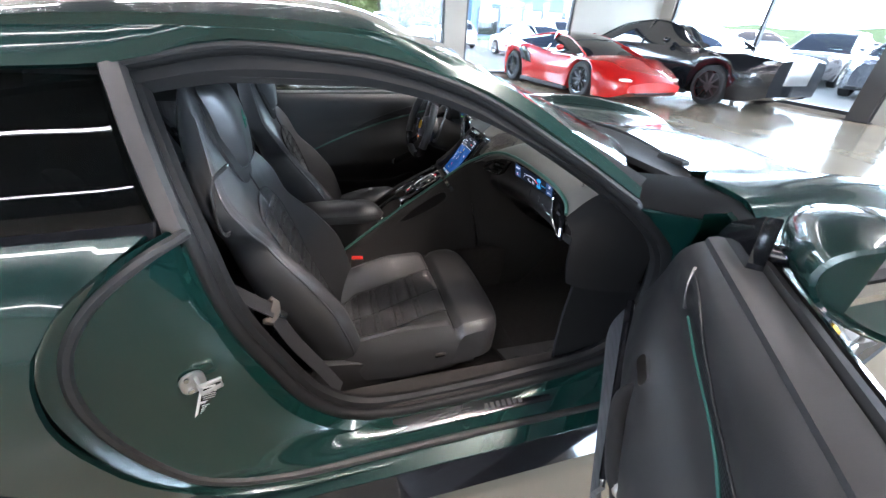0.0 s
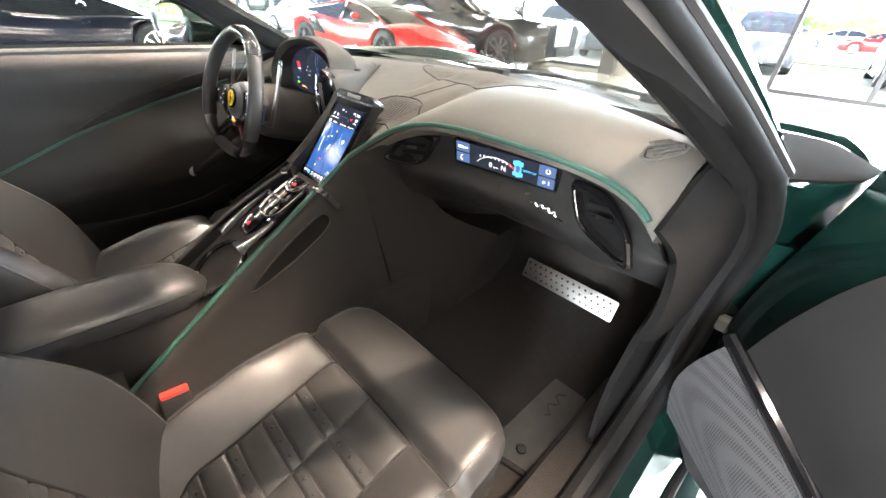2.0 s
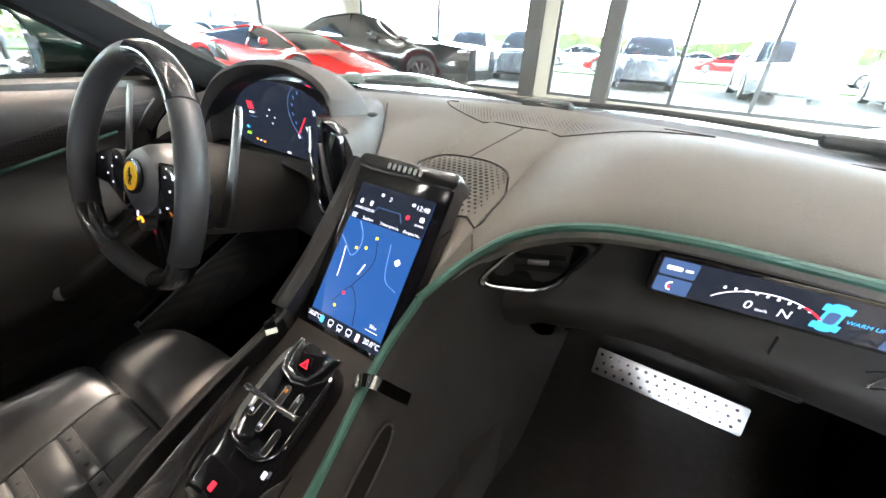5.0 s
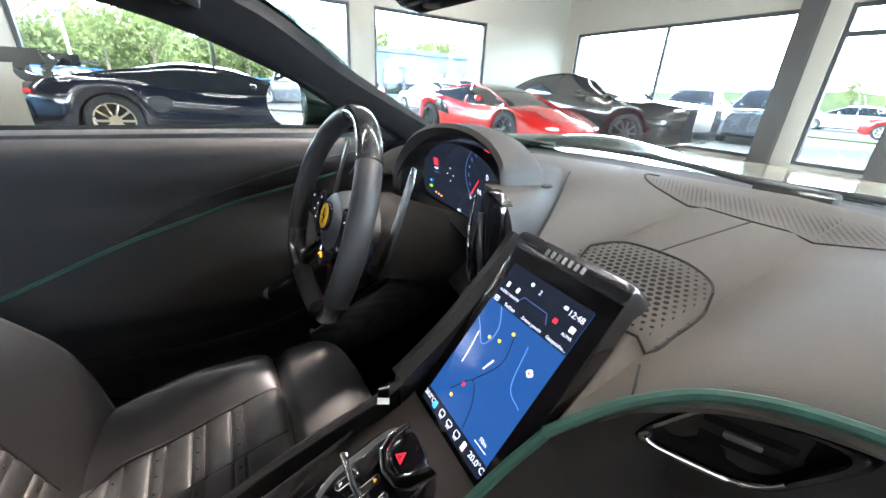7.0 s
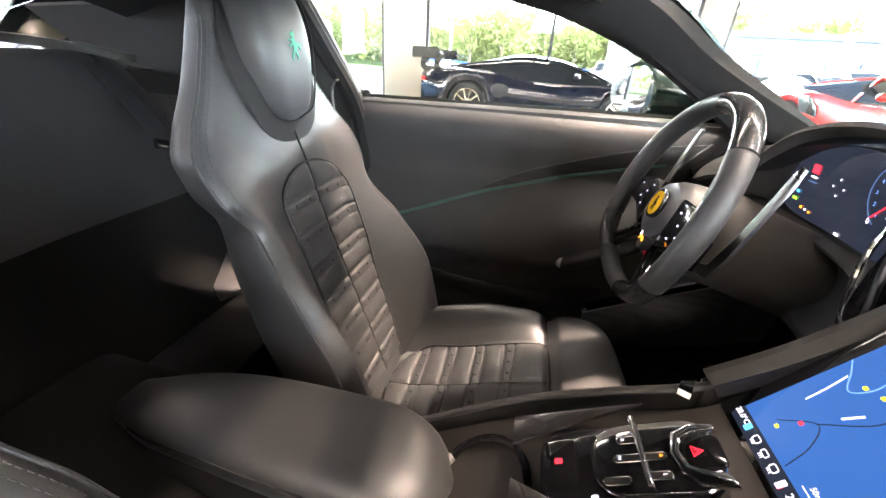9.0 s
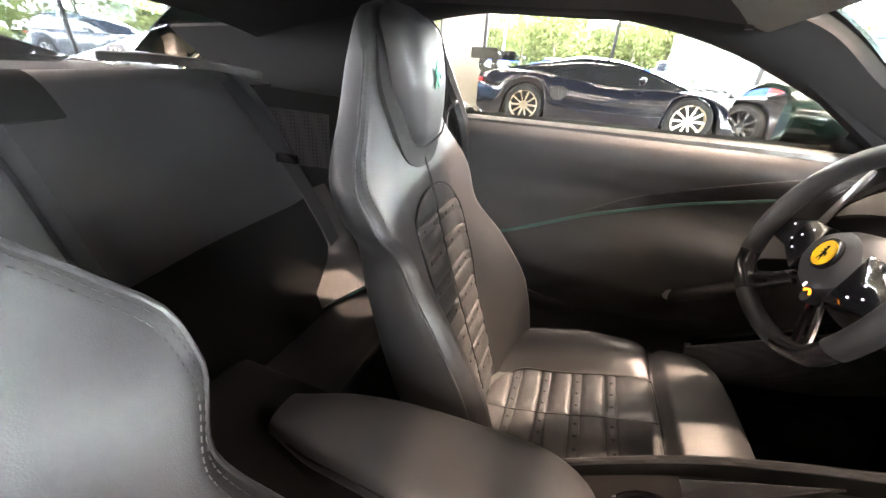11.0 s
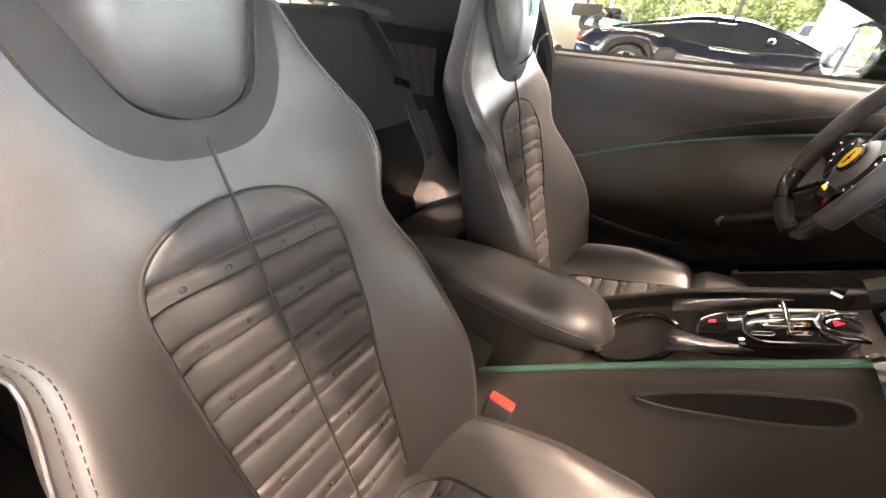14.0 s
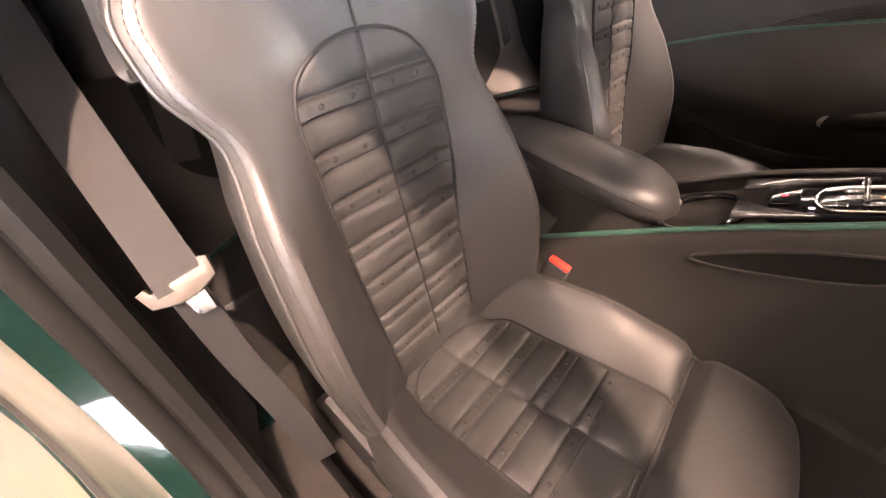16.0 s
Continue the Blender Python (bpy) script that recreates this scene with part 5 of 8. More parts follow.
# ---- rear seats ----
rear = thing("bench_seat", (0, -0.7, 0.3), "black leather rear bench with two moulded places", "car seat")
rows = []
for k in range(81):
    x = lerp(-0.66, 0.66, k / 80)
    c = 0.030 * math.exp(-((abs(x) - 0.0) / 0.16) ** 2) - 0.026 * math.exp(-(x / 0.010) ** 2) - 2.2 * max(0.0, abs(x) - 0.47) ** 2
    drop = 0.9 * max(0.0, abs(x) - 0.50) ** 1.6
    rows.append(spline([(x, -0.53, 0.36), (x, -0.60 + c * 0.3, 0.50), (x, -0.655 + c * 0.8, 0.615), (x, -0.668 + c, 0.645), (x, -0.690 + c, 0.70), (x, -0.745 + c, 0.83), (x, -0.795 + c, 0.915 - drop), (x, -0.835 + c * 0.8, 0.955 - drop), (x, -0.885 + c * 0.5, 0.962 - drop), (x, -0.93, 0.930 - drop)], 4))
part("backrest", skin([r[10:] for r in rows]), LEATHER, rear)
# near-black suede stands in for the shade low on the backrest
part("lower_back_shade", skin([r[:11] for r in rows]), ALCANTARA, rear, "lower back with its shade put in as suede black")
part("head_pad", thick(skin([[q + Vector((0, 0.006, 0.004)) for q in r[23:31]] for r in rows if abs(r[0].x) < 0.115]), 0.008), ALCANTARA, rear, "black suede pad along the top")
rows = []
for k in range(49):
    x = lerp(-0.68, 0.68, k / 48)
    c = 0.05 * abs(math.sin(x / 0.68 * math.pi)) ** 0.7
    rows.append(spline([(x, -0.60, 0.42 - c), (x, -0.50, 0.395 - c), (x, -0.40, 0.395 - c * 0.8), (x, -0.33, 0.40 - c * 0.4), (x, -0.30, 0.37), (x, -0.30, 0.14)], 4))
part("cushion", skin(rows), LEATHER, rear)

for s in (1, -1):
    part("green_piping", tube(spline([(s * 0.41, -0.556, 0.372), (s * 0.50, -0.50, 0.378), (s * 0.62, -0.445, 0.386)], 5), 0.005, n=6), GREEN_PIPE, rear, "green leather piping")
    side_rows = [[Vector((s * (lerp(0.60, 0.685, i / 8) - 0.012 * math.sin(math.pi * j / 10)), lerp(-0.86, -0.50, i / 8), lerp(0.40, 0.925 - 0.02 * (i / 8), j / 10))) for j in range(11)] for i in range(9)]
    part("side_pad", thick(skin(side_rows), 0.012), ALCANTARA, rear)
    part("rear_speaker", thick(skin([[q + Vector((-s * 0.009, 0.003, 0)) for q in r[6:10]] for r in side_rows[1:6]]), 0.004), REAR_MESH, rear, "dark perforated rear speaker cover")
    wing_net = net([[Vector((s * x, y, z)) for x, y, z in r] for r in (((0.470, -0.715, 0.62), (0.452, -0.665, 0.52), (0.445, -0.630, 0.455), (0.425, -0.565, 0.405), (0.405, -0.53, 0.378)), ((0.54, -0.70, 0.64), (0.535, -0.645, 0.53), (0.53, -0.60, 0.468), (0.51, -0.53, 0.418), (0.50, -0.495, 0.385)), ((0.64, -0.66, 0.66), (0.64, -0.60, 0.54), (0.64, -0.56, 0.478), (0.63, -0.48, 0.425), (0.62, -0.445, 0.392)))], 5, 5)
    part("cushion_wing", thick(skin(wing_net), 0.012), TRIM_LEATHER, rear, "brown-black leather outer cushion")

# ---- seats ----
def seat_mid(z):
    """Depth of the backrest's middle at the height z."""
    return curve1(z, (0.24, -0.035), (0.36, -0.072), (0.55, -0.137), (0.70, -0.187), (0.80, -0.215), (0.87, -0.238), (0.95, -0.25), (1.03, -0.262), (1.10, -0.285))


def seat_half(z):
    return curve1(z, (0.24, 0.19), (0.34, 0.228), (0.50, 0.244), (0.64, 0.228), (0.725, 0.206), (0.79, 0.236), (0.825, 0.238), (0.875, 0.208), (0.93, 0.166), (1.01, 0.124), (1.065, 0.106), (1.095, 0.075), (1.105, 0.03))


def seat_bolster(z):
    return curve1(z, (0.24, 0.05), (0.36, 0.10), (0.50, 0.112), (0.62, 0.08), (0.72, 0.03), (0.80, 0.012), (0.88, -0.012), (0.98, -0.022), (1.10, -0.02))


def back_point(u, z, lift=0.0):
    """A point of the backrest's front; u runs from -1 to 1 across it."""
    a = abs(u)
    g = curve1(a, (0.46, 0.0), (0.88, 1.0)) * (1 - 0.22 * max(0, (a - 0.88) / 0.12) ** 2)
    y = seat_mid(z) + seat_bolster(z) * g + lift
    if a > 0.9:
        y -= 0.014 * ((a - 0.9) / 0.1) ** 2
    return Vector((u * seat_half(z), y, z))


def cushion_mid(y):
    return curve1(y, (-0.10, 0.262), (-0.03, 0.264), (0.10, 0.293), (0.22, 0.335), (0.31, 0.360), (0.332, 0.362), (0.342, 0.364), (0.362, 0.386), (0.43, 0.393), (0.485, 0.380), (0.512, 0.35), (0.525, 0.305))


def cushion_half(y):
    return curve1(y, (-0.10, 0.20), (0.05, 0.240), (0.25, 0.256), (0.38, 0.258), (0.45, 0.254), (0.49, 0.238), (0.512, 0.210), (0.526, 0.16))


def cushion_point(u, y, lift=0.0):
    """A point of the cushion's top: rolled sides, a sunk middle and a front block behind a deep seam."""
    a = abs(u)
    g = curve1(a, (0.50, 0.0), (0.82, 1.0)) * (1 - 0.9 * max(0, (a - 0.88) / 0.12) ** 2)
    h = curve1(y, (-0.1, 0.085), (0.05, 0.090), (0.14, 0.082), (0.24, 0.052), (0.31, 0.028), (0.338, 0.006), (0.36, 0.0))
    dip = 0.03 * max(0, (a - 0.86) / 0.14) ** 2
    sag = 0.010 * max(0.0, 1 - a / 0.5) * curve1(y, (0.30, 1), (0.34, 0))
    groove = 0.013 * math.exp(-((y - 0.340 + 0.012 * a * a) / 0.0065) ** 2) * curve1(a, (0.86, 1), (0.97, 0))
    return Vector((u * cushion_half(y), y - 0.018 * a ** 4 * curve1(y, (0.36, 0), (0.48, 1)), cushion_mid(y) + h * g - dip - sag - groove + lift))


def pad(fn, x_half, v0, v1, side, half_at, height, gap=0.003):
    """One stitched leather field of a seat, left or right of the middle seam, with rounded edges."""
    rows = []
    span = v1 - v0
    soft = min(0.0035, span * 0.2)
    if span > 0.03:
        vs = [lerp(v0, v1, q) for q in (0.0, 0.02, 0.07, 0.16, 0.3, 0.5, 0.7, 0.84, 0.93, 0.98, 1.0)]
        rise = [-0.7, -0.1, 0.35, 0.66, 0.9, 1.0, 0.9, 0.66, 0.35, -0.1, -0.7]
    else:
        vs = [v0, v0 + soft * 0.3, v0 + soft, lerp(v0, v1, 0.36), lerp(v0, v1, 0.5), lerp(v0, v1, 0.64), v1 - soft, v1 - soft * 0.3, v1]
        rise = [-0.5, 0.5, 0.95, 1.0, 1.0, 1.0, 0.95, 0.5, -0.5]
    for v, a in zip(vs, rise):
        w = max(0.008, x_half(v))
        us = [0.0, 0.002, 0.007] + [lerp(0.007, w - 0.006, q / 9) for q in range(1, 9)] + [w - 0.006, w - 0.0015, w]
        lift = [-0.5, 0.55, 0.92] + [1.0] * 8 + [0.92, 0.55, -0.5]
        rows.append([fn(side * max(0.0, x) / half_at(v), v, height * min(a, b)) for x, b in zip(us, lift)])
    return skin(rows)


def build_seat(cx, label):
    seat = thing("front_seat", (0, 0.12, 0.13), label, "car seat", "front seats")
    rows = []
    zs = [0.24 + 0.865 * k / 70 for k in range(71)]
    for z in zs:
        front = [back_point(lerp(-1, 1, k / 48), z) for k in range(49)]
        th = curve1(z, (0.24, 0.13), (0.5, 0.12), (0.8, 0.10), (1.0, 0.085), (1.105, 0.03))
        hw = seat_half(z)
        back = []
        for k in range(1, 20):
            c, q = math.cos(math.pi * k / 20), math.sin(math.pi * k / 20)
            back.append(Vector((hw * math.copysign(abs(c) ** 0.34, c), lerp(front[-1].y, seat_mid(z) - th, q ** 0.9), z)))
        rows.append(front + back)
    shell = part("backrest", skin(rows, closed_v=True, caps=True), LEATHER, seat)
    # cushion
    rows = []
    for k in range(151):
        y = lerp(-0.10, 0.526, k / 150)
        top = [cushion_point(lerp(-1, 1, j / 40), y) for j in range(41)]
        low = [Vector((cushion_half(y) * lerp(0.97, -0.97, j / 6), y - 0.02, lerp(0.20, 0.24, max(0, (y - 0.2) / 0.3)))) for j in range(7)]
        rows.append(top + low)
    base = part("cushion", skin(rows, closed_v=True, caps=True), LEATHER, seat)
    # stitched fields
    arch = lambda z: 0.118 * math.sqrt(max(0.0, 1 - max(0.0, (z - 0.70) / 0.098) ** 2.6)) * curve1(z, (0.30, 0.86), (0.6, 1.0))
    levels = [0.292, 0.352, 0.418, 0.484, 0.550, 0.616, 0.680, 0.742, 0.797]
    for side in (-1, 1):
        for a, b in zip(levels, levels[1:]):
            part("pad", pad(back_point, arch, a, b - (0.021 if b < 0.79 else 0), side, seat_half, 0.0078), LEATHER_P, shell)
            if b < 0.79:
                part("rib", pad(back_point, arch, b - 0.021, b, side, seat_half, 0.0066), LEATHER, shell)
                for q in (0.3, 0.72):
                    c = back_point(side * q * arch(b) / seat_half(b - 0.0105), b - 0.0105, 0.0066)
                    part("stud", ball(0.0042, Matrix.Translation(c) @ Matrix.Diagonal((1, 0.5, 1, 1)), 8), MATT, shell)
    path = [back_point(x / seat_half(z), z, 0.004) for x, z in [(-arch(0.30 + 0.4975 * math.sin(math.pi / 2 * k / 60)), 0.30 + 0.4975 * math.sin(math.pi / 2 * k / 60)) for k in range(61)] + [(arch(0.30 + 0.4975 * math.cos(math.pi / 2 * k / 60)), 0.30 + 0.4975 * math.cos(math.pi / 2 * k / 60)) for k in range(61)]]
    part("piping", tube(path, 0.0026, n=6, up=(0, 1, 0)), SEAM, shell)
    part("middle_seam", tube([back_point(0, z, 0.0045) for z in [0.30 + 0.56 * k / 30 for k in range(31)]], 0.0022, n=6, up=(0, 1, 0)), SEAM, shell)
    field = lambda y: 0.128 * math.sqrt(max(0.0, 1 - max(0.0, (0.055 - y) / 0.10) ** 2.4))
    marks = [-0.04, 0.035, 0.108, 0.181, 0.254, 0.330]
    for side in (-1, 1):
        for a, b in zip(marks, marks[1:]):
            part("pad", pad(cushion_point, field, a, b - (0.022 if b < 0.3 else 0), side, cushion_half, 0.0082), LEATHER_P, base)
            if b < 0.3:
                part("rib", pad(cushion_point, field, b - 0.022, b, side, cushion_half, 0.0068), LEATHER, base)
                for q in (0.22, 0.5, 0.78):
                    c = cushion_point(side * q * field(b) / cushion_half(b), b - 0.011, 0.0068)
                    part("stud", ball(0.004, Matrix.Translation(c) @ Matrix.Diagonal((1, 1, 0.5, 1)), 8), MATT, base)
    path = [cushion_point(x / cushion_half(y), y, 0.004) for x, y in [(-field(0.331 - 0.375 * k / 30), 0.331 - 0.375 * k / 30) for k in range(31)] + [(field(-0.044 + 0.375 * k / 30), -0.044 + 0.375 * k / 30) for k in range(31)]]
    part("piping", tube(path, 0.003, n=6), SEAM, base)
    part("front_seam", tube([cushion_point(lerp(-0.90, 0.90, k / 30), 0.340 - 0.012 * lerp(-0.9, 0.9, k / 30) ** 2, 0.0) for k in range(31)], 0.0034, n=6), SEAM, base)
    part("middle_seam", tube([cushion_point(0, lerp(-0.05, 0.331, k / 20), 0.004) for k in range(21)], 0.002, n=6), SEAM, base)
    # head pad with its collar
    rows, collar = [], []
    for k in range(33):
        z = lerp(0.872, 1.102, k / 32)
        w = curve1(z, (0.872, 0.012), (0.885, 0.045), (0.92, 0.066), (1.0, 0.085), (1.07, 0.088), (1.102, 0.05))
        lift = curve1(z, (0.872, 0.012), (0.90, 0.034), (1.0, 0.046), (1.07, 0.043), (1.102, 0.012))
        rows.append([Vector((w * lerp(-1, 1, j / 20), seat_mid(z) + lift * (1 - abs(lerp(-1, 1, j / 20)) ** 7) - 0.004, z)) for j in range(21)])
    head = part("headrest", skin(rows), LEATHER, seat)
    v = [(-0.086, 1.052), (-0.095, 0.99), (-0.084, 0.915), (-0.055, 0.868), (0, 0.854), (0.055, 0.868), (0.084, 0.915), (0.095, 0.99), (0.086, 1.052)]
    part("collar", sweep([back_point(x / seat_half(z), z, 0.002) for x, z, _ in spline([(a, b, 0) for a, b in v], 5)], [(-0.021, -0.004), (0.021, -0.004), (0.019, 0.004), (-0.019, 0.004)], up=(0, 1, 0), scale=lambda u: min(1.0, 0.25 + 5 * min(u, 1 - u))), COLLAR, head, "matt suede collar round the head pad")
    part("emblem", slab([(-x * 0.80, -y * 0.64) for x, y in EMBLEM], basis((0, seat_mid(1.0) + 0.0462, 1.0), (1, 0, 0), (0, -0.02, 1)) @ pose(0, 0, 0, 180, 0, 0) @ Matrix.Translation((0, 0, -0.0012)), 0.0012), GREEN_THREAD, head, "green embroidered emblem")
    part("pad_seam", tube([Vector((-curve1(z, (0.872, 0.012), (0.885, 0.040), (0.92, 0.058), (1.0, 0.074), (1.07, 0.078), (1.10, 0.045)), seat_mid(z) + curve1(z, (0.872, 0.010), (0.90, 0.030), (1.0, 0.036), (1.07, 0.033), (1.10, 0.012)), z)) for z in [lerp(0.876, 1.098, k / 24) for k in range(25)]], 0.0016, n=5, up=(0, 1, 0)), SEAM, head)
    for s in (-1, 1):
        part("edge_piping", tube([back_point(s * 0.992, z, 0.0005) for z in [lerp(0.30, 1.03, k / 60) for k in range(61)]], 0.0030, n=8, up=(0, 1, 0)), LEATHER, shell)
        part("edge_piping", tube([cushion_point(s * 0.9, lerp(-0.05, 0.46, k / 30), 0.001) for k in range(31)], 0.0016, n=6), LEATHER, base)
        stitches = bmesh.new()
        for row in (0.955, 0.915):
            for k in range(110):
                z = lerp(0.32, 1.02, k / 109)
                a, b = back_point(s * row, z, 0.0006), back_point(s * row, z + 0.0036, 0.0006)
                side_, up_ = Vector((0.0007, 0, 0)), Vector((0, 0.0009, 0))
                vs = [stitches.verts.new(q) for q in (a - side_, a + side_, b + side_, b - side_, a + up_, b + up_)]
                for f in ((0, 1, 4), (2, 3, 5), (1, 2, 5, 4), (3, 0, 4, 5)):
                    stitches.faces.new([vs[i] for i in f])
        part("stitching", stitches, THREAD, shell, "twin rows of grey stitches", smooth=False)
    # plastic side skirts and rails
    for s in (-1, 1):
        prof = [(-0.16, 0.20), (-0.10, 0.30), (0.10, 0.27), (0.40, 0.325), (0.47, 0.30), (0.47, 0.23), (0.30, 0.175), (-0.12, 0.15)]
        part("side_skirt", slab([(y, z) for y, z in prof], Matrix.Translation((s * 0.215 + (0.018 if s > 0 else -0.018), 0, 0)) @ basis((0, 0, 0), (0, 1, 0), (0, 0, 1)) @ Matrix.Translation((0, 0, 0 if s < 0 else -0.036)), 0.036, 0.006), MATT, seat)
        part("rail", box(s * 0.16 - 0.02, s * 0.16 + 0.02, -0.20, 0.44, 0.131, 0.20, 0.004, 1), DARK_METAL, seat)
    seat.matrix_basis = Matrix.Translation((cx, 0.12, 0.13))
    return seat


EMBLEM = [(-0.010, -0.036), (-0.004, -0.036), (-0.006, -0.030), (-0.003, -0.022), (0.001, -0.016), (0.006, -0.024), (0.010, -0.034), (0.016, -0.034), (0.013, -0.029), (0.011, -0.020), (0.008, -0.011), (0.011, -0.004), (0.016, 0.000), (0.018, -0.008), (0.021, -0.012), (0.022, -0.002), (0.018, 0.007), (0.011, 0.006), (0.008, 0.004), (0.003, 0.012), (0.001, 0.020), (0.002, 0.028), (-0.002, 0.036), (-0.005, 0.032), (-0.012, 0.029), (-0.015, 0.024), (-0.010, 0.023), (-0.007, 0.020), (-0.007, 0.013), (-0.014, 0.017), (-0.019, 0.012), (-0.016, 0.009), (-0.013, 0.012), (-0.007, 0.006), (-0.014, 0.003), (-0.020, -0.004), (-0.016, -0.006), (-0.012, -0.001), (-0.005, -0.002), (-0.005, -0.012), (-0.010, -0.022), (-0.012, -0.030)]


right_seat = build_seat(0.38, "black leather bucket seat with quilted middle and green badge")
copy_thing(right_seat, Matrix.Translation((-0.38, 0.12, 0.13)))

# ---- dashboard ----
dash = thing("dashboard", (0, 0.8, 0.5), "wrapped dashboard with grey leather top, black face and green piping", "dashboard")


def edge_near(x):
    """The piped edge of the passenger's half: depth and height."""
    y = curve1(x, (0.06, 0.470), (0.08, 0.508), (0.111, 0.561), (0.15, 0.593), (0.20, 0.613), (0.25, 0.624), (0.33, 0.634), (0.5, 0.642), (0.64, 0.625), (0.72, 0.585))
    z = curve1(x, (0.06, 0.710), (0.08, 0.742), (0.111, 0.780), (0.15, 0.808), (0.20, 0.825), (0.25, 0.832), (0.33, 0.835), (0.5, 0.831), (0.60, 0.826), (0.66, 0.811), (0.70, 0.788), (0.72, 0.765))
    return y, z


def edge_far(x):
    a = abs(x)
    return curve1(a, (0, 1.075), (0.3, 1.012), (0.62, 0.83), (0.74, 0.74)), 0.878 - 0.01 * a


def dash_edges(x):
    a = abs(x)
    yn, zn = edge_near(max(a, 0.05))
    if a < 0.075:
        yn, zn = max(yn, curve1(a, (0, 0.63), (0.075, 0.60))), max(zn, curve1(a, (0.0, 0.80), (0.075, 0.79)))
    yf, zf = edge_far(x)
    yn = lerp(yn, max(yn, 0.705), curve1(x, (-0.61, 0), (-0.55, 1), (-0.20, 1), (-0.165, 0)))
    return yn, zn, yf, zf


def dash_point(x, t):
    """A point of the dashboard's top: t runs from the near edge to the windscreen."""
    yn, zn, yf, zf = dash_edges(x)
    a = abs(x)
    hump = curve1(a, (0.0, 0.0), (0.1, 0.004), (0.22, 0.022), (0.4, 0.03), (0.6, 0.028), (0.72, 0.02))
    roll = 0.012 * (1 - min(1, t / 0.08)) ** 2
    return Vector((x, lerp(yn, yf, t), lerp(zn, zf, t ** 0.8) + hump * math.sin(math.pi * t ** 0.8) - roll))


def dash_at(x, y, lift=0.0):
    yn, zn, yf, zf = dash_edges(x)
    p = dash_point(x, min(1, max(0, (y - yn) / (yf - yn))))
    return Vector((x, y, p.z + lift))


part("top", thick(skin([[dash_point(lerp(0.70, -0.70, k / 72), (j / 24) ** 1.25) for j in range(25)] for k in range(73)]), 0.02), GREY_LEATHER, dash, "grey leather dashboard top")
rows = []
for k in range(45):
    x = lerp(0.735, 0.135, k / 44)
    yn, zn = edge_near(x)
    near = curve1(x, (0.06, 1.0), (0.2, 0.0))
    yl, zl = max(yn, curve1(x, (0.5, 0.0), (0.6, 0.632), (0.75, 0.632))), max(zn, curve1(x, (0.5, 0.0), (0.6, 0.826), (0.75, 0.836)))
    rows.append(spline([(x, yn + 0.004, zn - 0.004), (x, yn + 0.035, zn - 0.02), (x, lerp(yn, yl, 0.5) + 0.032, lerp(zn, zl, 0.5) - 0.068), (x, yl + 0.004 + 0.05 * near, zl - 0.108), (x, yl + 0.03 + 0.06 * near, zl - 0.15), (x, yl + 0.10 + 0.05 * near, zl - 0.20), (x, yl + 0.24, zl - 0.27), (x, yl + 0.44, zl - 0.34)], 5))
face = part("face", skin(rows), FACE_LEATHER, dash, "black leather dashboard face")
dip = lambda x: curve1(x, (0.20, 1), (0.55, 1), (0.61, 0))
part("face", skin([[Vector((-q.x, q.y, q.z - 0.046 * dip(q.x))) for q in r] for r in rows[:40]]), DOOR_LEATHER, dash)
part("centre_panel", thick(skin([[Vector((x, y, z)) for y, z in ((0.635, 0.80), (0.60, 0.77), (0.57, 0.72), (0.60, 0.62), (0.62, 0.45))] for x in (-0.058, -0.03, 0.0, 0.03, 0.058)]), 0.01), MATT, dash)
KNEE = net([[Vector(p) for p in r] for r in (((0.080, 0.504, 0.737), (0.090, 0.512, 0.712), (0.093, 0.535, 0.65), (0.097, 0.60, 0.38), (0.116, 0.62, 0.14)), ((0.106, 0.553, 0.770), (0.112, 0.580, 0.742), (0.114, 0.605, 0.68), (0.126, 0.70, 0.45), (0.142, 0.80, 0.14)), ((0.14, 0.588, 0.798), (0.14, 0.622, 0.782), (0.142, 0.625, 0.735), (0.152, 0.75, 0.56), (0.165, 1.0, 0.40)))], 6, 5)
part("knee_panel", skin(KNEE), CONSOLE_SUEDE, dash, "black suede knee panel")
part("knee_panel", moved(skin(KNEE), Matrix.Diagonal((-1, 1, 1, 1))), CONSOLE_SUEDE, dash)
for s in (1, -1):
    end = [[Vector((s * x, y, z)) for x, y, z in r] for r in (((0.705, 0.585, 0.80), (0.735, 0.60, 0.76), (0.745, 0.60, 0.68), (0.735, 0.62, 0.60)), ((0.715, 0.66, 0.865), (0.75, 0.66, 0.80), (0.755, 0.66, 0.70), (0.745, 0.67, 0.58)), ((0.73, 0.75, 0.885), (0.765, 0.75, 0.80), (0.765, 0.75, 0.70), (0.75, 0.75, 0.56)), ((0.74, 0.88, 0.88), (0.77, 0.86, 0.78), (0.77, 0.86, 0.68), (0.755, 0.86, 0.54)))]
    part("end_cap", thick(skin(net(end, 4, 4)), 0.012), FELT, dash, "black dashboard end cap")
part("green_piping", tube([(x, edge_near(x)[0] - 0.003, edge_near(x)[1] + 0.001) for x in [lerp(0.684, 0.080, k / 70) for k in range(71)]], 0.0050, n=8), GREEN_PIPE, dash, "green leather piping")
# passenger display
PD = basis((0.394, 0.655, 0.788), (0.22, 0.03, -0.004), (-0.001, -0.008, 0.043))

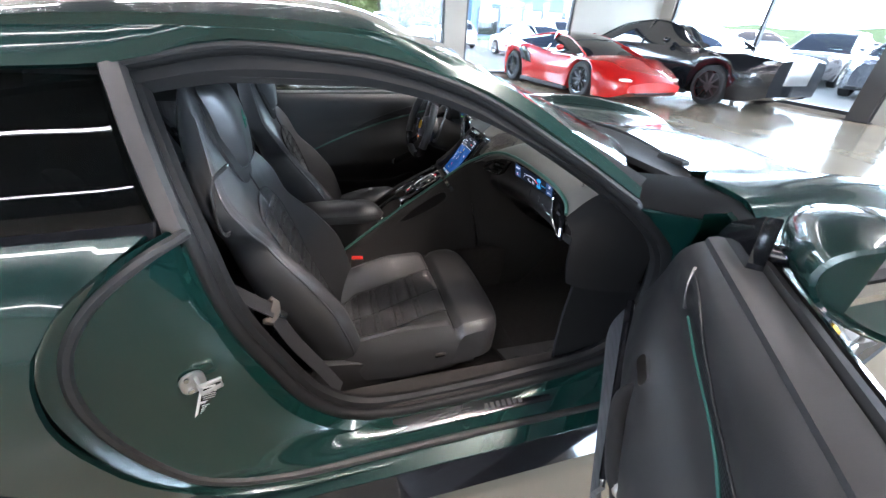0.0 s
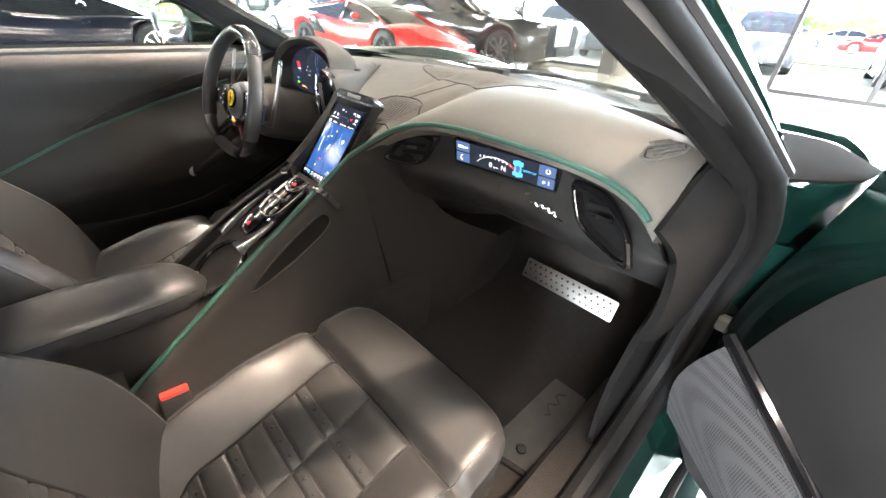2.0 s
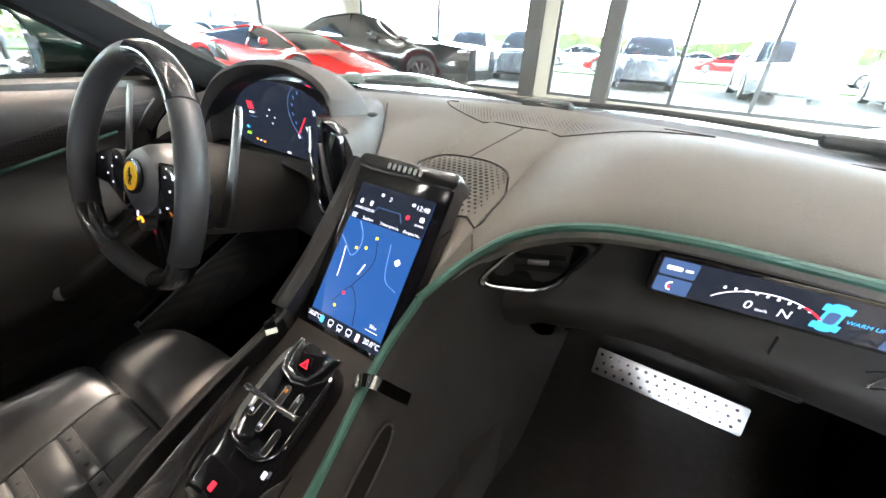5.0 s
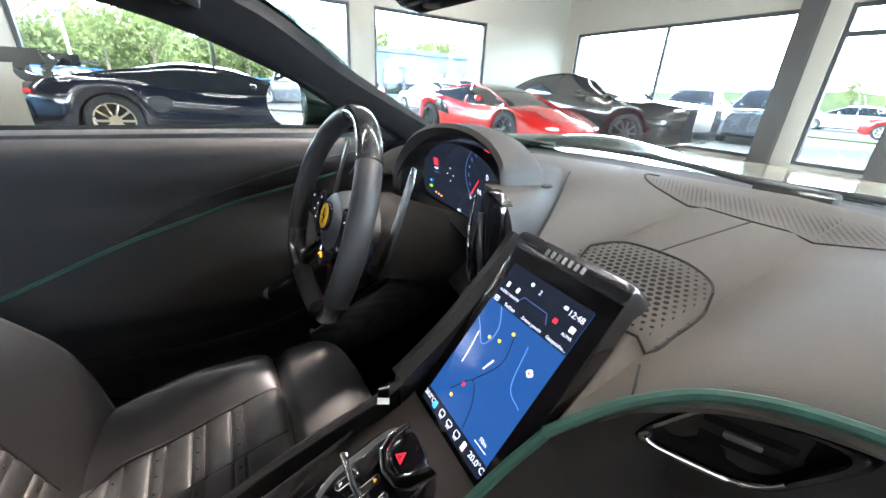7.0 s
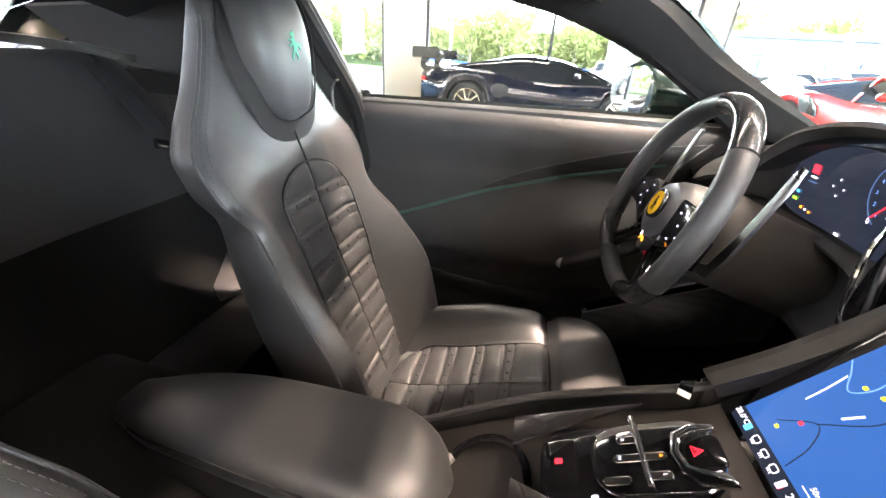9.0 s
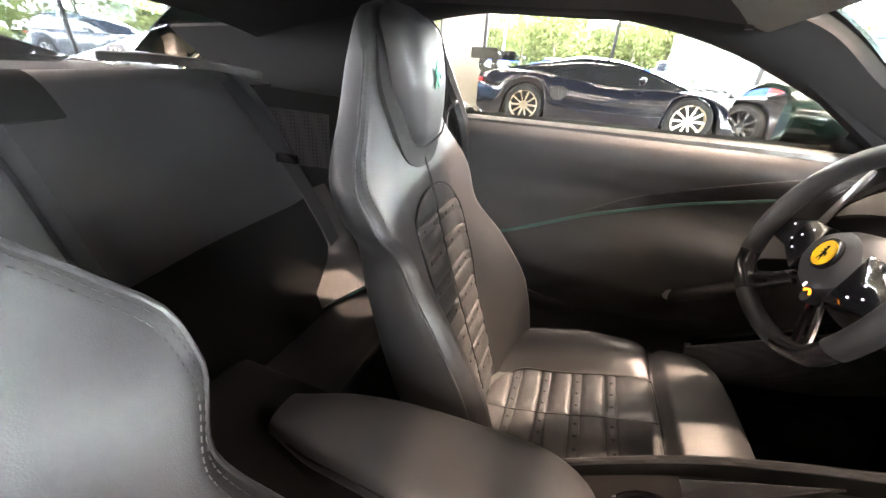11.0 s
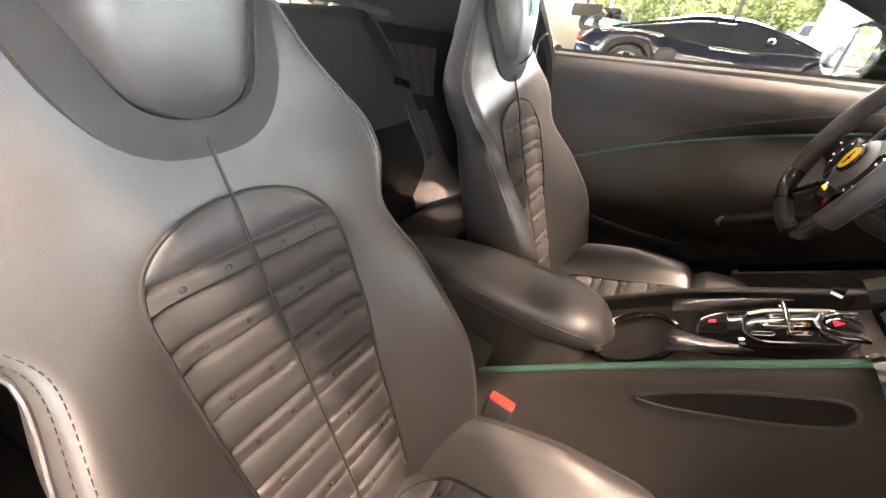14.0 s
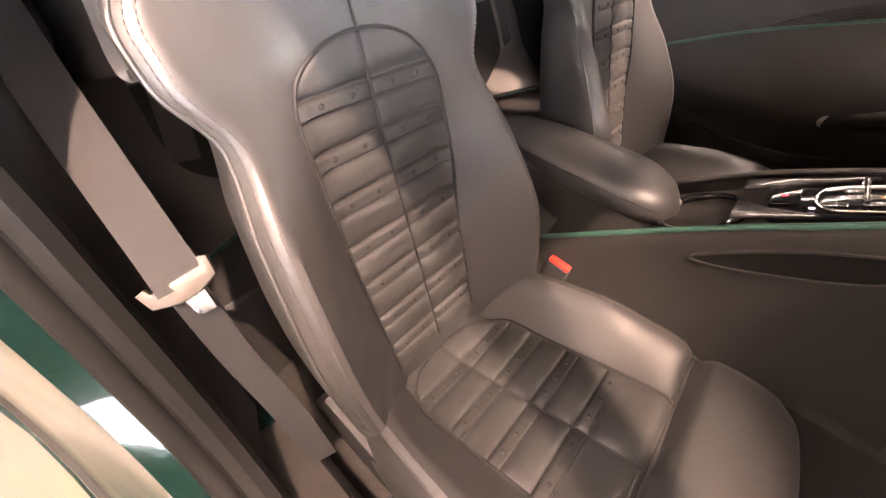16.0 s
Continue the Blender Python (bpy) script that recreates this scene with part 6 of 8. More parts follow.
# ---- centre console ----
console = thing("centre_console", (0, 0.2, 0.13), "black centre console bridge with green piped edge", "console")
STRIP = [(0.113, -0.06, 0.372), (0.112, -0.015, 0.40), (0.106, 0.12, 0.495), (0.10, 0.25, 0.585), (0.09, 0.34, 0.638), (0.076, 0.425, 0.685), (0.075, 0.465, 0.711), (0.080, 0.506, 0.741)]
rows = []
for q in spline(STRIP, 6):
    rows.append(spline([(q.x, q.y, q.z), (q.x + 0.012, q.y + 0.008, q.z - 0.02), (q.x + 0.016, q.y + 0.03, q.z - 0.09), (q.x + 0.03, q.y + 0.08, lerp(q.z, 0.14, 0.6)), (q.x + 0.05, q.y + 0.10, 0.14)], 4))
part("right_wall", skin(rows), CONSOLE_SUEDE, console, "brown-black suede console side")
part("rear_console", thick(skin(net([[Vector(p) for p in r] for r in (((0.165, 0.02, 0.14), (0.13, 0.0, 0.36), (0.10, 0.0, 0.42), (0, 0.0, 0.44), (-0.10, 0.0, 0.42), (-0.13, 0.0, 0.36), (-0.165, 0.02, 0.14)), ((0.165, -0.2, 0.14), (0.135, -0.2, 0.36), (0.10, -0.2, 0.46), (0, -0.2, 0.475), (-0.10, -0.2, 0.46), (-0.135, -0.2, 0.36), (-0.165, -0.2, 0.14)), ((0.165, -0.52, 0.14), (0.14, -0.5, 0.36), (0.105, -0.48, 0.47), (0, -0.48, 0.485), (-0.105, -0.48, 0.47), (-0.14, -0.5, 0.36), (-0.165, -0.52, 0.14)))], 5, 4)), 0.01), ALCANTARA, console)
part("left_wall", moved(skin(rows), Matrix.Diagonal((-1, 1, 1, 1))), CONSOLE_SUEDE, console)
part("green_piping", tube(spline(STRIP, 6), 0.005, n=8), GREEN_PIPE, console, "green leather piping")
part("green_piping", tube([Vector((-q.x, q.y, q.z)) for q in spline(STRIP, 6)], 0.005, n=8), LEATHER, console)
rows = [[Vector((lerp(-q.x, q.x, j / 8), q.y, q.z - 0.034)) for j in range(9)] for q in spline(STRIP, 4)]
part("bridge", thick(skin(rows), 0.03), TRIM_LEATHER, console)
rows = []
for k in range(33):
    y = lerp(-0.30, 0.185, k / 32)
    w = 0.076 * curve1(y, (-0.30, 0.45), (-0.2, 0.8), (0.0, 1.0), (0.08, 1.02)) * math.sqrt(max(0.0004, 1 - max(0.0, (y - 0.06) / 0.1255) ** 2.4))
    h = curve1(y, (-0.30, 0.022), (-0.1, 0.04), (0.08, 0.042), (0.15, 0.034), (0.185, 0.004))
    z = curve1(y, (-0.30, 0.510), (-0.1, 0.530), (0.1, 0.526), (0.185, 0.512))
    rows.append([Vector((-0.008 + w * math.copysign(abs(math.cos(a)) ** 0.75, math.cos(a)), y, z + h * math.copysign(abs(math.sin(a)) ** 0.8, math.sin(a)))) for a in [2 * math.pi * j / 28 for j in range(28)]])
part("armrest", skin(rows, closed_v=True, caps=True), LEATHER, console, "padded leather armrest")
lid = [(r_.x, r_.y) for r_ in [row[0] for row in rows]] + [(r_.x, r_.y) for r_ in [row[14] for row in rows][::-1]]
middle = Vector((-0.008, -0.05, 0))
bin_rows = [[Vector((lerp(middle.x, x, k), lerp(middle.y, y, k), z)) for x, y in lid] for k, z in ((1.02, 0.36), (1.0, 0.44), (0.985, 0.478), (0.95, 0.488), (0.93, 0.498), (0.90, 0.515))]
part("storage_bin", skin(bin_rows, closed_v=True), CONSOLE_SUEDE, console, "dark suede storage bin under the armrest")
part("armrest_seam", tube([r[1] + Vector((0.001, 0, 0.0)) for r in rows[3:-2]], 0.0014, n=5), SEAM, console)
# ---- doors ----
def card_x(y, z):
    """Inner surface of a closed right door."""
    x = curve1(z, (0.24, 0.725), (0.36, 0.732), (0.42, 0.722), (0.47, 0.69), (0.53, 0.660), (0.60, 0.666), (0.65, 0.688), (0.69, 0.722), (0.74, 0.738), (0.78, 0.728), (0.82, 0.722), (0.855, 0.732), (0.875, 0.75), (0.885, 0.772))
    flat = curve1(z, (0.24, 0.735), (0.6, 0.738), (0.83, 0.748), (0.885, 0.772))
    k = curve1(y, (-0.35, 0.35), (0.0, 0.9), (0.35, 1.0), (0.55, 0.75), (0.85, 0.15))
    return flat + (x - flat) * k


CARD = 0.012


def build_door(name, label):
    door = thing(name, (0.82, 0.937, 0.3), label, "car door", "car doors")
    rows = []
    for k in range(41):
        q = k / 40
        row = []
        for j in range(33):
            z = lerp(0.885, 0.25, j / 32)
            y0 = curve1(z, (0.25, -0.10), (0.33, -0.22), (0.5, -0.30), (0.7, -0.33), (0.885, -0.27))
            y1 = curve1(z, (0.25, 0.82), (0.33, 0.90), (0.56, 0.845), (0.72, 0.80), (0.885, 0.70))
            y = lerp(y0, y1, q)
            row.append(Vector((card_x(y, z), y, z)))
        rows.append(row)
    card = part("card", thick(skin(rows), CARD), DOOR_LEATHER, door, "black leather door card")
    top = [Vector((0.79, y, 0.884 + 0.004 * math.sin(y * 3))) for y in [lerp(-0.27, 0.70, k / 16) for k in range(17)]]
    part("window_ledge", sweep(top, [(-0.03, -0.012), (0.03, -0.014), (0.028, 0.004), (-0.012, 0.006), (-0.028, 0.0)]), LEATHER, door)
    part("waist_seal", sweep([q + Vector((0.042, 0, 0.002)) for q in top], [(-0.012, -0.02), (0.012, -0.02), (0.012, 0.004), (-0.006, 0.01)]), RUBBER, door)
    part("waist_strip", sweep([q + Vector((0.066, 0, -0.004)) for q in top], [(-0.012, -0.02), (0.014, -0.024), (0.012, 0.002), (-0.004, 0.010)]), CHROME, door, "bright metal waist strip")
    rows = []
    for k in range(33):
        q = k / 32
        row = []
        for z in [lerp(0.872, 0.20, j / 16) for j in range(17)]:
            y0 = curve1(z, (0.20, -0.12), (0.24, -0.22), (0.32, -0.36), (0.468, -0.45), (0.621, -0.484), (0.743, -0.467), (0.836, -0.41), (0.895, -0.336))
            y1 = curve1(z, (0.20, 0.88), (0.5, 0.97), (0.872, 0.90))
            row.append(Vector((curve1(z, (0.20, 0.885), (0.4, 0.905), (0.52, 0.93), (0.68, 0.932), (0.80, 0.905), (0.872, 0.855)), lerp(y0, y1, q), z)))
        rows.append(row)
    part("outer_skin", thick(skin(rows), -0.01), PAINT, door)
    rim = [(0.0, 0.20)]
    part("edge_frame", skin([[rows[0][j], Vector((0.76, max(rows[0][j].y + 0.06, -0.33), rows[0][j].z + 0.01)), Vector((card_x(-0.25, rows[0][j].z), curve1(rows[0][j].z, (0.25, -0.10), (0.33, -0.22), (0.5, -0.30), (0.7, -0.33), (0.885, -0.27)), max(0.25, rows[0][j].z)))] for j in range(17)]), PAINT, door)
    part("front_edge", skin([[rows[-1][j], Vector((0.80, rows[-1][j].y - 0.03, rows[-1][j].z)), Vector((0.742, curve1(rows[0][j].z, (0.25, 0.82), (0.33, 0.90), (0.56, 0.845), (0.72, 0.80), (0.885, 0.70)), max(0.25, rows[-1][j].z)))] for j in range(17)]), PAINT, door)
    part("bottom_edge", skin([[r[-1], Vector((0.80, r[-1].y, 0.235)), Vector((0.735, r[-1].y, 0.25))] for r in rows]), PAINT, door)
    line = spline([(0, -0.24, 0.545), (0, -0.13, 0.590), (0, 0.05, 0.660), (0, 0.195, 0.703), (0, 0.325, 0.741), (0, 0.47, 0.778), (0, 0.54, 0.795)], 8)
    part("green_line", tube([Vector((card_x(q.y, q.z) - 0.002, q.y, q.z)) for q in line], 0.0042, n=6), GREEN_PIPE, door, "thin green leather line")
    foot = spline([(0, 0.10, 0.684), (0, 0.20, 0.709), (0, 0.325, 0.746), (0, 0.47, 0.783), (0, 0.575, 0.800)], 5)
    crest = spline([(0, 0.10, 0.686), (0, 0.22, 0.742), (0, 0.38, 0.798), (0, 0.52, 0.834), (0, 0.625, 0.848)], 5)
    tweeter = part("tweeter_panel", skin([[Vector((card_x(q.y, q.z) - 0.003 - 0.002 * math.sin(math.pi * u), q.y, q.z)) for u, q in [(k / 6, a.lerp(b, k / 6)) for k in range(7)]] for a, b in zip(foot, crest)]), DARK_MESH, door, "finely ribbed tweeter field")
    part("field_edge", tube([Vector((card_x(q.y, q.z) - 0.002, q.y, q.z)) for q in crest], 0.0022, n=6), DOOR_LEATHER, tweeter)
    part("bright_edge", tube([Vector((card_x(y, z) - 0.004, y, z)) for y, z in ((0.572, 0.790), (0.585, 0.810), (0.602, 0.830), (0.628, 0.852))], 0.0035, n=8, ry=0.002), DARK_METAL, tweeter)
    # no hollow here: a thin dark plate stands for the pocket's shaded opening
    pocket = spline([(-0.14, 0.425, 0), (0.10, 0.392, 0), (0.34, 0.400, 0), (0.47, 0.445, 0), (0.42, 0.372, 0), (0.12, 0.345, 0), (-0.08, 0.37, 0)], 4, True)
    part("pocket_shade", slab([(-p.x, p.y) for p in pocket][::-1], basis((0.722, 0, 0), (0, -1, 0), (0, 0, 1)) @ Matrix.Translation((0, 0, 0.0)), 0.006, 0.002), BLACK_TRIM, door, "flat dark plate in place of the shaded door pocket")
    # loudspeaker mesh with its bright strip
    a, b, c, d = Vector((0.724, 0.866, 0.557)), Vector((0.684, 0.43, 0.372)), Vector((0.722, 0.893, 0.335)), Vector((0.705, 0.45, 0.25))
    rows = [[a.lerp(b, i / 12).lerp(c.lerp(d, i / 12), j / 8) + Vector((-0.016 * math.sin(math.pi * j / 8), 0.02 * math.sin(math.pi * j / 8) * (1 - i / 12), 0)) for j in range(9)] for i in range(13)]
    part("loudspeaker", thick(skin(rows), 0.012), MESH, door, "dark metal loudspeaker mesh")
    part("bright_strip", tube([a.lerp(b, i / 12) + Vector((-0.008, 0, 0.004)) for i in range(13)], 0.006, n=8), SATIN, door)
    part("speaker_frame", tube([a.lerp(b, i / 12) + Vector((-0.006, 0.006, 0.02)) for i in range(13)], 0.012, n=8), GLOSS, door)
    # pull handle and opener
    part("pull_handle", tube(spline([(0.715, 0.535, 0.60), (0.668, 0.50, 0.59), (0.655, 0.43, 0.565), (0.66, 0.36, 0.53), (0.69, 0.335, 0.515)], 6), 0.017, n=12), ALCANTARA, door)
    part("handle_cap", ball(0.02, Matrix.Translation((0.672, 0.345, 0.525)), 12), SATIN, door)
    part("opener", slab(rounded(0.07, 0.03, 0.012), basis((0.69, 0.535, 0.645), (0, 1, 0.2), (0.3, 0, 1)), 0.012, 0.004), CHROME, door, "polished door opener")
    part("sail_panel", slab([(0.58, 0.885), (0.74, 0.872), (0.70, 0.93), (0.60, 0.985)], basis((0.79, 0, 0), (0, 1, 0), (0, 0, 1)), 0.03, 0.006), GLOSS, door, "gloss black mirror base")
    # outside mirror
    mir = part("mirror_housing", skin([[Vector((0.945, 0.50, 0.945)) + Vector((0.115 * math.cos(t) * w, d - 0.03 * math.cos(t) * (d < 0.05), 0.078 * math.sin(t) * w)) for t in [2 * math.pi * i / 28 for i in range(28)]] for d, w in ((-0.02, 0.86), (-0.035, 0.92), (-0.03, 0.99), (0.0, 1.0), (0.08, 0.96), (0.16, 0.8), (0.22, 0.55), (0.25, 0.2))], closed_v=True, caps=True), PAINT, door, "dark green mirror housing")
    part("mirror_glass", moved(cyl(1, 0.006, Matrix(), 28), Matrix.Translation((0.945, 0.472, 0.945)) @ pose(0, 0, 0, 90, 0, -28) @ Matrix.Diagonal((0.098, 0.064, 1, 1))), MIRROR, mir)
    part("mirror_arm", tube(spline([(0.80, 0.66, 0.90), (0.86, 0.63, 0.905), (0.92, 0.60, 0.915)], 4), 0.02, n=10), GLOSS, door)
    return door


right_door = build_door("right_door", "wide open car door with leather card and green line")
left_door = copy_thing(right_door, Matrix.Translation((-0.82, 0.937, 0.3)))
left_door.name = "left_door"
left_door["label"] = "closed car door with black leather card and green line"
left_door.matrix_basis = Matrix.Translation((-0.82, 0.937, 0.3)) @ MIRRORED
right_door.matrix_basis = Matrix.Translation((0.86, 0.93, 0.3)) @ pose(0, 0, 0, 0, 0, 56) @ Matrix.Translation((-0.04, 0.007, 0))

# ---- dashboard details ----
def inside(x, y, poly):
    hit, j = False, len(poly) - 1
    for i in range(len(poly)):
        (a, b), (c, d) = poly[i], poly[j]
        if (b > y) != (d > y) and x < (c - a) * (y - b) / (d - b) + a:
            hit = not hit
        j = i
    return hit


def holes(poly, pitch, radius, n=6):
    """Dark round holes in a field of the dashboard's top."""
    bm = bmesh.new()
    xs, ys = [p[0] for p in poly], [p[1] for p in poly]
    row, y = 0, min(ys)
    while y < max(ys):
        x = min(xs) + (pitch / 2 if row % 2 else 0)
        while x < max(xs):
            if inside(x, y, poly):
                c, a, b = dash_at(x, y, 0.0012), dash_at(x + 0.003, y, 0.0012), dash_at(x, y + 0.003, 0.0012)
                u, v = (a - c).normalized(), (b - c).normalized()
                rim = min(math.hypot(x - p[0], y - p[1]) for p in poly)
                r = radius * (0.35 + 0.65 * min(1.0, rim / 0.035))
                bm.faces.new([bm.verts.new(c + u * r * math.cos(2 * math.pi * k / n) + v * r * math.sin(2 * math.pi * k / n)) for k in range(n)])
            x += pitch
        y += pitch * 0.866
        row += 1
    return bm


FINE_HOLE = material("fine dark hole", (0.02, 0.019, 0.018), 0.9)
HOLE = material("dark hole", (0.004, 0.004, 0.004), 0.9)
SPEAKER = [(-0.085, 0.66), (-0.078, 0.70), (-0.058, 0.746), (-0.02, 0.760), (0.025, 0.760), (0.064, 0.740), (0.08, 0.705), (0.082, 0.66), (0.078, 0.625), (0.02, 0.625), (-0.05, 0.64)]
loop = [(p.x, p.y) for p in spline([(x, y, 0) for x, y in SPEAKER], 4, True)]
part("speaker_grille", holes(loop, 0.0092, 0.0034, 8), HOLE, dash, "perforated loudspeaker field", smooth=False)
part("grille_edge", tube([dash_at(x, y, 0.0008) for x, y in loop], 0.0016, True, 6), SEAM, dash)
DEFROST = [(-0.18, 1.0), (-0.165, 0.945), (-0.08, 0.93), (0.05, 0.925), (0.16, 0.925), (0.27, 0.945), (0.30, 0.965), (0.20, 0.995), (0.05, 1.015)]
loop = [(p.x, p.y) for p in spline([(x, y, 0) for x, y in DEFROST], 4, True)]
part("demister_field", holes(loop, 0.0072, 0.0019, 5), FINE_HOLE, dash, "finely perforated demister field", smooth=False)
part("field_edge", tube([dash_at(x, y, 0.0006) for x, y in loop[:28]], 0.0012, n=6), SEAM, dash)
part("top_seam", tube([dash_at(lerp(-0.012, 0.01, k / 10), lerp(0.762, 0.93, k / 10), 0.0004) for k in range(11)], 0.0012, n=6), SEAM, dash)
part("side_seam", tube([dash_at(lerp(0.110, 0.086, k / 10), lerp(0.563, 0.606, k / 10), 0.0004) for k in range(11)], 0.0012, n=6), SEAM, dash)
# corner vent on the top
vent = [(0.628, 0.672), (0.6225, 0.690), (0.626, 0.712), (0.640, 0.733), (0.658, 0.743), (0.667, 0.737), (0.669, 0.718), (0.661, 0.697), (0.645, 0.676)]
v_loop = [dash_at(p.x, p.y, 0.001) for p in spline([(x, y, 0) for x, y in vent], 4, True)]
v_mid = sum(v_loop, Vector()) / len(v_loop)
end_vent = part("corner_vent", skin([v_loop, [q.lerp(v_mid, 0.5) for q in v_loop], [v_mid] * len(v_loop)], closed_v=True), HOLE, dash, smooth=False)
part("frame", tube(v_loop, 0.0022, True, 8), GREY_LEATHER, end_vent)
for k in range(5):
    off = (k - 2) * 0.0072
    reach = (0.5, 0.72, 0.85, 0.72, 0.5)[k]
    part("slat", tube([dash_at(0.6455 + off + 0.019 * u * reach, 0.7085 - off * 0.72 + 0.029 * u * reach, 0.0022) for u in (-1, -0.5, 0, 0.5, 1)], 0.0016, n=6, ry=0.0028), GREY_LEATHER, end_vent)


def soft_loop(corners, r=0.3, n=6):
    """A closed outline with rounded corners."""
    pts = [Vector(c) for c in corners]
    out = []
    for k, p in enumerate(pts):
        a, b = p.lerp(pts[k - 1], r), p.lerp(pts[(k + 1) % len(pts)], r)
        out += [a.lerp(p, u / n).lerp(p.lerp(b, u / n), u / n) for u in range(n + 1)]
    return out


def face_vent(name, corners, bright, label):
    """A gloss black outlet in the dashboard's face, with a bright strip inside its frame."""
    loop = soft_loop(corners)
    mid = sum(loop, Vector()) / len(loop)
    ease = lambda d, y: [q.lerp(mid, d) + Vector((0, y, 0)) for q in loop]
    base = part(name, skin([ease(0.0, 0.002), ease(0.02, -0.006), ease(0.09, -0.010), ease(0.17, -0.009), ease(0.20, -0.004)], closed_v=True), GLOSS, dash, label)
    part("well", skin([ease(0.20, -0.004), ease(0.26, 0.012), ease(0.6, 0.018), [mid + Vector((0, 0.018, 0))] * len(loop)], closed_v=True), FELT, base)
    rim = ease(0.175, -0.0095)
    part("bright_strip", tube([rim[k % len(rim)] for k in range(*bright)], 0.0019, n=8), CHROME, base)
    a, b = Vector(corners[0]).lerp(Vector(corners[1]), 0.5), Vector(corners[2]).lerp(Vector(corners[3]), 0.5)
    for k in (-0.7, 0.7):
        part("blade", tube([a.lerp(mid, 0.42).lerp(b.lerp(mid, 0.42), i / 5) + Vector((0, 0.004, 0.012 * k)) for i in range(6)], 0.0010, n=6, ry=0.004), FELT, base)
    part("tab", slab(rounded(0.024, 0.006, 0.002), basis(mid + Vector((0, -0.002, 0.004)), b - a, (0, 0, 1)), 0.003, 0.001), DARK_METAL, base)
    return base


face_vent("face_vent", [(0.100, 0.580, 0.730), (0.145, 0.624, 0.792), (0.238, 0.648, 0.810), (0.190, 0.632, 0.726)], (21, 32), "gloss black air outlet")
face_vent("face_vent", [(0.572, 0.640, 0.736), (0.533, 0.656, 0.806), (0.612, 0.640, 0.800), (0.668, 0.612, 0.765), (0.690, 0.605, 0.708)], (-5, 10), "tall gloss black air outlet")
# passenger display: lit picture
def on(base, x, y, w, h, mat, parent, name="patch", r=0.0, z=0.0):
    return part(name, slab(rounded(w, h, r or min(w, h) * 0.08, 3), base @ Matrix.Translation((x, y, z)), 0.0003), mat, parent, smooth=False)


def arc(base, cx, cy, rx, ry, a0, a1, r, mat, parent, z=0.0, n=16, name="line"):
    return part(name, tube([base @ Vector((cx + rx * math.cos(radians(lerp(a0, a1, k / n))), cy + ry * math.sin(radians(lerp(a0, a1, k / n))), z)) for k in range(n + 1)], r, n=5), mat, parent)


display = part("passenger_display", slab(rounded(0.228, 0.053, 0.004), PD @ Matrix.Translation((0, 0, -0.012)), 0.014, 0.001), GLOSS, dash, "long lit passenger display")
on(PD, 0, 0, 0.218, 0.044, SCREEN_DARK, display, "picture", 0.002, 0.0022)
L1 = 0.0028
for x, y in ((-0.092, 0.0115), (-0.092, -0.0115), (0.092, 0.0115), (0.092, -0.0115)):
    on(PD, x, y, 0.032, 0.020, SCREEN_SLATE, display, "key", 0.002, L1)
arc(PD, -0.012, -0.03, 0.052, 0.038, 150, 62, 0.0006, SCREEN_WHITE, display, L1)
arc(PD, -0.012, -0.03, 0.052, 0.038, 62, 40, 0.0011, SCREEN_RED, display, L1)
FLAT = Matrix.Translation((0, 0, 0.0032))
words("digit", "0", PD @ FLAT @ Matrix.Translation((-0.026, -0.010, 0)), 0.014, SCREEN_WHITE, display, 0.0001)
words("unit", "km/h", PD @ FLAT @ Matrix.Translation((-0.014, -0.013, 0)), 0.005, SCREEN_WHITE, display, 0.0001)
words("gear", "N", PD @ FLAT @ Matrix.Translation((0.003, -0.010, 0)), 0.014, SCREEN_WHITE, display, 0.0001)
words("word", "WARM UP", PD @ FLAT @ Matrix.Translation((0.058, -0.001, 0)), 0.006, SCREEN_CYAN, display, 0.0001)
on(PD, 0.034, -0.001, 0.014, 0.034, SCREEN_CYAN, display, "car_mark", 0.005, L1)
on(PD, 0.034, -0.001, 0.009, 0.014, SCREEN_SLATE, display, "car_mark", 0.003, L1 + 0.0004)
for sx in (-1, 1):
    for sy in (-1, 1):
        on(PD, 0.034 + sx * 0.0085, -0.001 + sy * 0.011, 0.004, 0.008, SCREEN_CYAN, display, "tyre_mark", 0.001, L1)
for k in range(9):
    on(PD, -0.05 + k * 0.0085, 0.0055 - 0.0002 * (k - 3) ** 2, 0.0022, 0.0032, SCREEN_WHITE, display, "mark", 0.0003, L1)
on(PD, -0.096, 0.0115, 0.014, 0.005, SCREEN_WHITE, display, "icon", 0.001, L1 + 0.0005)
on(PD, -0.083, 0.0115, 0.007, 0.003, SCREEN_WHITE, display, "icon", 0.001, L1 + 0.0005)
arc(PD, -0.093, -0.0115, 0.004, 0.005, 80, 280, 0.0009, SCREEN_WHITE, display, L1 + 0.0005)
on(PD, -0.0945, -0.0135, 0.003, 0.004, SCREEN_RED, display, "icon", 0.0008, L1 + 0.0006)
arc(PD, 0.094, 0.0115, 0.004, 0.004, 110, 430, 0.0008, SCREEN_WHITE, display, L1 + 0.0005)
words("digit", "2", PD @ FLAT @ Matrix.Translation((0.098, -0.0115, 0.0006)), 0.009, SCREEN_WHITE, display, 0.0001)
on(PD, 0.088, -0.0115, 0.005, 0.005, SCREEN_WHITE, display, "icon", 0.001, L1 + 0.0005)
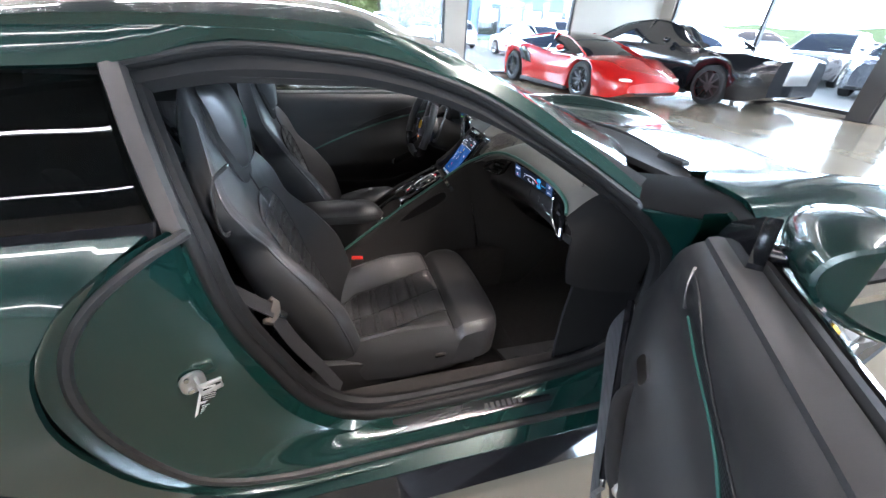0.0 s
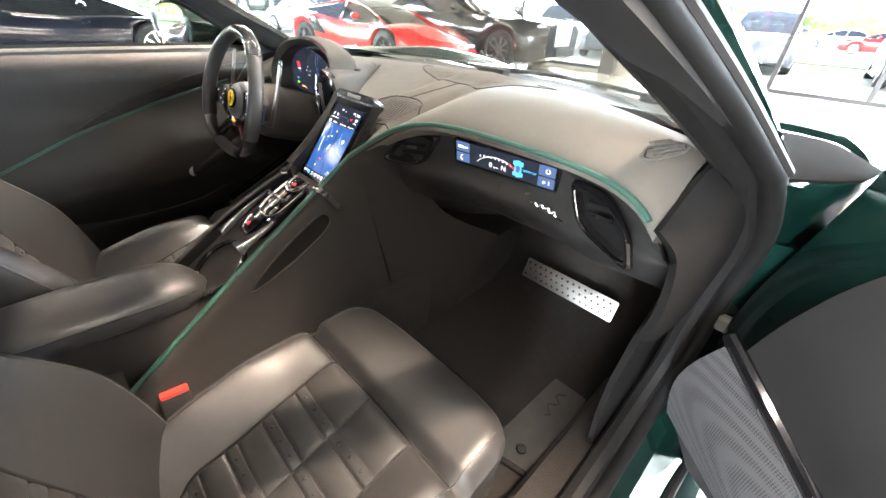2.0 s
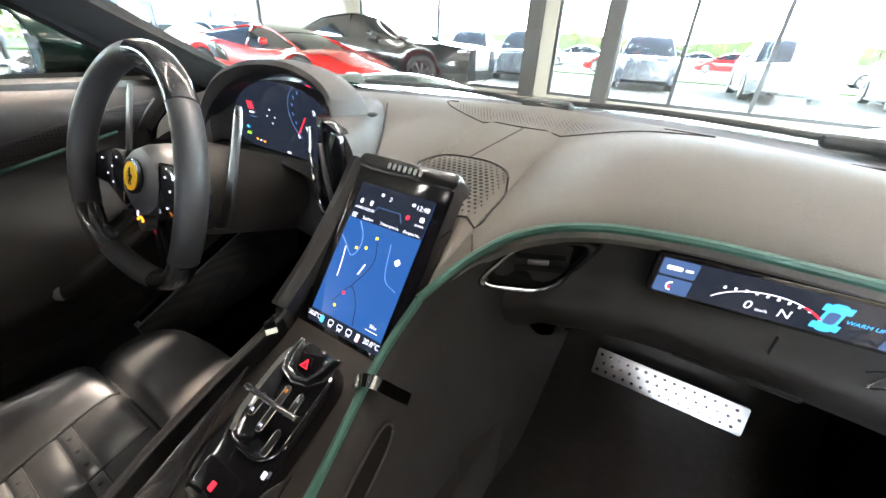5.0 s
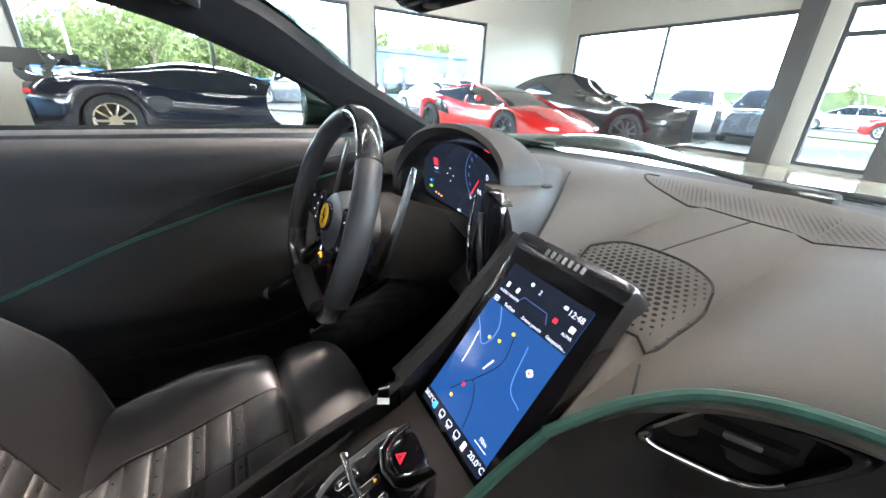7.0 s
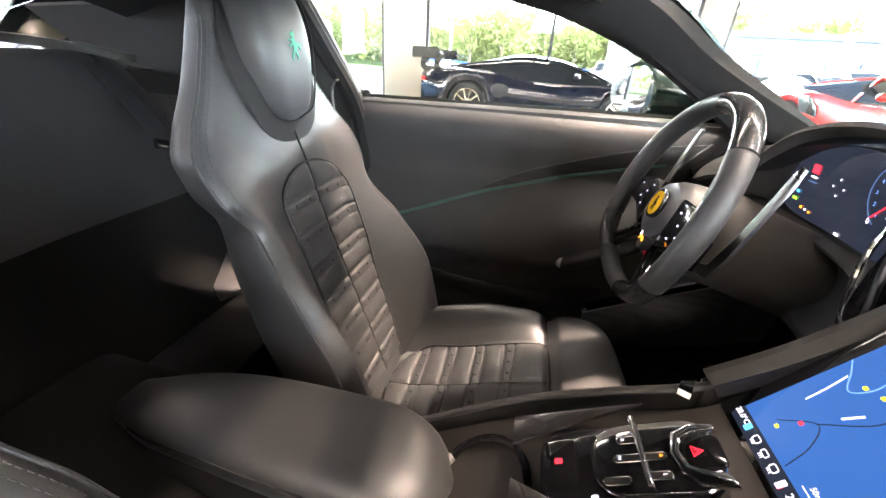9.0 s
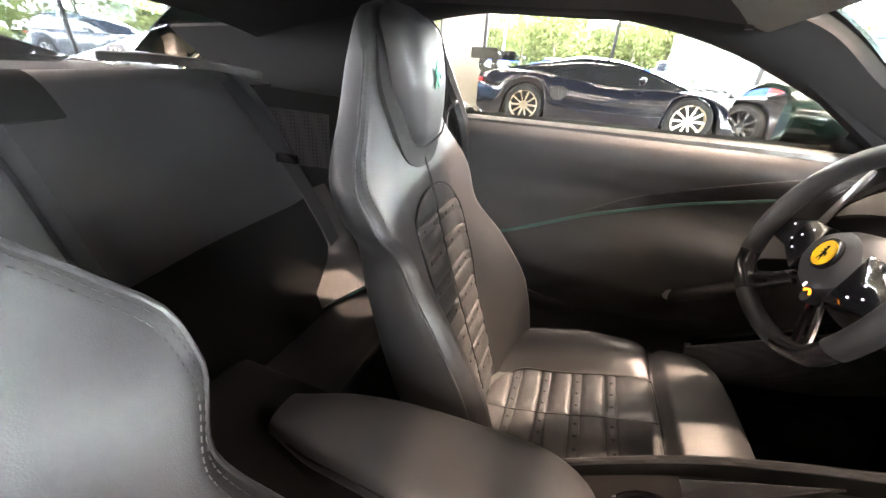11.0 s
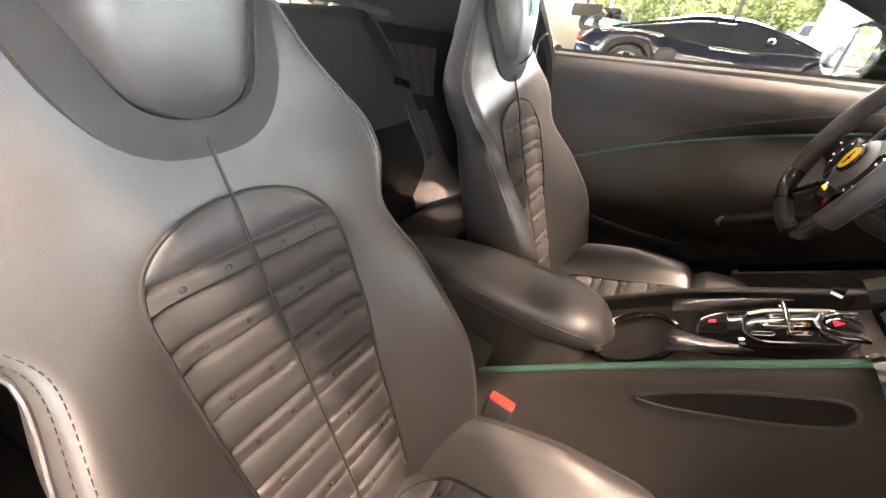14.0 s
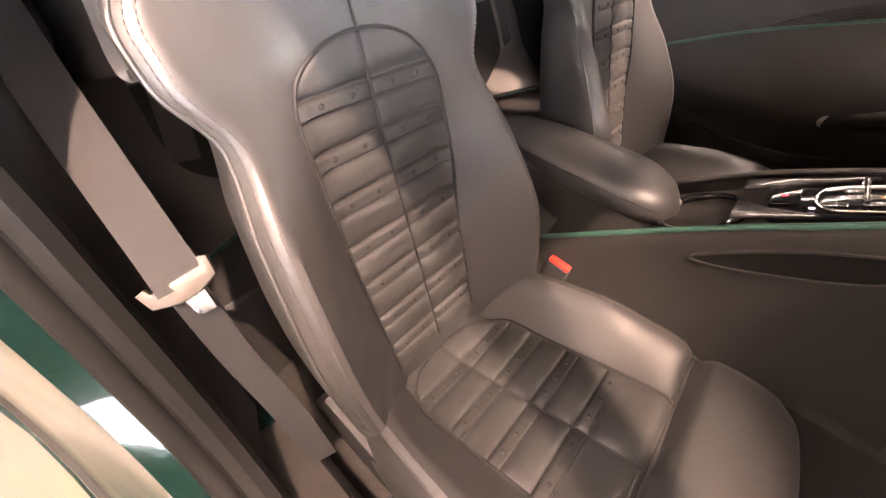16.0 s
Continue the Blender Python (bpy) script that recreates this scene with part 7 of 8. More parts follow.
# bright script badge as a plain flowing bar
SCRIPT = [(0.462, 0.648, 0.752), (0.475, 0.648, 0.758), (0.468, 0.648, 0.738), (0.484, 0.648, 0.744), (0.49, 0.648, 0.737), (0.499, 0.648, 0.744), (0.504, 0.648, 0.736), (0.512, 0.648, 0.742), (0.518, 0.648, 0.734), (0.526, 0.648, 0.740), (0.531, 0.648, 0.731), (0.546, 0.646, 0.730)]
part("script_badge", tube(spline([(x, y - 0.005, z) for x, y, z in SCRIPT], 5), 0.0012, n=6), CHROME, dash, "bright flowing metal badge")
part("face_seam", tube([(0.40, 0.647 + 0.0 * k, lerp(0.757, 0.725, k / 6)) for k in range(7)], 0.0014, n=6), SEAM, dash)
part("glovebox_slot", box(0.33, 0.45, 0.666, 0.69, 0.677, 0.686, 0.003), HOLE, dash)

# ---- touchscreen ----
TAB = basis((-0.003, 0.518, 0.752), (1, 0, 0), (0, 0.108, 0.145))
tablet = thing("touchscreen", (0, 0.5, 0.7), "upright tablet touchscreen with a lit blue map", "screen")
body = part("body", slab(rounded(0.148, 0.236, 0.012), TAB @ Matrix.Translation((0, 0.009, -0.026)), 0.026, 0.004), GLOSS, tablet)
part("top_bar", slab(rounded(0.152, 0.022, 0.009), TAB @ Matrix.Translation((0, 0.120, -0.03)), 0.034, 0.004), CARBON, tablet, "dark glossy top bar")
for k in range(7):
    part("badge_bar", slab(rounded(0.0034, 0.0075, 0.001, 2), TAB @ Matrix.Translation((-0.024 + 0.008 * k, 0.120, 0.0041)), 0.0016), SATIN, tablet)
pict = on(TAB, 0, 0, 0.113, 0.185, SCREEN_BLUE, tablet, "picture", 0.002, 0.0004)
Z1, Z2 = 0.0009, 0.0014
on(TAB, 0, 0.069, 0.113, 0.047, SCREEN_DARK, pict, "head_bar", 0.002, Z1)
on(TAB, 0, -0.085, 0.113, 0.015, SCREEN_DARK, pict, "foot_bar", 0.001, Z1)
part("panel_line", tube([TAB @ Vector((x, y, 0.0014)) for x, y in ((-0.024, 0.057), (-0.018, 0.067), (0.016, 0.067), (0.022, 0.057))], 0.0005, n=5), SCREEN_SLATE, pict)


def say(text, x, y, size, mat=None, name="word"):
    return words(name, text, TAB @ Matrix.Translation((x, y, 0.0018)), size, mat or SCREEN_WHITE, pict, 0.0001)


say("12:48", 0.044, 0.080, 0.0085, name="clock_digits")
say("AUDIO", -0.046, 0.060, 0.0042)
say("TELEFON", -0.030, 0.060, 0.0042)
say("KLIMA", 0.047, 0.060, 0.0042)
say("2", -0.004, 0.080, 0.0075, name="digit")
say("Suchen", -0.026, 0.049, 0.0058)
say("Zuletzt gesucht", 0.008, 0.049, 0.0045)
say("Gespeiche...", 0.042, 0.049, 0.0052)
say("20.0°C", -0.047, -0.084, 0.0075, name="digits")
say("20.0°C", 0.046, -0.084, 0.0085, name="digits")
say("50m", 0.040, -0.066, 0.006, name="digits")
on(TAB, 0.040, -0.0715, 0.018, 0.0008, SCREEN_WHITE, pict, "scale_bar", 0.0002, Z2)
for k in range(3):
    on(TAB, -0.049, 0.047 + 0.0022 * k, 0.008, 0.0011, SCREEN_WHITE, pict, "icon", 0.0003, Z2)
for x, y, w, h, mat in ((-0.046, 0.069, 0.004, 0.006, SCREEN_WHITE), (-0.030, 0.069, 0.004, 0.006, SCREEN_WHITE), (0.030, 0.082, 0.005, 0.0035, SCREEN_WHITE), (0.028, 0.066, 0.005, 0.005, SCREEN_RED), (0.048, 0.068, 0.006, 0.006, SCREEN_WHITE), (-0.018, 0.083, 0.004, 0.004, SCREEN_WHITE),
                        (-0.034, -0.085, 0.006, 0.008, SCREEN_CYAN), (0.025, -0.085, 0.005, 0.009, SCREEN_WHITE), (0.026, -0.087, 0.004, 0.005, SCREEN_RED),
                        (-0.026, 0.011, 0.004, 0.0035, SCREEN_YELLOW), (-0.012, 0.015, 0.004, 0.0035, SCREEN_YELLOW), (-0.002, 0.030, 0.004, 0.0035, SCREEN_YELLOW), (-0.024, -0.063, 0.004, 0.0035, SCREEN_YELLOW), (-0.018, -0.045, 0.004, 0.004, SCREEN_RED),
                        (0.038, 0.012, 0.008, 0.004, SCREEN_WHITE), (0.038, 0.012, 0.004, 0.008, SCREEN_WHITE), (0.038, 0.012, 0.004, 0.003, SCREEN_RED)):
    on(TAB, x, y, w, h, mat, pict, "icon", 0.001, Z2)
for x, w, h in ((-0.019, 0.0075, 0.006), (-0.004, 0.008, 0.0045), (0.011, 0.0075, 0.006)):
    part("icon", tube([TAB @ Vector((a, b, 0.0014)) for a, b in rounded(w, h, 0.0016, 3, x, -0.084)], 0.00045, True, 5), SCREEN_WHITE, pict)
    for d in (-0.0018, 0.0, 0.0018):
        part("icon", tube([TAB @ Vector((x + d, -0.0865, 0.0014)), TAB @ Vector((x + d * 1.2, -0.0895, 0.0014))], 0.0004, n=5), SCREEN_WHITE, pict)
for pts, r, mat in (([(-0.056, 0.02), (-0.045, 0.012), (-0.03, 0.0), (-0.022, 0.012), (-0.024, 0.028), (-0.036, 0.044)], 0.0005, SCREEN_LINE), ([(-0.043, 0.008), (-0.040, -0.01), (-0.038, -0.03)], 0.0006, SCREEN_WHITE), ([(-0.009, -0.018), (-0.004, -0.004)], 0.0009, SCREEN_WHITE),
                    ([(-0.03, -0.06), (-0.012, -0.035), (0.004, -0.05), (0.012, -0.075)], 0.0005, SCREEN_DARK), ([(0.0, 0.03), (0.006, 0.0), (-0.012, -0.035)], 0.0005, SCREEN_DARK), ([(0.02, 0.03), (0.03, -0.01), (0.05, -0.02)], 0.0004, SCREEN_LINE)):
    part("road_line", tube([TAB @ Vector((p.x, p.y, 0.0012)) for p in spline([(a, b, 0) for a, b in pts], 6)], r, n=5), mat, pict)
part("stem", sweep([Vector((0, 0.62, 0.70)), Vector((0, 0.585, 0.73)), Vector((0, 0.555, 0.765))], [(-0.06, -0.03), (0.06, -0.03), (0.06, 0.03), (-0.06, 0.03)]), GLOSS, tablet)

# ---- centre console details ----
GATE = basis((0, 0.365, 0.646), (1, 0, 0), (0, 0.155, 0.082))
gate = thing("gear_selector", (0, 0.36, 0.62), "polished metal gear selector gate with lever and lit letters", "gear selector")
BED = GATE.copy()
GATE = GATE @ Matrix.Translation((0, 0.005, 0)) @ Matrix.Diagonal((0.79, 0.79, 0.79, 1))
part("plate", slab(rounded(0.090, 0.17, 0.03), BED @ Matrix.Translation((0, -0.014, -0.02)), 0.020, 0.005), GLOSS, gate)
part("gate_plate", slab(rounded(0.092, 0.140, 0.034, 8, 0, 0.014), GATE @ Matrix.Translation((0, 0, -0.004)), 0.008, 0.003), GLOSS, gate, "gloss black gate plate")
gate_loop = rounded(0.094, 0.142, 0.035, 8, 0, 0.014)
part("rim", tube([GATE @ Vector((x, y, 0.0015)) for x, y in gate_loop], 0.0017, True, 8), CHROME, gate, "polished gate rim")
part("side_band", sweep(spline([GATE @ Vector(p) for p in ((-0.030, 0.078, 0.003), (-0.042, 0.060, 0.003), (-0.044, 0.02, 0.003), (-0.043, -0.02, 0.003), (-0.033, -0.048, 0.003))], 6), [(-0.004, -0.001), (0.004, -0.001), (0.003, 0.0015), (-0.003, 0.0015)], up=(0, -0.468, 0.884)), SATIN, gate)
part("hazard_surround", slab([(-0.033, 0.090), (-0.037, 0.062), (-0.027, 0.041), (0.0, 0.034), (0.027, 0.040), (0.041, 0.056), (0.047, 0.090), (0.031, 0.087), (0.025, 0.063), (0.018, 0.050), (0.0, 0.045), (-0.018, 0.051), (-0.026, 0.065), (-0.026, 0.090)][::-1], GATE @ Matrix.Translation((0, 0, 0.003)), 0.008, 0.003), CHROME, gate)
part("hazard_key", slab(rounded(0.044, 0.042, 0.010, 5, 0, 0.069), GATE @ Matrix.Translation((0, 0, 0.001)), 0.006, 0.002), GLOSS, gate)
part("hazard_mark", tube([GATE @ Vector(p) for p in ((-0.0065, 0.058, 0.0074), (0.0065, 0.058, 0.0074), (0, 0.069, 0.0074))], 0.0008, True, 5), SCREEN_RED, gate)
part("hazard_mark", tube([GATE @ Vector(p) for p in ((-0.003, 0.0602, 0.0074), (0.003, 0.0602, 0.0074), (0, 0.065, 0.0074))], 0.0005, True, 5), SCREEN_RED, gate)
for x, low, top in ((-0.026, -0.024, 0.006), (0.0, -0.032, 0.030), (0.025, 0.0, 0.030), (0.029, -0.048, -0.016)):
    part("slot", tube([GATE @ Vector((x + a, b, 0.0042)) for a, b in rounded(0.010, top - low, 0.0045, 4, 0, (low + top) / 2)], 0.0007, True, 6), CHROME, gate)
    part("slot_well", slab(rounded(0.0085, top - low - 0.002, 0.004, 4, x, (low + top) / 2), GATE @ Matrix.Translation((0, 0, 0.0036)), 0.0008), HOLE, gate)
part("lever", joined(tube([GATE @ Vector((lerp(-0.050, 0.046, k / 6), 0.001 + 0.004 * k / 6, 0.021 - 0.004 * abs(k - 3) / 3)) for k in range(7)], 0.0030, n=10), *[cyl(0.0037, 0.0022, GATE @ Matrix.Translation((x, 0.003, 0.019)) @ pose(0, 0, 0, 0, 90, 0), 10) for x in (-0.034, -0.026, -0.012, 0.010, 0.024, 0.032)], cyl(0.0028, 0.022, GATE @ Matrix.Translation((0.0, 0.003, 0.010))), cyl(0.0026, 0.020, GATE @ Matrix.Translation((-0.026, 0.002, 0.009)))), CHROME, gate, "polished cross lever")
for text, x, y, mat in (("A", 0.0, 0.023, ORANGE_GLOW), ("M", 0.0, -0.025, SCREEN_WHITE), ("R", -0.026, -0.017, SCREEN_WHITE), ("L", 0.025, 0.022, SCREEN_WHITE)):
    words("letter", text, GATE @ Matrix.Translation((x, y, 0.0048)), 0.0065, mat, gate, 0.0001)
part("start_key", slab(rounded(0.055, 0.035, 0.006), BED @ Matrix.Translation((0, -0.075, 0.002)), 0.004, 0.001), GLOSS, gate)
on(BED, 0.0, -0.075, 0.006, 0.008, SCREEN_RED, gate, "key_light", 0.001, 0.0064)
for x, y in ((-0.055, 0.0), (0.05, -0.06)):
    on(GATE, x, y, 0.006, 0.008, SCREEN_WHITE, gate, "icon", 0.001, 0.0062)
part("carbon_strip", slab([(0.012, -0.13), (0.07, -0.13), (0.062, -0.03), (0.05, -0.05), (0.035, -0.09)], BED @ Matrix.Translation((0, 0, 0.0)), 0.004, 0.001), CARBON, console, "ribbed carbon inlay")
part("carbon_strip", slab([(-0.07, -0.13), (-0.03, -0.13), (-0.055, -0.03), (-0.066, 0.02)], BED @ Matrix.Translation((0, 0, 0.0)), 0.004, 0.001), CARBON, console)
for side in (-1, 1):
    part("bright_clip", sweep(spline([(side * 0.066, 0.417, 0.680), (side * 0.070, 0.419, 0.688), (side * 0.079, 0.424, 0.6905), (side * 0.087, 0.432, 0.682), (side * 0.094, 0.445, 0.664), (side * 0.100, 0.462, 0.641)], 6), [(-0.0016, -0.0065), (0.0016, -0.0065), (0.0016, 0.0065), (-0.0016, 0.0065)], up=(-0.16 * side, 0.86, 0.48)), CHROME, console, "polished metal clip")
ring_pts = [Vector((0.068 * math.cos(a), 0.215 + 0.055 * math.sin(a), 0.535 + 0.055 * math.sin(a) * 0.62)) for a in [2 * math.pi * k / 32 for k in range(32)]]
holder = part("cup_holder", skin([ring_pts, [q + Vector((0, 0.01, -0.02)) for q in ring_pts], [Vector((q.x * 0.9, 0.215 + (q.y - 0.215) * 0.9 + 0.02, q.z - 0.07)) for q in ring_pts], [Vector((0, 0.24, 0.44))] * 32], closed_v=True), HOLE, console, "dark cup holder")
part("ring", tube(ring_pts, 0.0055, True, 8), GLOSS, holder)
part("bright_arc", tube(ring_pts[20:29], 0.0068, n=8), SATIN, holder)
# flush near-black patch: the side pocket's shade is put into its colour
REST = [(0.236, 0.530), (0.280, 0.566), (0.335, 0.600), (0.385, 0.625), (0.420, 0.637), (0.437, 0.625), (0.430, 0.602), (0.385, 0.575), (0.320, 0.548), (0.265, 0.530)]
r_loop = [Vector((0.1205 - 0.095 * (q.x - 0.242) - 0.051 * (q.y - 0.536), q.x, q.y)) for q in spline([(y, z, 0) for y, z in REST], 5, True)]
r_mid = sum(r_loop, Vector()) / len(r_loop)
shade_patch = part("side_recess", skin([r_loop, [q.lerp(r_mid, 0.3) + Vector((-0.0005, 0, 0)) for q in r_loop], [q.lerp(r_mid, 0.7) for q in r_loop], [r_mid] * len(r_loop)], closed_v=True), FELT, console, "flush dark patch in place of the shaded side pocket")
part("lip", tube(r_loop, 0.0022, True, 8), CONSOLE_SUEDE, shade_patch)

# ---- steering wheel ----
WHEEL = basis((-0.372, 0.432, 0.797), (1, 0, 0), (0, 0.30, 0.95))
wheel = thing("steering_wheel", (-0.372, 0.43, 0.797), "black leather steering wheel with carbon top and yellow badge", "steering wheel")


def rim_at(a):
    x, y = 0.170 * math.cos(a), 0.172 * math.sin(a)
    y = y if y > -0.10 else -0.10 + (y + 0.10) * 0.5
    return WHEEL @ Vector((x, y, 0.006 * math.cos(2 * a)))


def rim_piece(a0, a1, mat, name, r=0.0148, label=""):
    n = max(4, int((a1 - a0) / 6))
    return part(name, tube([rim_at(radians(lerp(a0, a1, k / n))) for k in range(n + 1)], r, n=14, up=(0, -1, 0.3), ry=r * 1.25), mat, wheel, label)


rim_piece(42, 95, CARBON, "carbon_top", 0.0152, "glossy carbon top section")
rim_piece(95, 205, DOOR_LEATHER, "leather_rim")
rim_piece(-25, 42, DOOR_LEATHER, "leather_rim")
rim_piece(205, 243, CARBON, "carbon_grip", 0.0142)
rim_piece(297, 335, CARBON, "carbon_grip", 0.0142)
rim_piece(243, 297, LEATHER, "leather_rim", 0.0140)
hub_rows = []
for d, w in ((-0.055, 1.12), (-0.03, 1.08), (-0.01, 1.0), (0.004, 0.86), (0.010, 0.5), (0.011, 0.05)):
    hub_rows.append([WHEEL @ Vector((0.062 * w * math.cos(a) * (1 + 0.12 * math.cos(2 * a)), 0.055 * w * math.sin(a) - 0.004, d - 0.012)) for a in [2 * math.pi * k / 36 for k in range(36)]])
part("hub", skin(hub_rows, closed_v=True, caps=True), LEATHER, wheel)
for s in (-1, 1):
    arm_ = [(s * 0.050, 0.034), (s * 0.10, 0.030), (s * 0.158, 0.012), (s * 0.160, -0.03), (s * 0.11, -0.03), (s * 0.055, -0.050)]
    spoke = part("spoke", slab(arm_ if s > 0 else arm_[::-1], WHEEL @ Matrix.Translation((0, 0, -0.024)), 0.018, 0.005), GLOSS, wheel, "gloss black key pod")
    for k, (x, y) in enumerate(((0.075, 0.018), (0.09, 0.002), (0.105, -0.012), (0.128, 0.008), (0.085, -0.022))):
        on(WHEEL, s * x, y, 0.004, 0.0028, SCREEN_WHITE, spoke, "key_mark", 0.001, -0.0055)
    part("lower_spoke", joined(tube([WHEEL @ Vector(p) for p in ((s * 0.045, -0.05, -0.016), (s * 0.085, -0.085, -0.012), (s * 0.118, -0.112, -0.004))], 0.0055, n=8), tube([WHEEL @ Vector(p) for p in ((s * 0.03, -0.06, -0.016), (s * 0.07, -0.100, -0.012), (s * 0.10, -0.124, -0.004))], 0.0055, n=8)), DARK_METAL, wheel, "dark metal double spoke")
    paddle_ = [(s * a, b) for a, b in ((0.105, -0.030), (0.136, -0.020), (0.144, 0.02), (0.147, 0.06), (0.148, 0.122), (0.151, 0.130), (0.158, 0.128), (0.162, 0.11), (0.162, 0.05), (0.160, 0.0), (0.150, -0.035), (0.11, -0.042))]
    part("paddle", slab(paddle_[::-1] if s > 0 else paddle_, WHEEL @ Matrix.Translation((0, 0, -0.052)), 0.005, 0.0015), DARK_METAL, wheel, "metal shift paddle")
part("badge_ring", cyl(0.0255, 0.006, WHEEL @ Matrix.Translation((0, 0.004, 0.001)), 32, bevel=0.001), GLOSS, wheel)
part("badge", cyl(0.0205, 0.003, WHEEL @ Matrix.Translation((0, 0.004, 0.0035)), 32), YELLOW, wheel, "round yellow badge")
part("badge_mark", slab([(x * 0.32, y * 0.36 + 0.004) for x, y in EMBLEM], WHEEL @ Matrix.Translation((0, 0, 0.005)), 0.0005), GLOSS, wheel)
part("mode_knob", cyl(0.011, 0.016, WHEEL @ Matrix.Translation((0.046, -0.052, 0.0)), 20, bevel=0.002), MATT, wheel)
arc(WHEEL, 0.046, -0.052, 0.008, 0.008, 20, 160, 0.0018, ORANGE_GLOW, wheel, 0.0085)
on(WHEEL, 0.036, -0.058, 0.008, 0.006, SCREEN_RED, wheel, "key_mark", 0.002, 0.002)
on(WHEEL, 0.020, -0.045, 0.006, 0.008, SCREEN_WHITE, wheel, "key_mark", 0.002, 0.002)
part("column", sweep(spline([(-0.372, 0.47, 0.780), (-0.372, 0.56, 0.745), (-0.372, 0.70, 0.70)], 6), ring(0.088, 24, 0.075), scale=lambda t: 0.55 + 0.5 * min(1.0, t * 3.5) - 0.12 * t), HOOD_LEATHER, wheel, "black steering column cover")

# ---- instrument pod ----
pod = thing("instrument_pod", (-0.36, 0.7, 0.8), "hooded instrument pod with lit dials", "instrument cluster")
arch_pts = [(-0.565, 0.79), (-0.545, 0.85), (-0.48, 0.905), (-0.40, 0.935), (-0.31, 0.946), (-0.235, 0.939), (-0.182, 0.914), (-0.166, 0.872)]
hood = []
for y, dz, k in ((0.625, 0.0, 1.0), (0.63, 0.007, 1.008), (0.665, 0.007, 1.0), (0.695, 0.0, 0.985), (0.712, -0.012, 0.965)):
    hood.append([Vector((-0.35 + (q.x + 0.35) * k, y, q.y + dz)) for q in spline([(a, b, 0) for a, b in arch_pts], 5)])
part("hood", thick(skin(hood), 0.022), HOOD_LEATHER, pod, "grey leather hood")
part("lining", skin([[q + Vector((0, 0.004 + d, -0.024)) for q in hood[0]] for d in (0.0, 0.03, 0.062)]), MATT, pod)
SCR = basis((-0.35, 0.668, 0.855), (1, -0.04, 0), (0, -0.12, 1))
outline = [(p.x, p.y) for p in spline([(-0.15, -0.062, 0), (0.0, -0.066, 0), (0.15, -0.062, 0), (0.165, 0.0, 0), (0.14, 0.055, 0), (0.08, 0.073, 0), (0.0, 0.070, 0), (-0.09, 0.045, 0), (-0.155, 0.0, 0)], 4, True)]
cluster = part("display", slab(outline, SCR @ Matrix.Translation((0, 0, -0.012)), 0.012, 0.002), SCREEN_DARK, pod, "dark curved display")
part("shroud", thick(skin([[Vector((-0.35 + (q.x + 0.35) * 0.92, 0.690, q.z - 0.026)) for q in hood[3]], [Vector((-0.35 + (q.x + 0.35) * 0.92, 0.690, 0.78)) for q in hood[3]]]), 0.006), MATT, pod)
part("cowl", thick(skin([[Vector((x, edge_near(abs(x))[0] + 0.006, edge_near(abs(x))[1] - 0.050)), Vector((x, 0.655, 0.785)), Vector((x, 0.70, 0.780))] for x in [lerp(-0.575, -0.185, k / 16) for k in range(17)]]), 0.004), MATT, pod)
arc(SCR, 0.085, 0.015, 0.055, 0.05, 235, 80, 0.0006, SCREEN_SLATE, cluster, 0.001, 24)
arc(SCR, 0.085, 0.015, 0.055, 0.05, 80, 35, 0.0016, SCREEN_RED, cluster, 0.001, 10)
for k, text in enumerate("1234567"):
    a = radians(225 - k * 22)
    words("digit", text, SCR @ Matrix.Translation((0.085 + 0.044 * math.cos(a), 0.015 + 0.040 * math.sin(a), 0.001)), 0.0075, SCREEN_LINE, cluster, 0.0001)
words("digit", "0", SCR @ Matrix.Translation((0.100, 0.022, 0.001)), 0.013, SCREEN_WHITE, cluster, 0.0001)
words("gear", "N", SCR @ Matrix.Translation((0.075, -0.008, 0.001)), 0.014, SCREEN_WHITE, cluster, 0.0001)
words("digit", "0", SCR @ Matrix.Translation((0.045, -0.024, 0.001)), 0.011, SCREEN_WHITE, cluster, 0.0001)
part("needle", tube([SCR @ Vector(p) for p in ((0.075, 0.012, 0.002), (0.048, -0.018, 0.002))], 0.0008, n=5), SCREEN_RED, cluster)
for x, y, w, h, mat in ((-0.092, 0.014, 0.017, 0.014, SCREEN_RED), (-0.092, 0.001, 0.016, 0.003, SCREEN_WHITE), (-0.092, -0.007, 0.022, 0.002, SCREEN_SLATE), (-0.121, -0.030, 0.008, 0.005, SCREEN_CYAN), (-0.124, -0.043, 0.013, 0.005, SCREEN_GREEN), (-0.10, -0.052, 0.006, 0.004, ORANGE_GLOW), (-0.088, -0.053, 0.005, 0.003, SCREEN_WHITE), (-0.076, -0.054, 0.006, 0.003, ORANGE_GLOW), (-0.03, 0.012, 0.003, 0.003, SCREEN_WHITE), (-0.03, -0.012, 0.003, 0.003, SCREEN_WHITE), (-0.042, 0.0, 0.003, 0.003, SCREEN_WHITE), (-0.018, 0.0, 0.003, 0.003, SCREEN_WHITE), (0.0, -0.062, 0.01, 0.004, SCREEN_WHITE), (0.10, -0.055, 0.012, 0.004, SCREEN_WHITE), (0.12, 0.02, 0.008, 0.004, SCREEN_GREEN)):
    on(SCR, x, y, w, h, mat, cluster, "mark", 0.001, 0.0008)
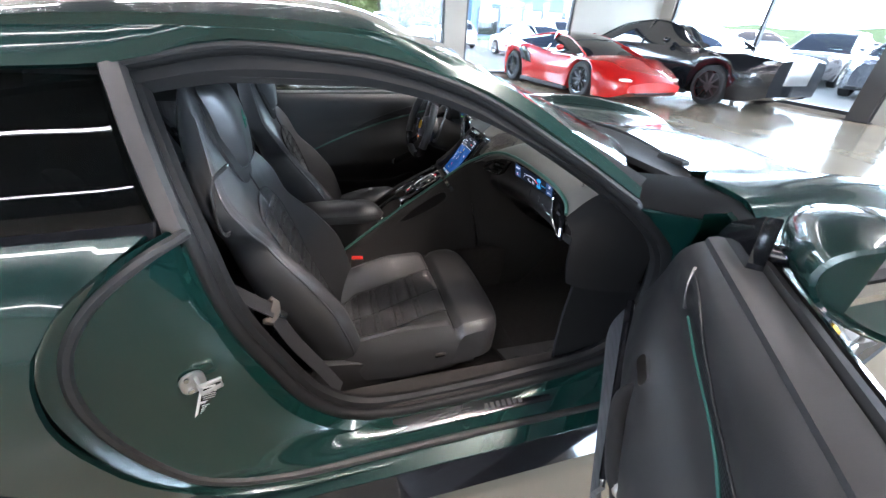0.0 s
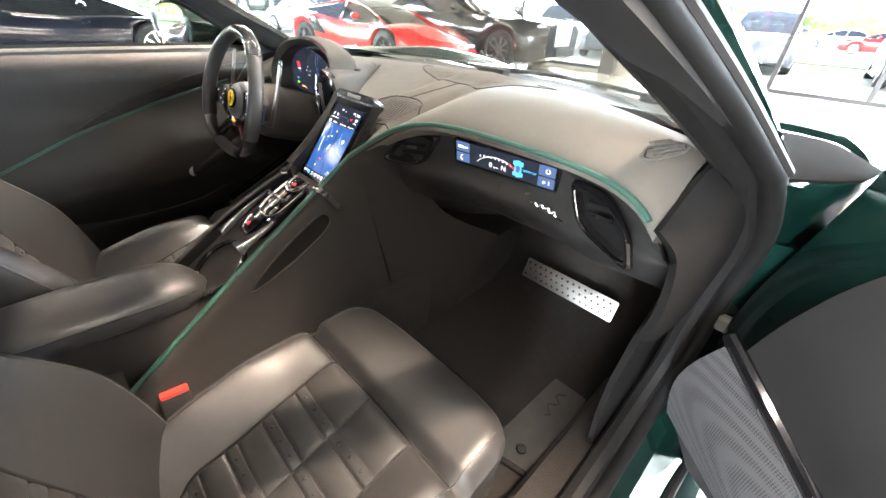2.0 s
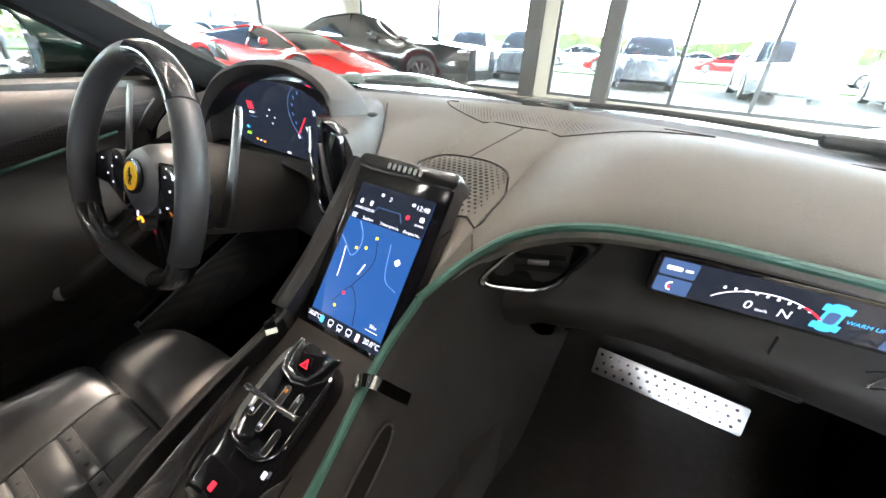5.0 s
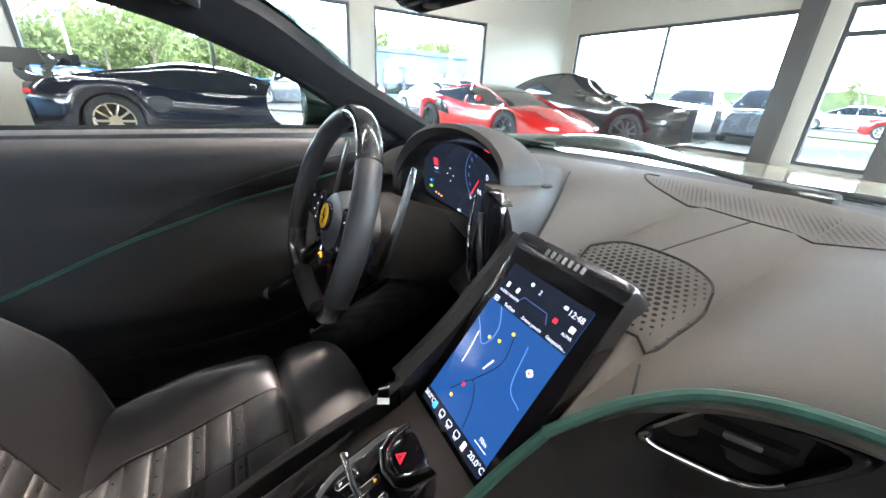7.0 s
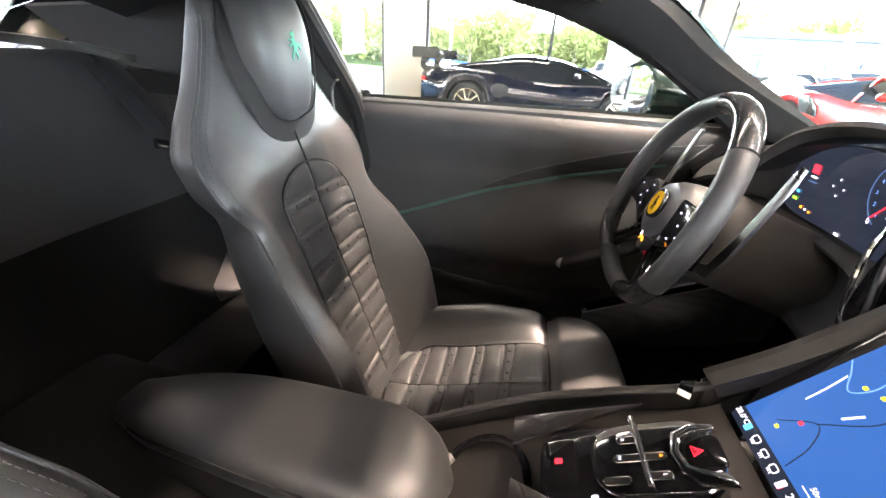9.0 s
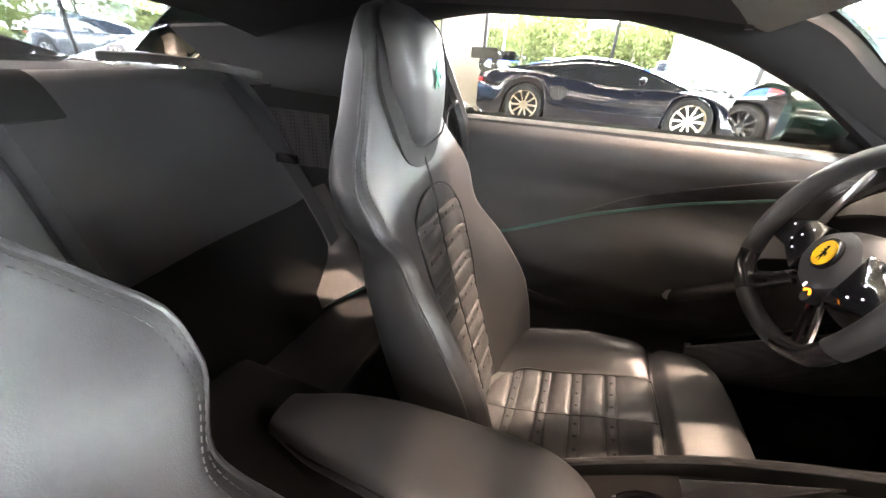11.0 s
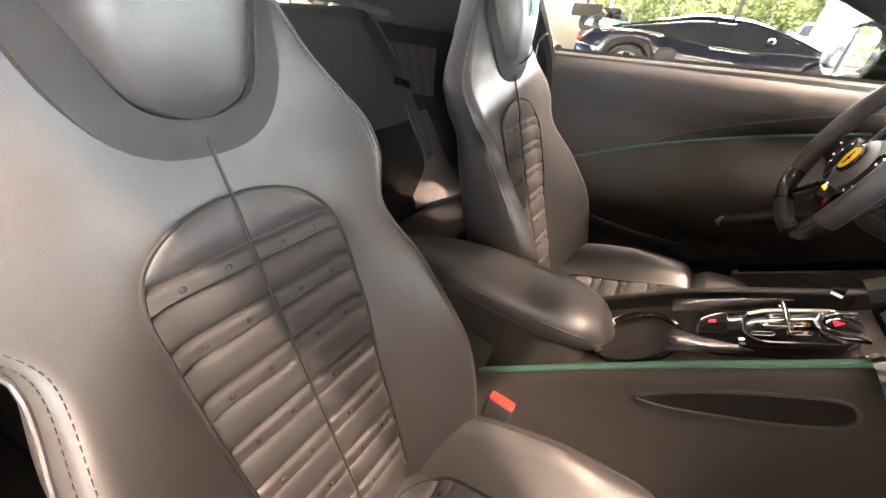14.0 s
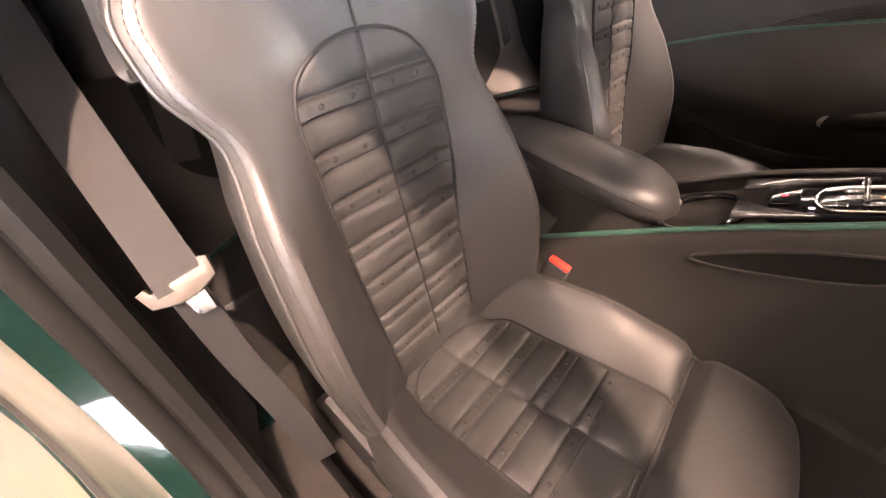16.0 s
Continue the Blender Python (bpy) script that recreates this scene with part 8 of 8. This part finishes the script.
# grey wing between pod and tablet with the driver's tall outlet
wing_rows = net([[Vector((-0.098, 0.606, 0.80)), Vector((-0.105, 0.596, 0.862)), Vector((-0.135, 0.598, 0.884)), Vector((-0.185, 0.61, 0.886))], [dash_at(-0.122, 0.655, -0.004), Vector((-0.132, 0.655, 0.866)), Vector((-0.158, 0.656, 0.883)), Vector((-0.21, 0.66, 0.887))], [dash_at(-0.162, 0.723, -0.004), Vector((-0.174, 0.722, 0.872)), Vector((-0.20, 0.724, 0.884)), Vector((-0.26, 0.73, 0.886))], [dash_at(-0.25, 0.84, -0.004), Vector((-0.262, 0.838, 0.878)), Vector((-0.285, 0.838, 0.884)), Vector((-0.34, 0.84, 0.884))]], 5, 5)
part("wing", thick(skin(wing_rows), 0.012), HOOD_LEATHER, dash, "grey leather wing beside the pod")
part("light_sensor", moved(ball(1, Matrix(), 10), Matrix.Translation((-0.158, 0.700, 0.8835)) @ Matrix.Diagonal((0.006, 0.011, 0.004, 1))), MATT, dash)
part("wing_edge", tube([r[0] + Vector((0.002, 0, 0.005)) for r in wing_rows], 0.0016, n=6), SEAM, dash)
tall = part("tall_outlet", slab([(p.x, p.y) for p in spline([(-0.026, -0.065, 0), (0.008, -0.070, 0), (0.016, -0.02, 0), (0.014, 0.045, 0), (0.002, 0.060, 0), (-0.022, 0.058, 0)], 4, True)], basis((-0.128, 0.600, 0.822), (1, 0.25, 0), (0.1, 0.1, 1)), 0.022, 0.006), GLOSS, dash, "tall gloss black air outlet")
part("bright_strip", tube(spline([(-0.160, 0.58, 0.880), (-0.158, 0.572, 0.83), (-0.150, 0.572, 0.775), (-0.128, 0.572, 0.755)], 5), 0.003, n=8), CHROME, tall)
part("blade", tube(spline([(-0.138, 0.574, 0.862), (-0.130, 0.572, 0.82), (-0.124, 0.574, 0.78)], 5), 0.004, n=8), DARK_METAL, tall)
# left dashboard edge on the driver's side of the tablet
part("driver_edge", sweep(spline([(-0.078, 0.44, 0.70), (-0.082, 0.50, 0.745), (-0.088, 0.56, 0.80), (-0.092, 0.60, 0.845)], 6), [(-0.012, -0.02), (0.008, -0.02), (0.01, 0.0), (0.0, 0.008), (-0.012, 0.004)]), BLACK_TRIM, dash)
part("driver_side", thick(skin(net([[Vector(p) for p in r] for r in (((-0.09, 0.44, 0.69), (-0.10, 0.46, 0.58), (-0.12, 0.50, 0.40)), ((-0.095, 0.52, 0.75), (-0.12, 0.55, 0.62), (-0.14, 0.60, 0.40)), ((-0.105, 0.60, 0.83), (-0.14, 0.64, 0.68), (-0.16, 0.72, 0.45)))], 5, 5)), 0.01), LEATHER, dash)

# ---- belts and buckles ----
def ribbon(points, w, t, up):
    return sweep(spline(points, 8), [(-w / 2, -t / 2), (w / 2, -t / 2), (w / 2, t / 2), (-w / 2, t / 2)], up=up)


belt = thing("seat_belt", (0.69, -0.3, 0.9), "black seat belt with an ivory tongue on the pillar", "seat belt", "seat belts")
part("strap", ribbon([(0.664, -0.50, 0.872), (0.668, -0.43, 0.815), (0.674, -0.33, 0.73), (0.678, -0.22, 0.63), (0.680, -0.18, 0.595)], 0.052, 0.003, (0, 0.66, 0.75)), BELT, belt)
part("lower_strap", ribbon([(0.680, -0.185, 0.59), (0.676, -0.15, 0.48), (0.665, -0.10, 0.36), (0.66, -0.05, 0.24)], 0.042, 0.003, (0.4, 0.8, 0.3)), BELT, belt)
TONG = basis((0.679, -0.190, 0.590), (-0.96, 0.12, 0.2), (0.1, -0.72, 0.68))
tongue = part("tongue", slab([(-0.036, -0.008), (-0.040, 0.014), (-0.030, 0.016), (-0.027, 0.008), (0.027, 0.008), (0.030, 0.018), (0.040, 0.014), (0.036, -0.010), (0.012, -0.018), (-0.012, -0.018)], TONG @ Matrix.Translation((0, 0, 0.002)), 0.012, 0.003), IVORY, belt, "ivory plastic tongue grip")
part("blade", slab([(-0.009, -0.040), (0.010, -0.042), (0.012, -0.016), (-0.012, -0.016)], TONG @ Matrix.Translation((0.004, 0, 0.006)), 0.003, 0.001), DARK_METAL, tongue)
OUT = basis((0.668, -0.50, 0.875), (0.62, 0.78, 0), (0.12, -0.1, 1))
bezel = part("outlet", slab(rounded(0.15, 0.17, 0.06), OUT @ Matrix.Translation((0, 0.02, -0.03)), 0.03, 0.012), TRIM_LEATHER, belt, "rounded grey outlet surround")
part("slot", slab(rounded(0.08, 0.028, 0.012), OUT @ Matrix.Translation((0, 0.008, 0.0005)) @ pose(0, 0, 0, 0, 0, 25), 0.0012), HOLE, bezel)
copy_thing(belt, Matrix.Translation((-0.69, -0.3, 0.9)) @ MIRRORED)
for s in (-1, 1):
    rb = thing("rear_belt", (s * 0.53, -0.72, 0.9), "black rear seat belt hanging beside the bench", "seat belt", "seat belts")
    part("strap", ribbon([(s * 0.48, -0.90, 0.968), (s * 0.485, -0.835, 0.952), (s * 0.488, -0.745, 0.87), (s * 0.491, -0.668, 0.766), (s * 0.515, -0.61, 0.64), (s * 0.54, -0.57, 0.52)], 0.050, 0.003, (0, 0.8, 0.6)), BELT, rb)
    part("tongue", moved(box(-0.032, 0.032, -0.012, 0.012, -0.007, 0.007, 0.004), basis((s * 0.492, -0.664, 0.763), (0.9, 0.2 * s, 0.3), (-0.3, -0.4, 0.8))), DARK_METAL, rb)
    part("outlet", sweep(spline([(s * 0.30, -0.97, 0.985), (s * 0.38, -0.90, 0.985), (s * 0.46, -0.83, 0.975), (s * 0.56, -0.78, 0.955)], 5), [(-0.03, -0.012), (0.02, -0.012), (0.018, 0.006), (-0.02, 0.008)]), TRIM_LEATHER, rb, "dark shelf outlet strip")
for cx in (0.128, -0.128):
    buckle = thing("belt_buckle", (cx, 0.05, 0.29), "black belt buckle with a red release key", "belt buckle", "belt buckles")
    turn = basis((cx, 0.055, 0.384), (0.0, 1.0, -0.12), (0.0, 0.12, 1.0))
    part("body", moved(box(-0.025, 0.025, -0.10, -0.004, -0.013, 0.013, 0.006), turn), MATT, buckle)
    part("release_key", moved(box(-0.023, 0.023, -0.006, 0.002, -0.011, 0.011, 0.003), turn), RED, buckle, "red release key")
    part("stalk", tube(spline([(cx, 0.045, 0.29), (cx * 0.97, 0.03, 0.24), (cx * 0.95, 0.01, 0.18)], 4), 0.008, n=8), MATT, buckle)
# leather guide loops on the front seats' shoulders
for cx, s in ((0.38, 1), (-0.38, -1)):
    guide = thing("belt_guide", (cx + s * 0.21, -0.25, 0.86), "leather belt guide loop on the seat shoulder", "belt guide", "belt guides")
    part("loop", ribbon([(cx + s * 0.185, -0.235, 0.935), (cx + s * 0.215, -0.262, 0.91), (cx + s * 0.232, -0.268, 0.85), (cx + s * 0.238, -0.262, 0.79), (cx + s * 0.222, -0.240, 0.80), (cx + s * 0.222, -0.235, 0.835)], 0.011, 0.003, (0, 1, 0)), DOOR_LEATHER, guide)
    part("press_stud", ball(0.004, Matrix.Translation((cx + s * 0.187, -0.232, 0.938)), 10), CHROME, guide)
# seat switches
keys = thing("seat_switch", (0.62, 0.29, 0.28), "chrome seat adjuster keys on the seat skirt", "switch")
part("key", box(0.616, 0.636, 0.26, 0.30, 0.27, 0.295, 0.005), CHROME, keys)
part("key", box(0.616, 0.632, 0.315, 0.40, 0.272, 0.288, 0.005), DARK_METAL, keys)
# floor mat
mat_ = thing("floor_mat", (0.47, 0.76, 0.134), "black carpet floor mat with a leather edge band", "floor mat")
part("carpet", slab([(0.30, 0.56), (0.50, 0.53), (0.66, 0.56), (0.64, 1.02), (0.60, 1.05), (0.32, 1.04)], Matrix.Translation((0, 0, 0.133)), 0.010, 0.003), CARPET, mat_)
part("band", slab([(0.535, 0.545), (0.655, 0.57), (0.632, 1.01), (0.60, 1.04), (0.545, 1.03)], Matrix.Translation((0, 0, 0.1435)), 0.004, 0.0015), MAT_BAND, mat_, "grey-black band with a worn look")
part("script", tube([(0.585 + 0.012 * math.sin(k * 1.7), 0.72 + 0.012 * k, 0.1485) for k in range(9)], 0.0018, n=5), SEAM, mat_)
part("fixing", cyl(0.012, 0.006, Matrix.Translation((0.60, 0.60, 0.149)), 16, bevel=0.002), MATT, mat_)

# ---- door jamb details ----
striker = thing("door_striker", (0.835, -0.32, 0.56), "zinc door striker plate with a loop", "striker")
face_m = basis((0.868, -0.318, 0.592), (-0.51, 0.86, 0), (0.05, 0.03, 1))
part("plate", slab(rounded(0.045, 0.055, 0.02), face_m, 0.006, 0.002), SATIN, striker)
part("loop", tube([face_m @ Vector(p) for p in ((0.006, 0.012, 0.004), (0.006, 0.012, 0.032), (0.042, 0.008, 0.036), (0.042, -0.012, 0.034), (0.006, -0.014, 0.03), (0.006, -0.014, 0.004))], 0.0045, n=8), SATIN, striker)
for y in (-0.016, 0.018):
    part("screw", cyl(0.006, 0.005, face_m @ Matrix.Translation((-0.008, y, 0.008)), 12, bevel=0.001), CHROME, striker)
LAB = basis((0.866, -0.306, 0.508), (-0.51, 0.86, 0), (0.0, 0.0, 1)) @ pose(0, 0, 0, 0, 0, -22) @ Matrix.Diagonal((1.3, 1.3, 1, 1))
label_ = thing("type_label", (0.86, -0.29, 0.5), "white and black type label stuck in the door opening", "label")
part("paper", slab(rounded(0.042, 0.088, 0.001, 2), LAB, 0.0006), WHITE, label_, smooth=False)
for x, y, w, h in ((0.0, 0.028, 0.034, 0.024), (-0.006, 0.0, 0.022, 0.022), (0.0, -0.030, 0.034, 0.020), (0.014, 0.002, 0.008, 0.018)):
    on(LAB, x, y, w, h, GLOSS, label_, "black_field", 0.001, 0.0008)
for k in range(5):
    on(LAB, -0.004, 0.036 - 0.004 * k, 0.022 - 0.003 * (k % 3), 0.0014, WHITE, label_, "bar", 0.0002, 0.0013)
    on(LAB, -0.006, 0.007 - 0.0036 * k, 0.016 - 0.002 * (k % 2), 0.0012, WHITE, label_, "bar", 0.0002, 0.0013)
on(LAB, -0.008, -0.030, 0.010, 0.014, WHITE, label_, "bar", 0.003, 0.0013)
plate_m = basis((0.828, 0.34, 0.236), (0, 1, 0), (-1, 0, 0.28))
sill_plate = thing("sill_plate", (0.83, 0.34, 0.23), "brushed dark metal sill plate with raised badge", "sill plate")
part("plate", slab(rounded(0.50, 0.042, 0.003), plate_m, 0.004, 0.001), DARK_METAL, sill_plate)
for k in range(3):
    on(plate_m, -0.09, -0.008 + 0.008 * k, 0.12 + 0.02 * k, 0.0022, CHROME, sill_plate, "line", 0.0008, 0.0042)
for k in range(7):
    part("badge_bar", slab(rounded(0.012, 0.018, 0.002, 2), plate_m @ Matrix.Translation((0.035 + 0.0185 * k, 0.0, 0.0042)), 0.0016), CHROME, sill_plate)
hinge = thing("door_check", (0.83, 0.93, 0.5), "zinc door check strap and hinge", "hinge")
part("strap", box(0.80, 0.87, 0.895, 0.925, 0.50, 0.53, 0.006), SATIN, hinge)
part("arm", box(0.84, 0.89, 0.86, 0.90, 0.40, 0.43, 0.006), SATIN, hinge)
part("bolt", cyl(0.008, 0.02, Matrix.Translation((0.85, 0.905, 0.46)) @ pose(0, 0, 0, 90, 0, 0), 12), CHROME, hinge)
# ---- roof details ----
for s in (-1, 1):
    visor = thing("sun_visor", (s * 0.40, 0.24, 1.12), "grey padded sun visor folded up to the roof", "sun visor", "sun visors")
    part("pad", slab(rounded(0.34, 0.125, 0.02), basis((s * 0.395, 0.245, 1.142), (1, 0, -0.05 * s), (0, 1, -0.26)) @ Matrix.Translation((0, 0, -0.022)), 0.016, 0.004), GREY_LEATHER, visor)
    part("pivot", cyl(0.007, 0.03, Matrix.Translation((s * 0.54, 0.27, 1.115)), 10), MATT, visor)
mirror = thing("rear_view_mirror", (0, 0.42, 1.1), "frameless inside mirror on a short black arm", "mirror")
part("housing", slab(rounded(0.22, 0.064, 0.031), basis((0.0, 0.45, 1.092), (1, 0.08, 0), (0, 0.2, 1)) @ Matrix.Translation((0, 0, -0.02)), 0.02, 0.006), GLOSS, mirror)
part("mirror_glass", slab(rounded(0.215, 0.05, 0.02), basis((0.0, 0.45, 1.092), (1, 0.08, 0), (0, 0.2, 1)) @ Matrix.Translation((0, 0, 0.0005)), 0.002), MIRROR, mirror)
part("arm", tube([(0.0, 0.465, 1.095), (0.0, 0.475, 1.12), (0, 0.45, 1.145)], 0.012, n=8), MATT, mirror)
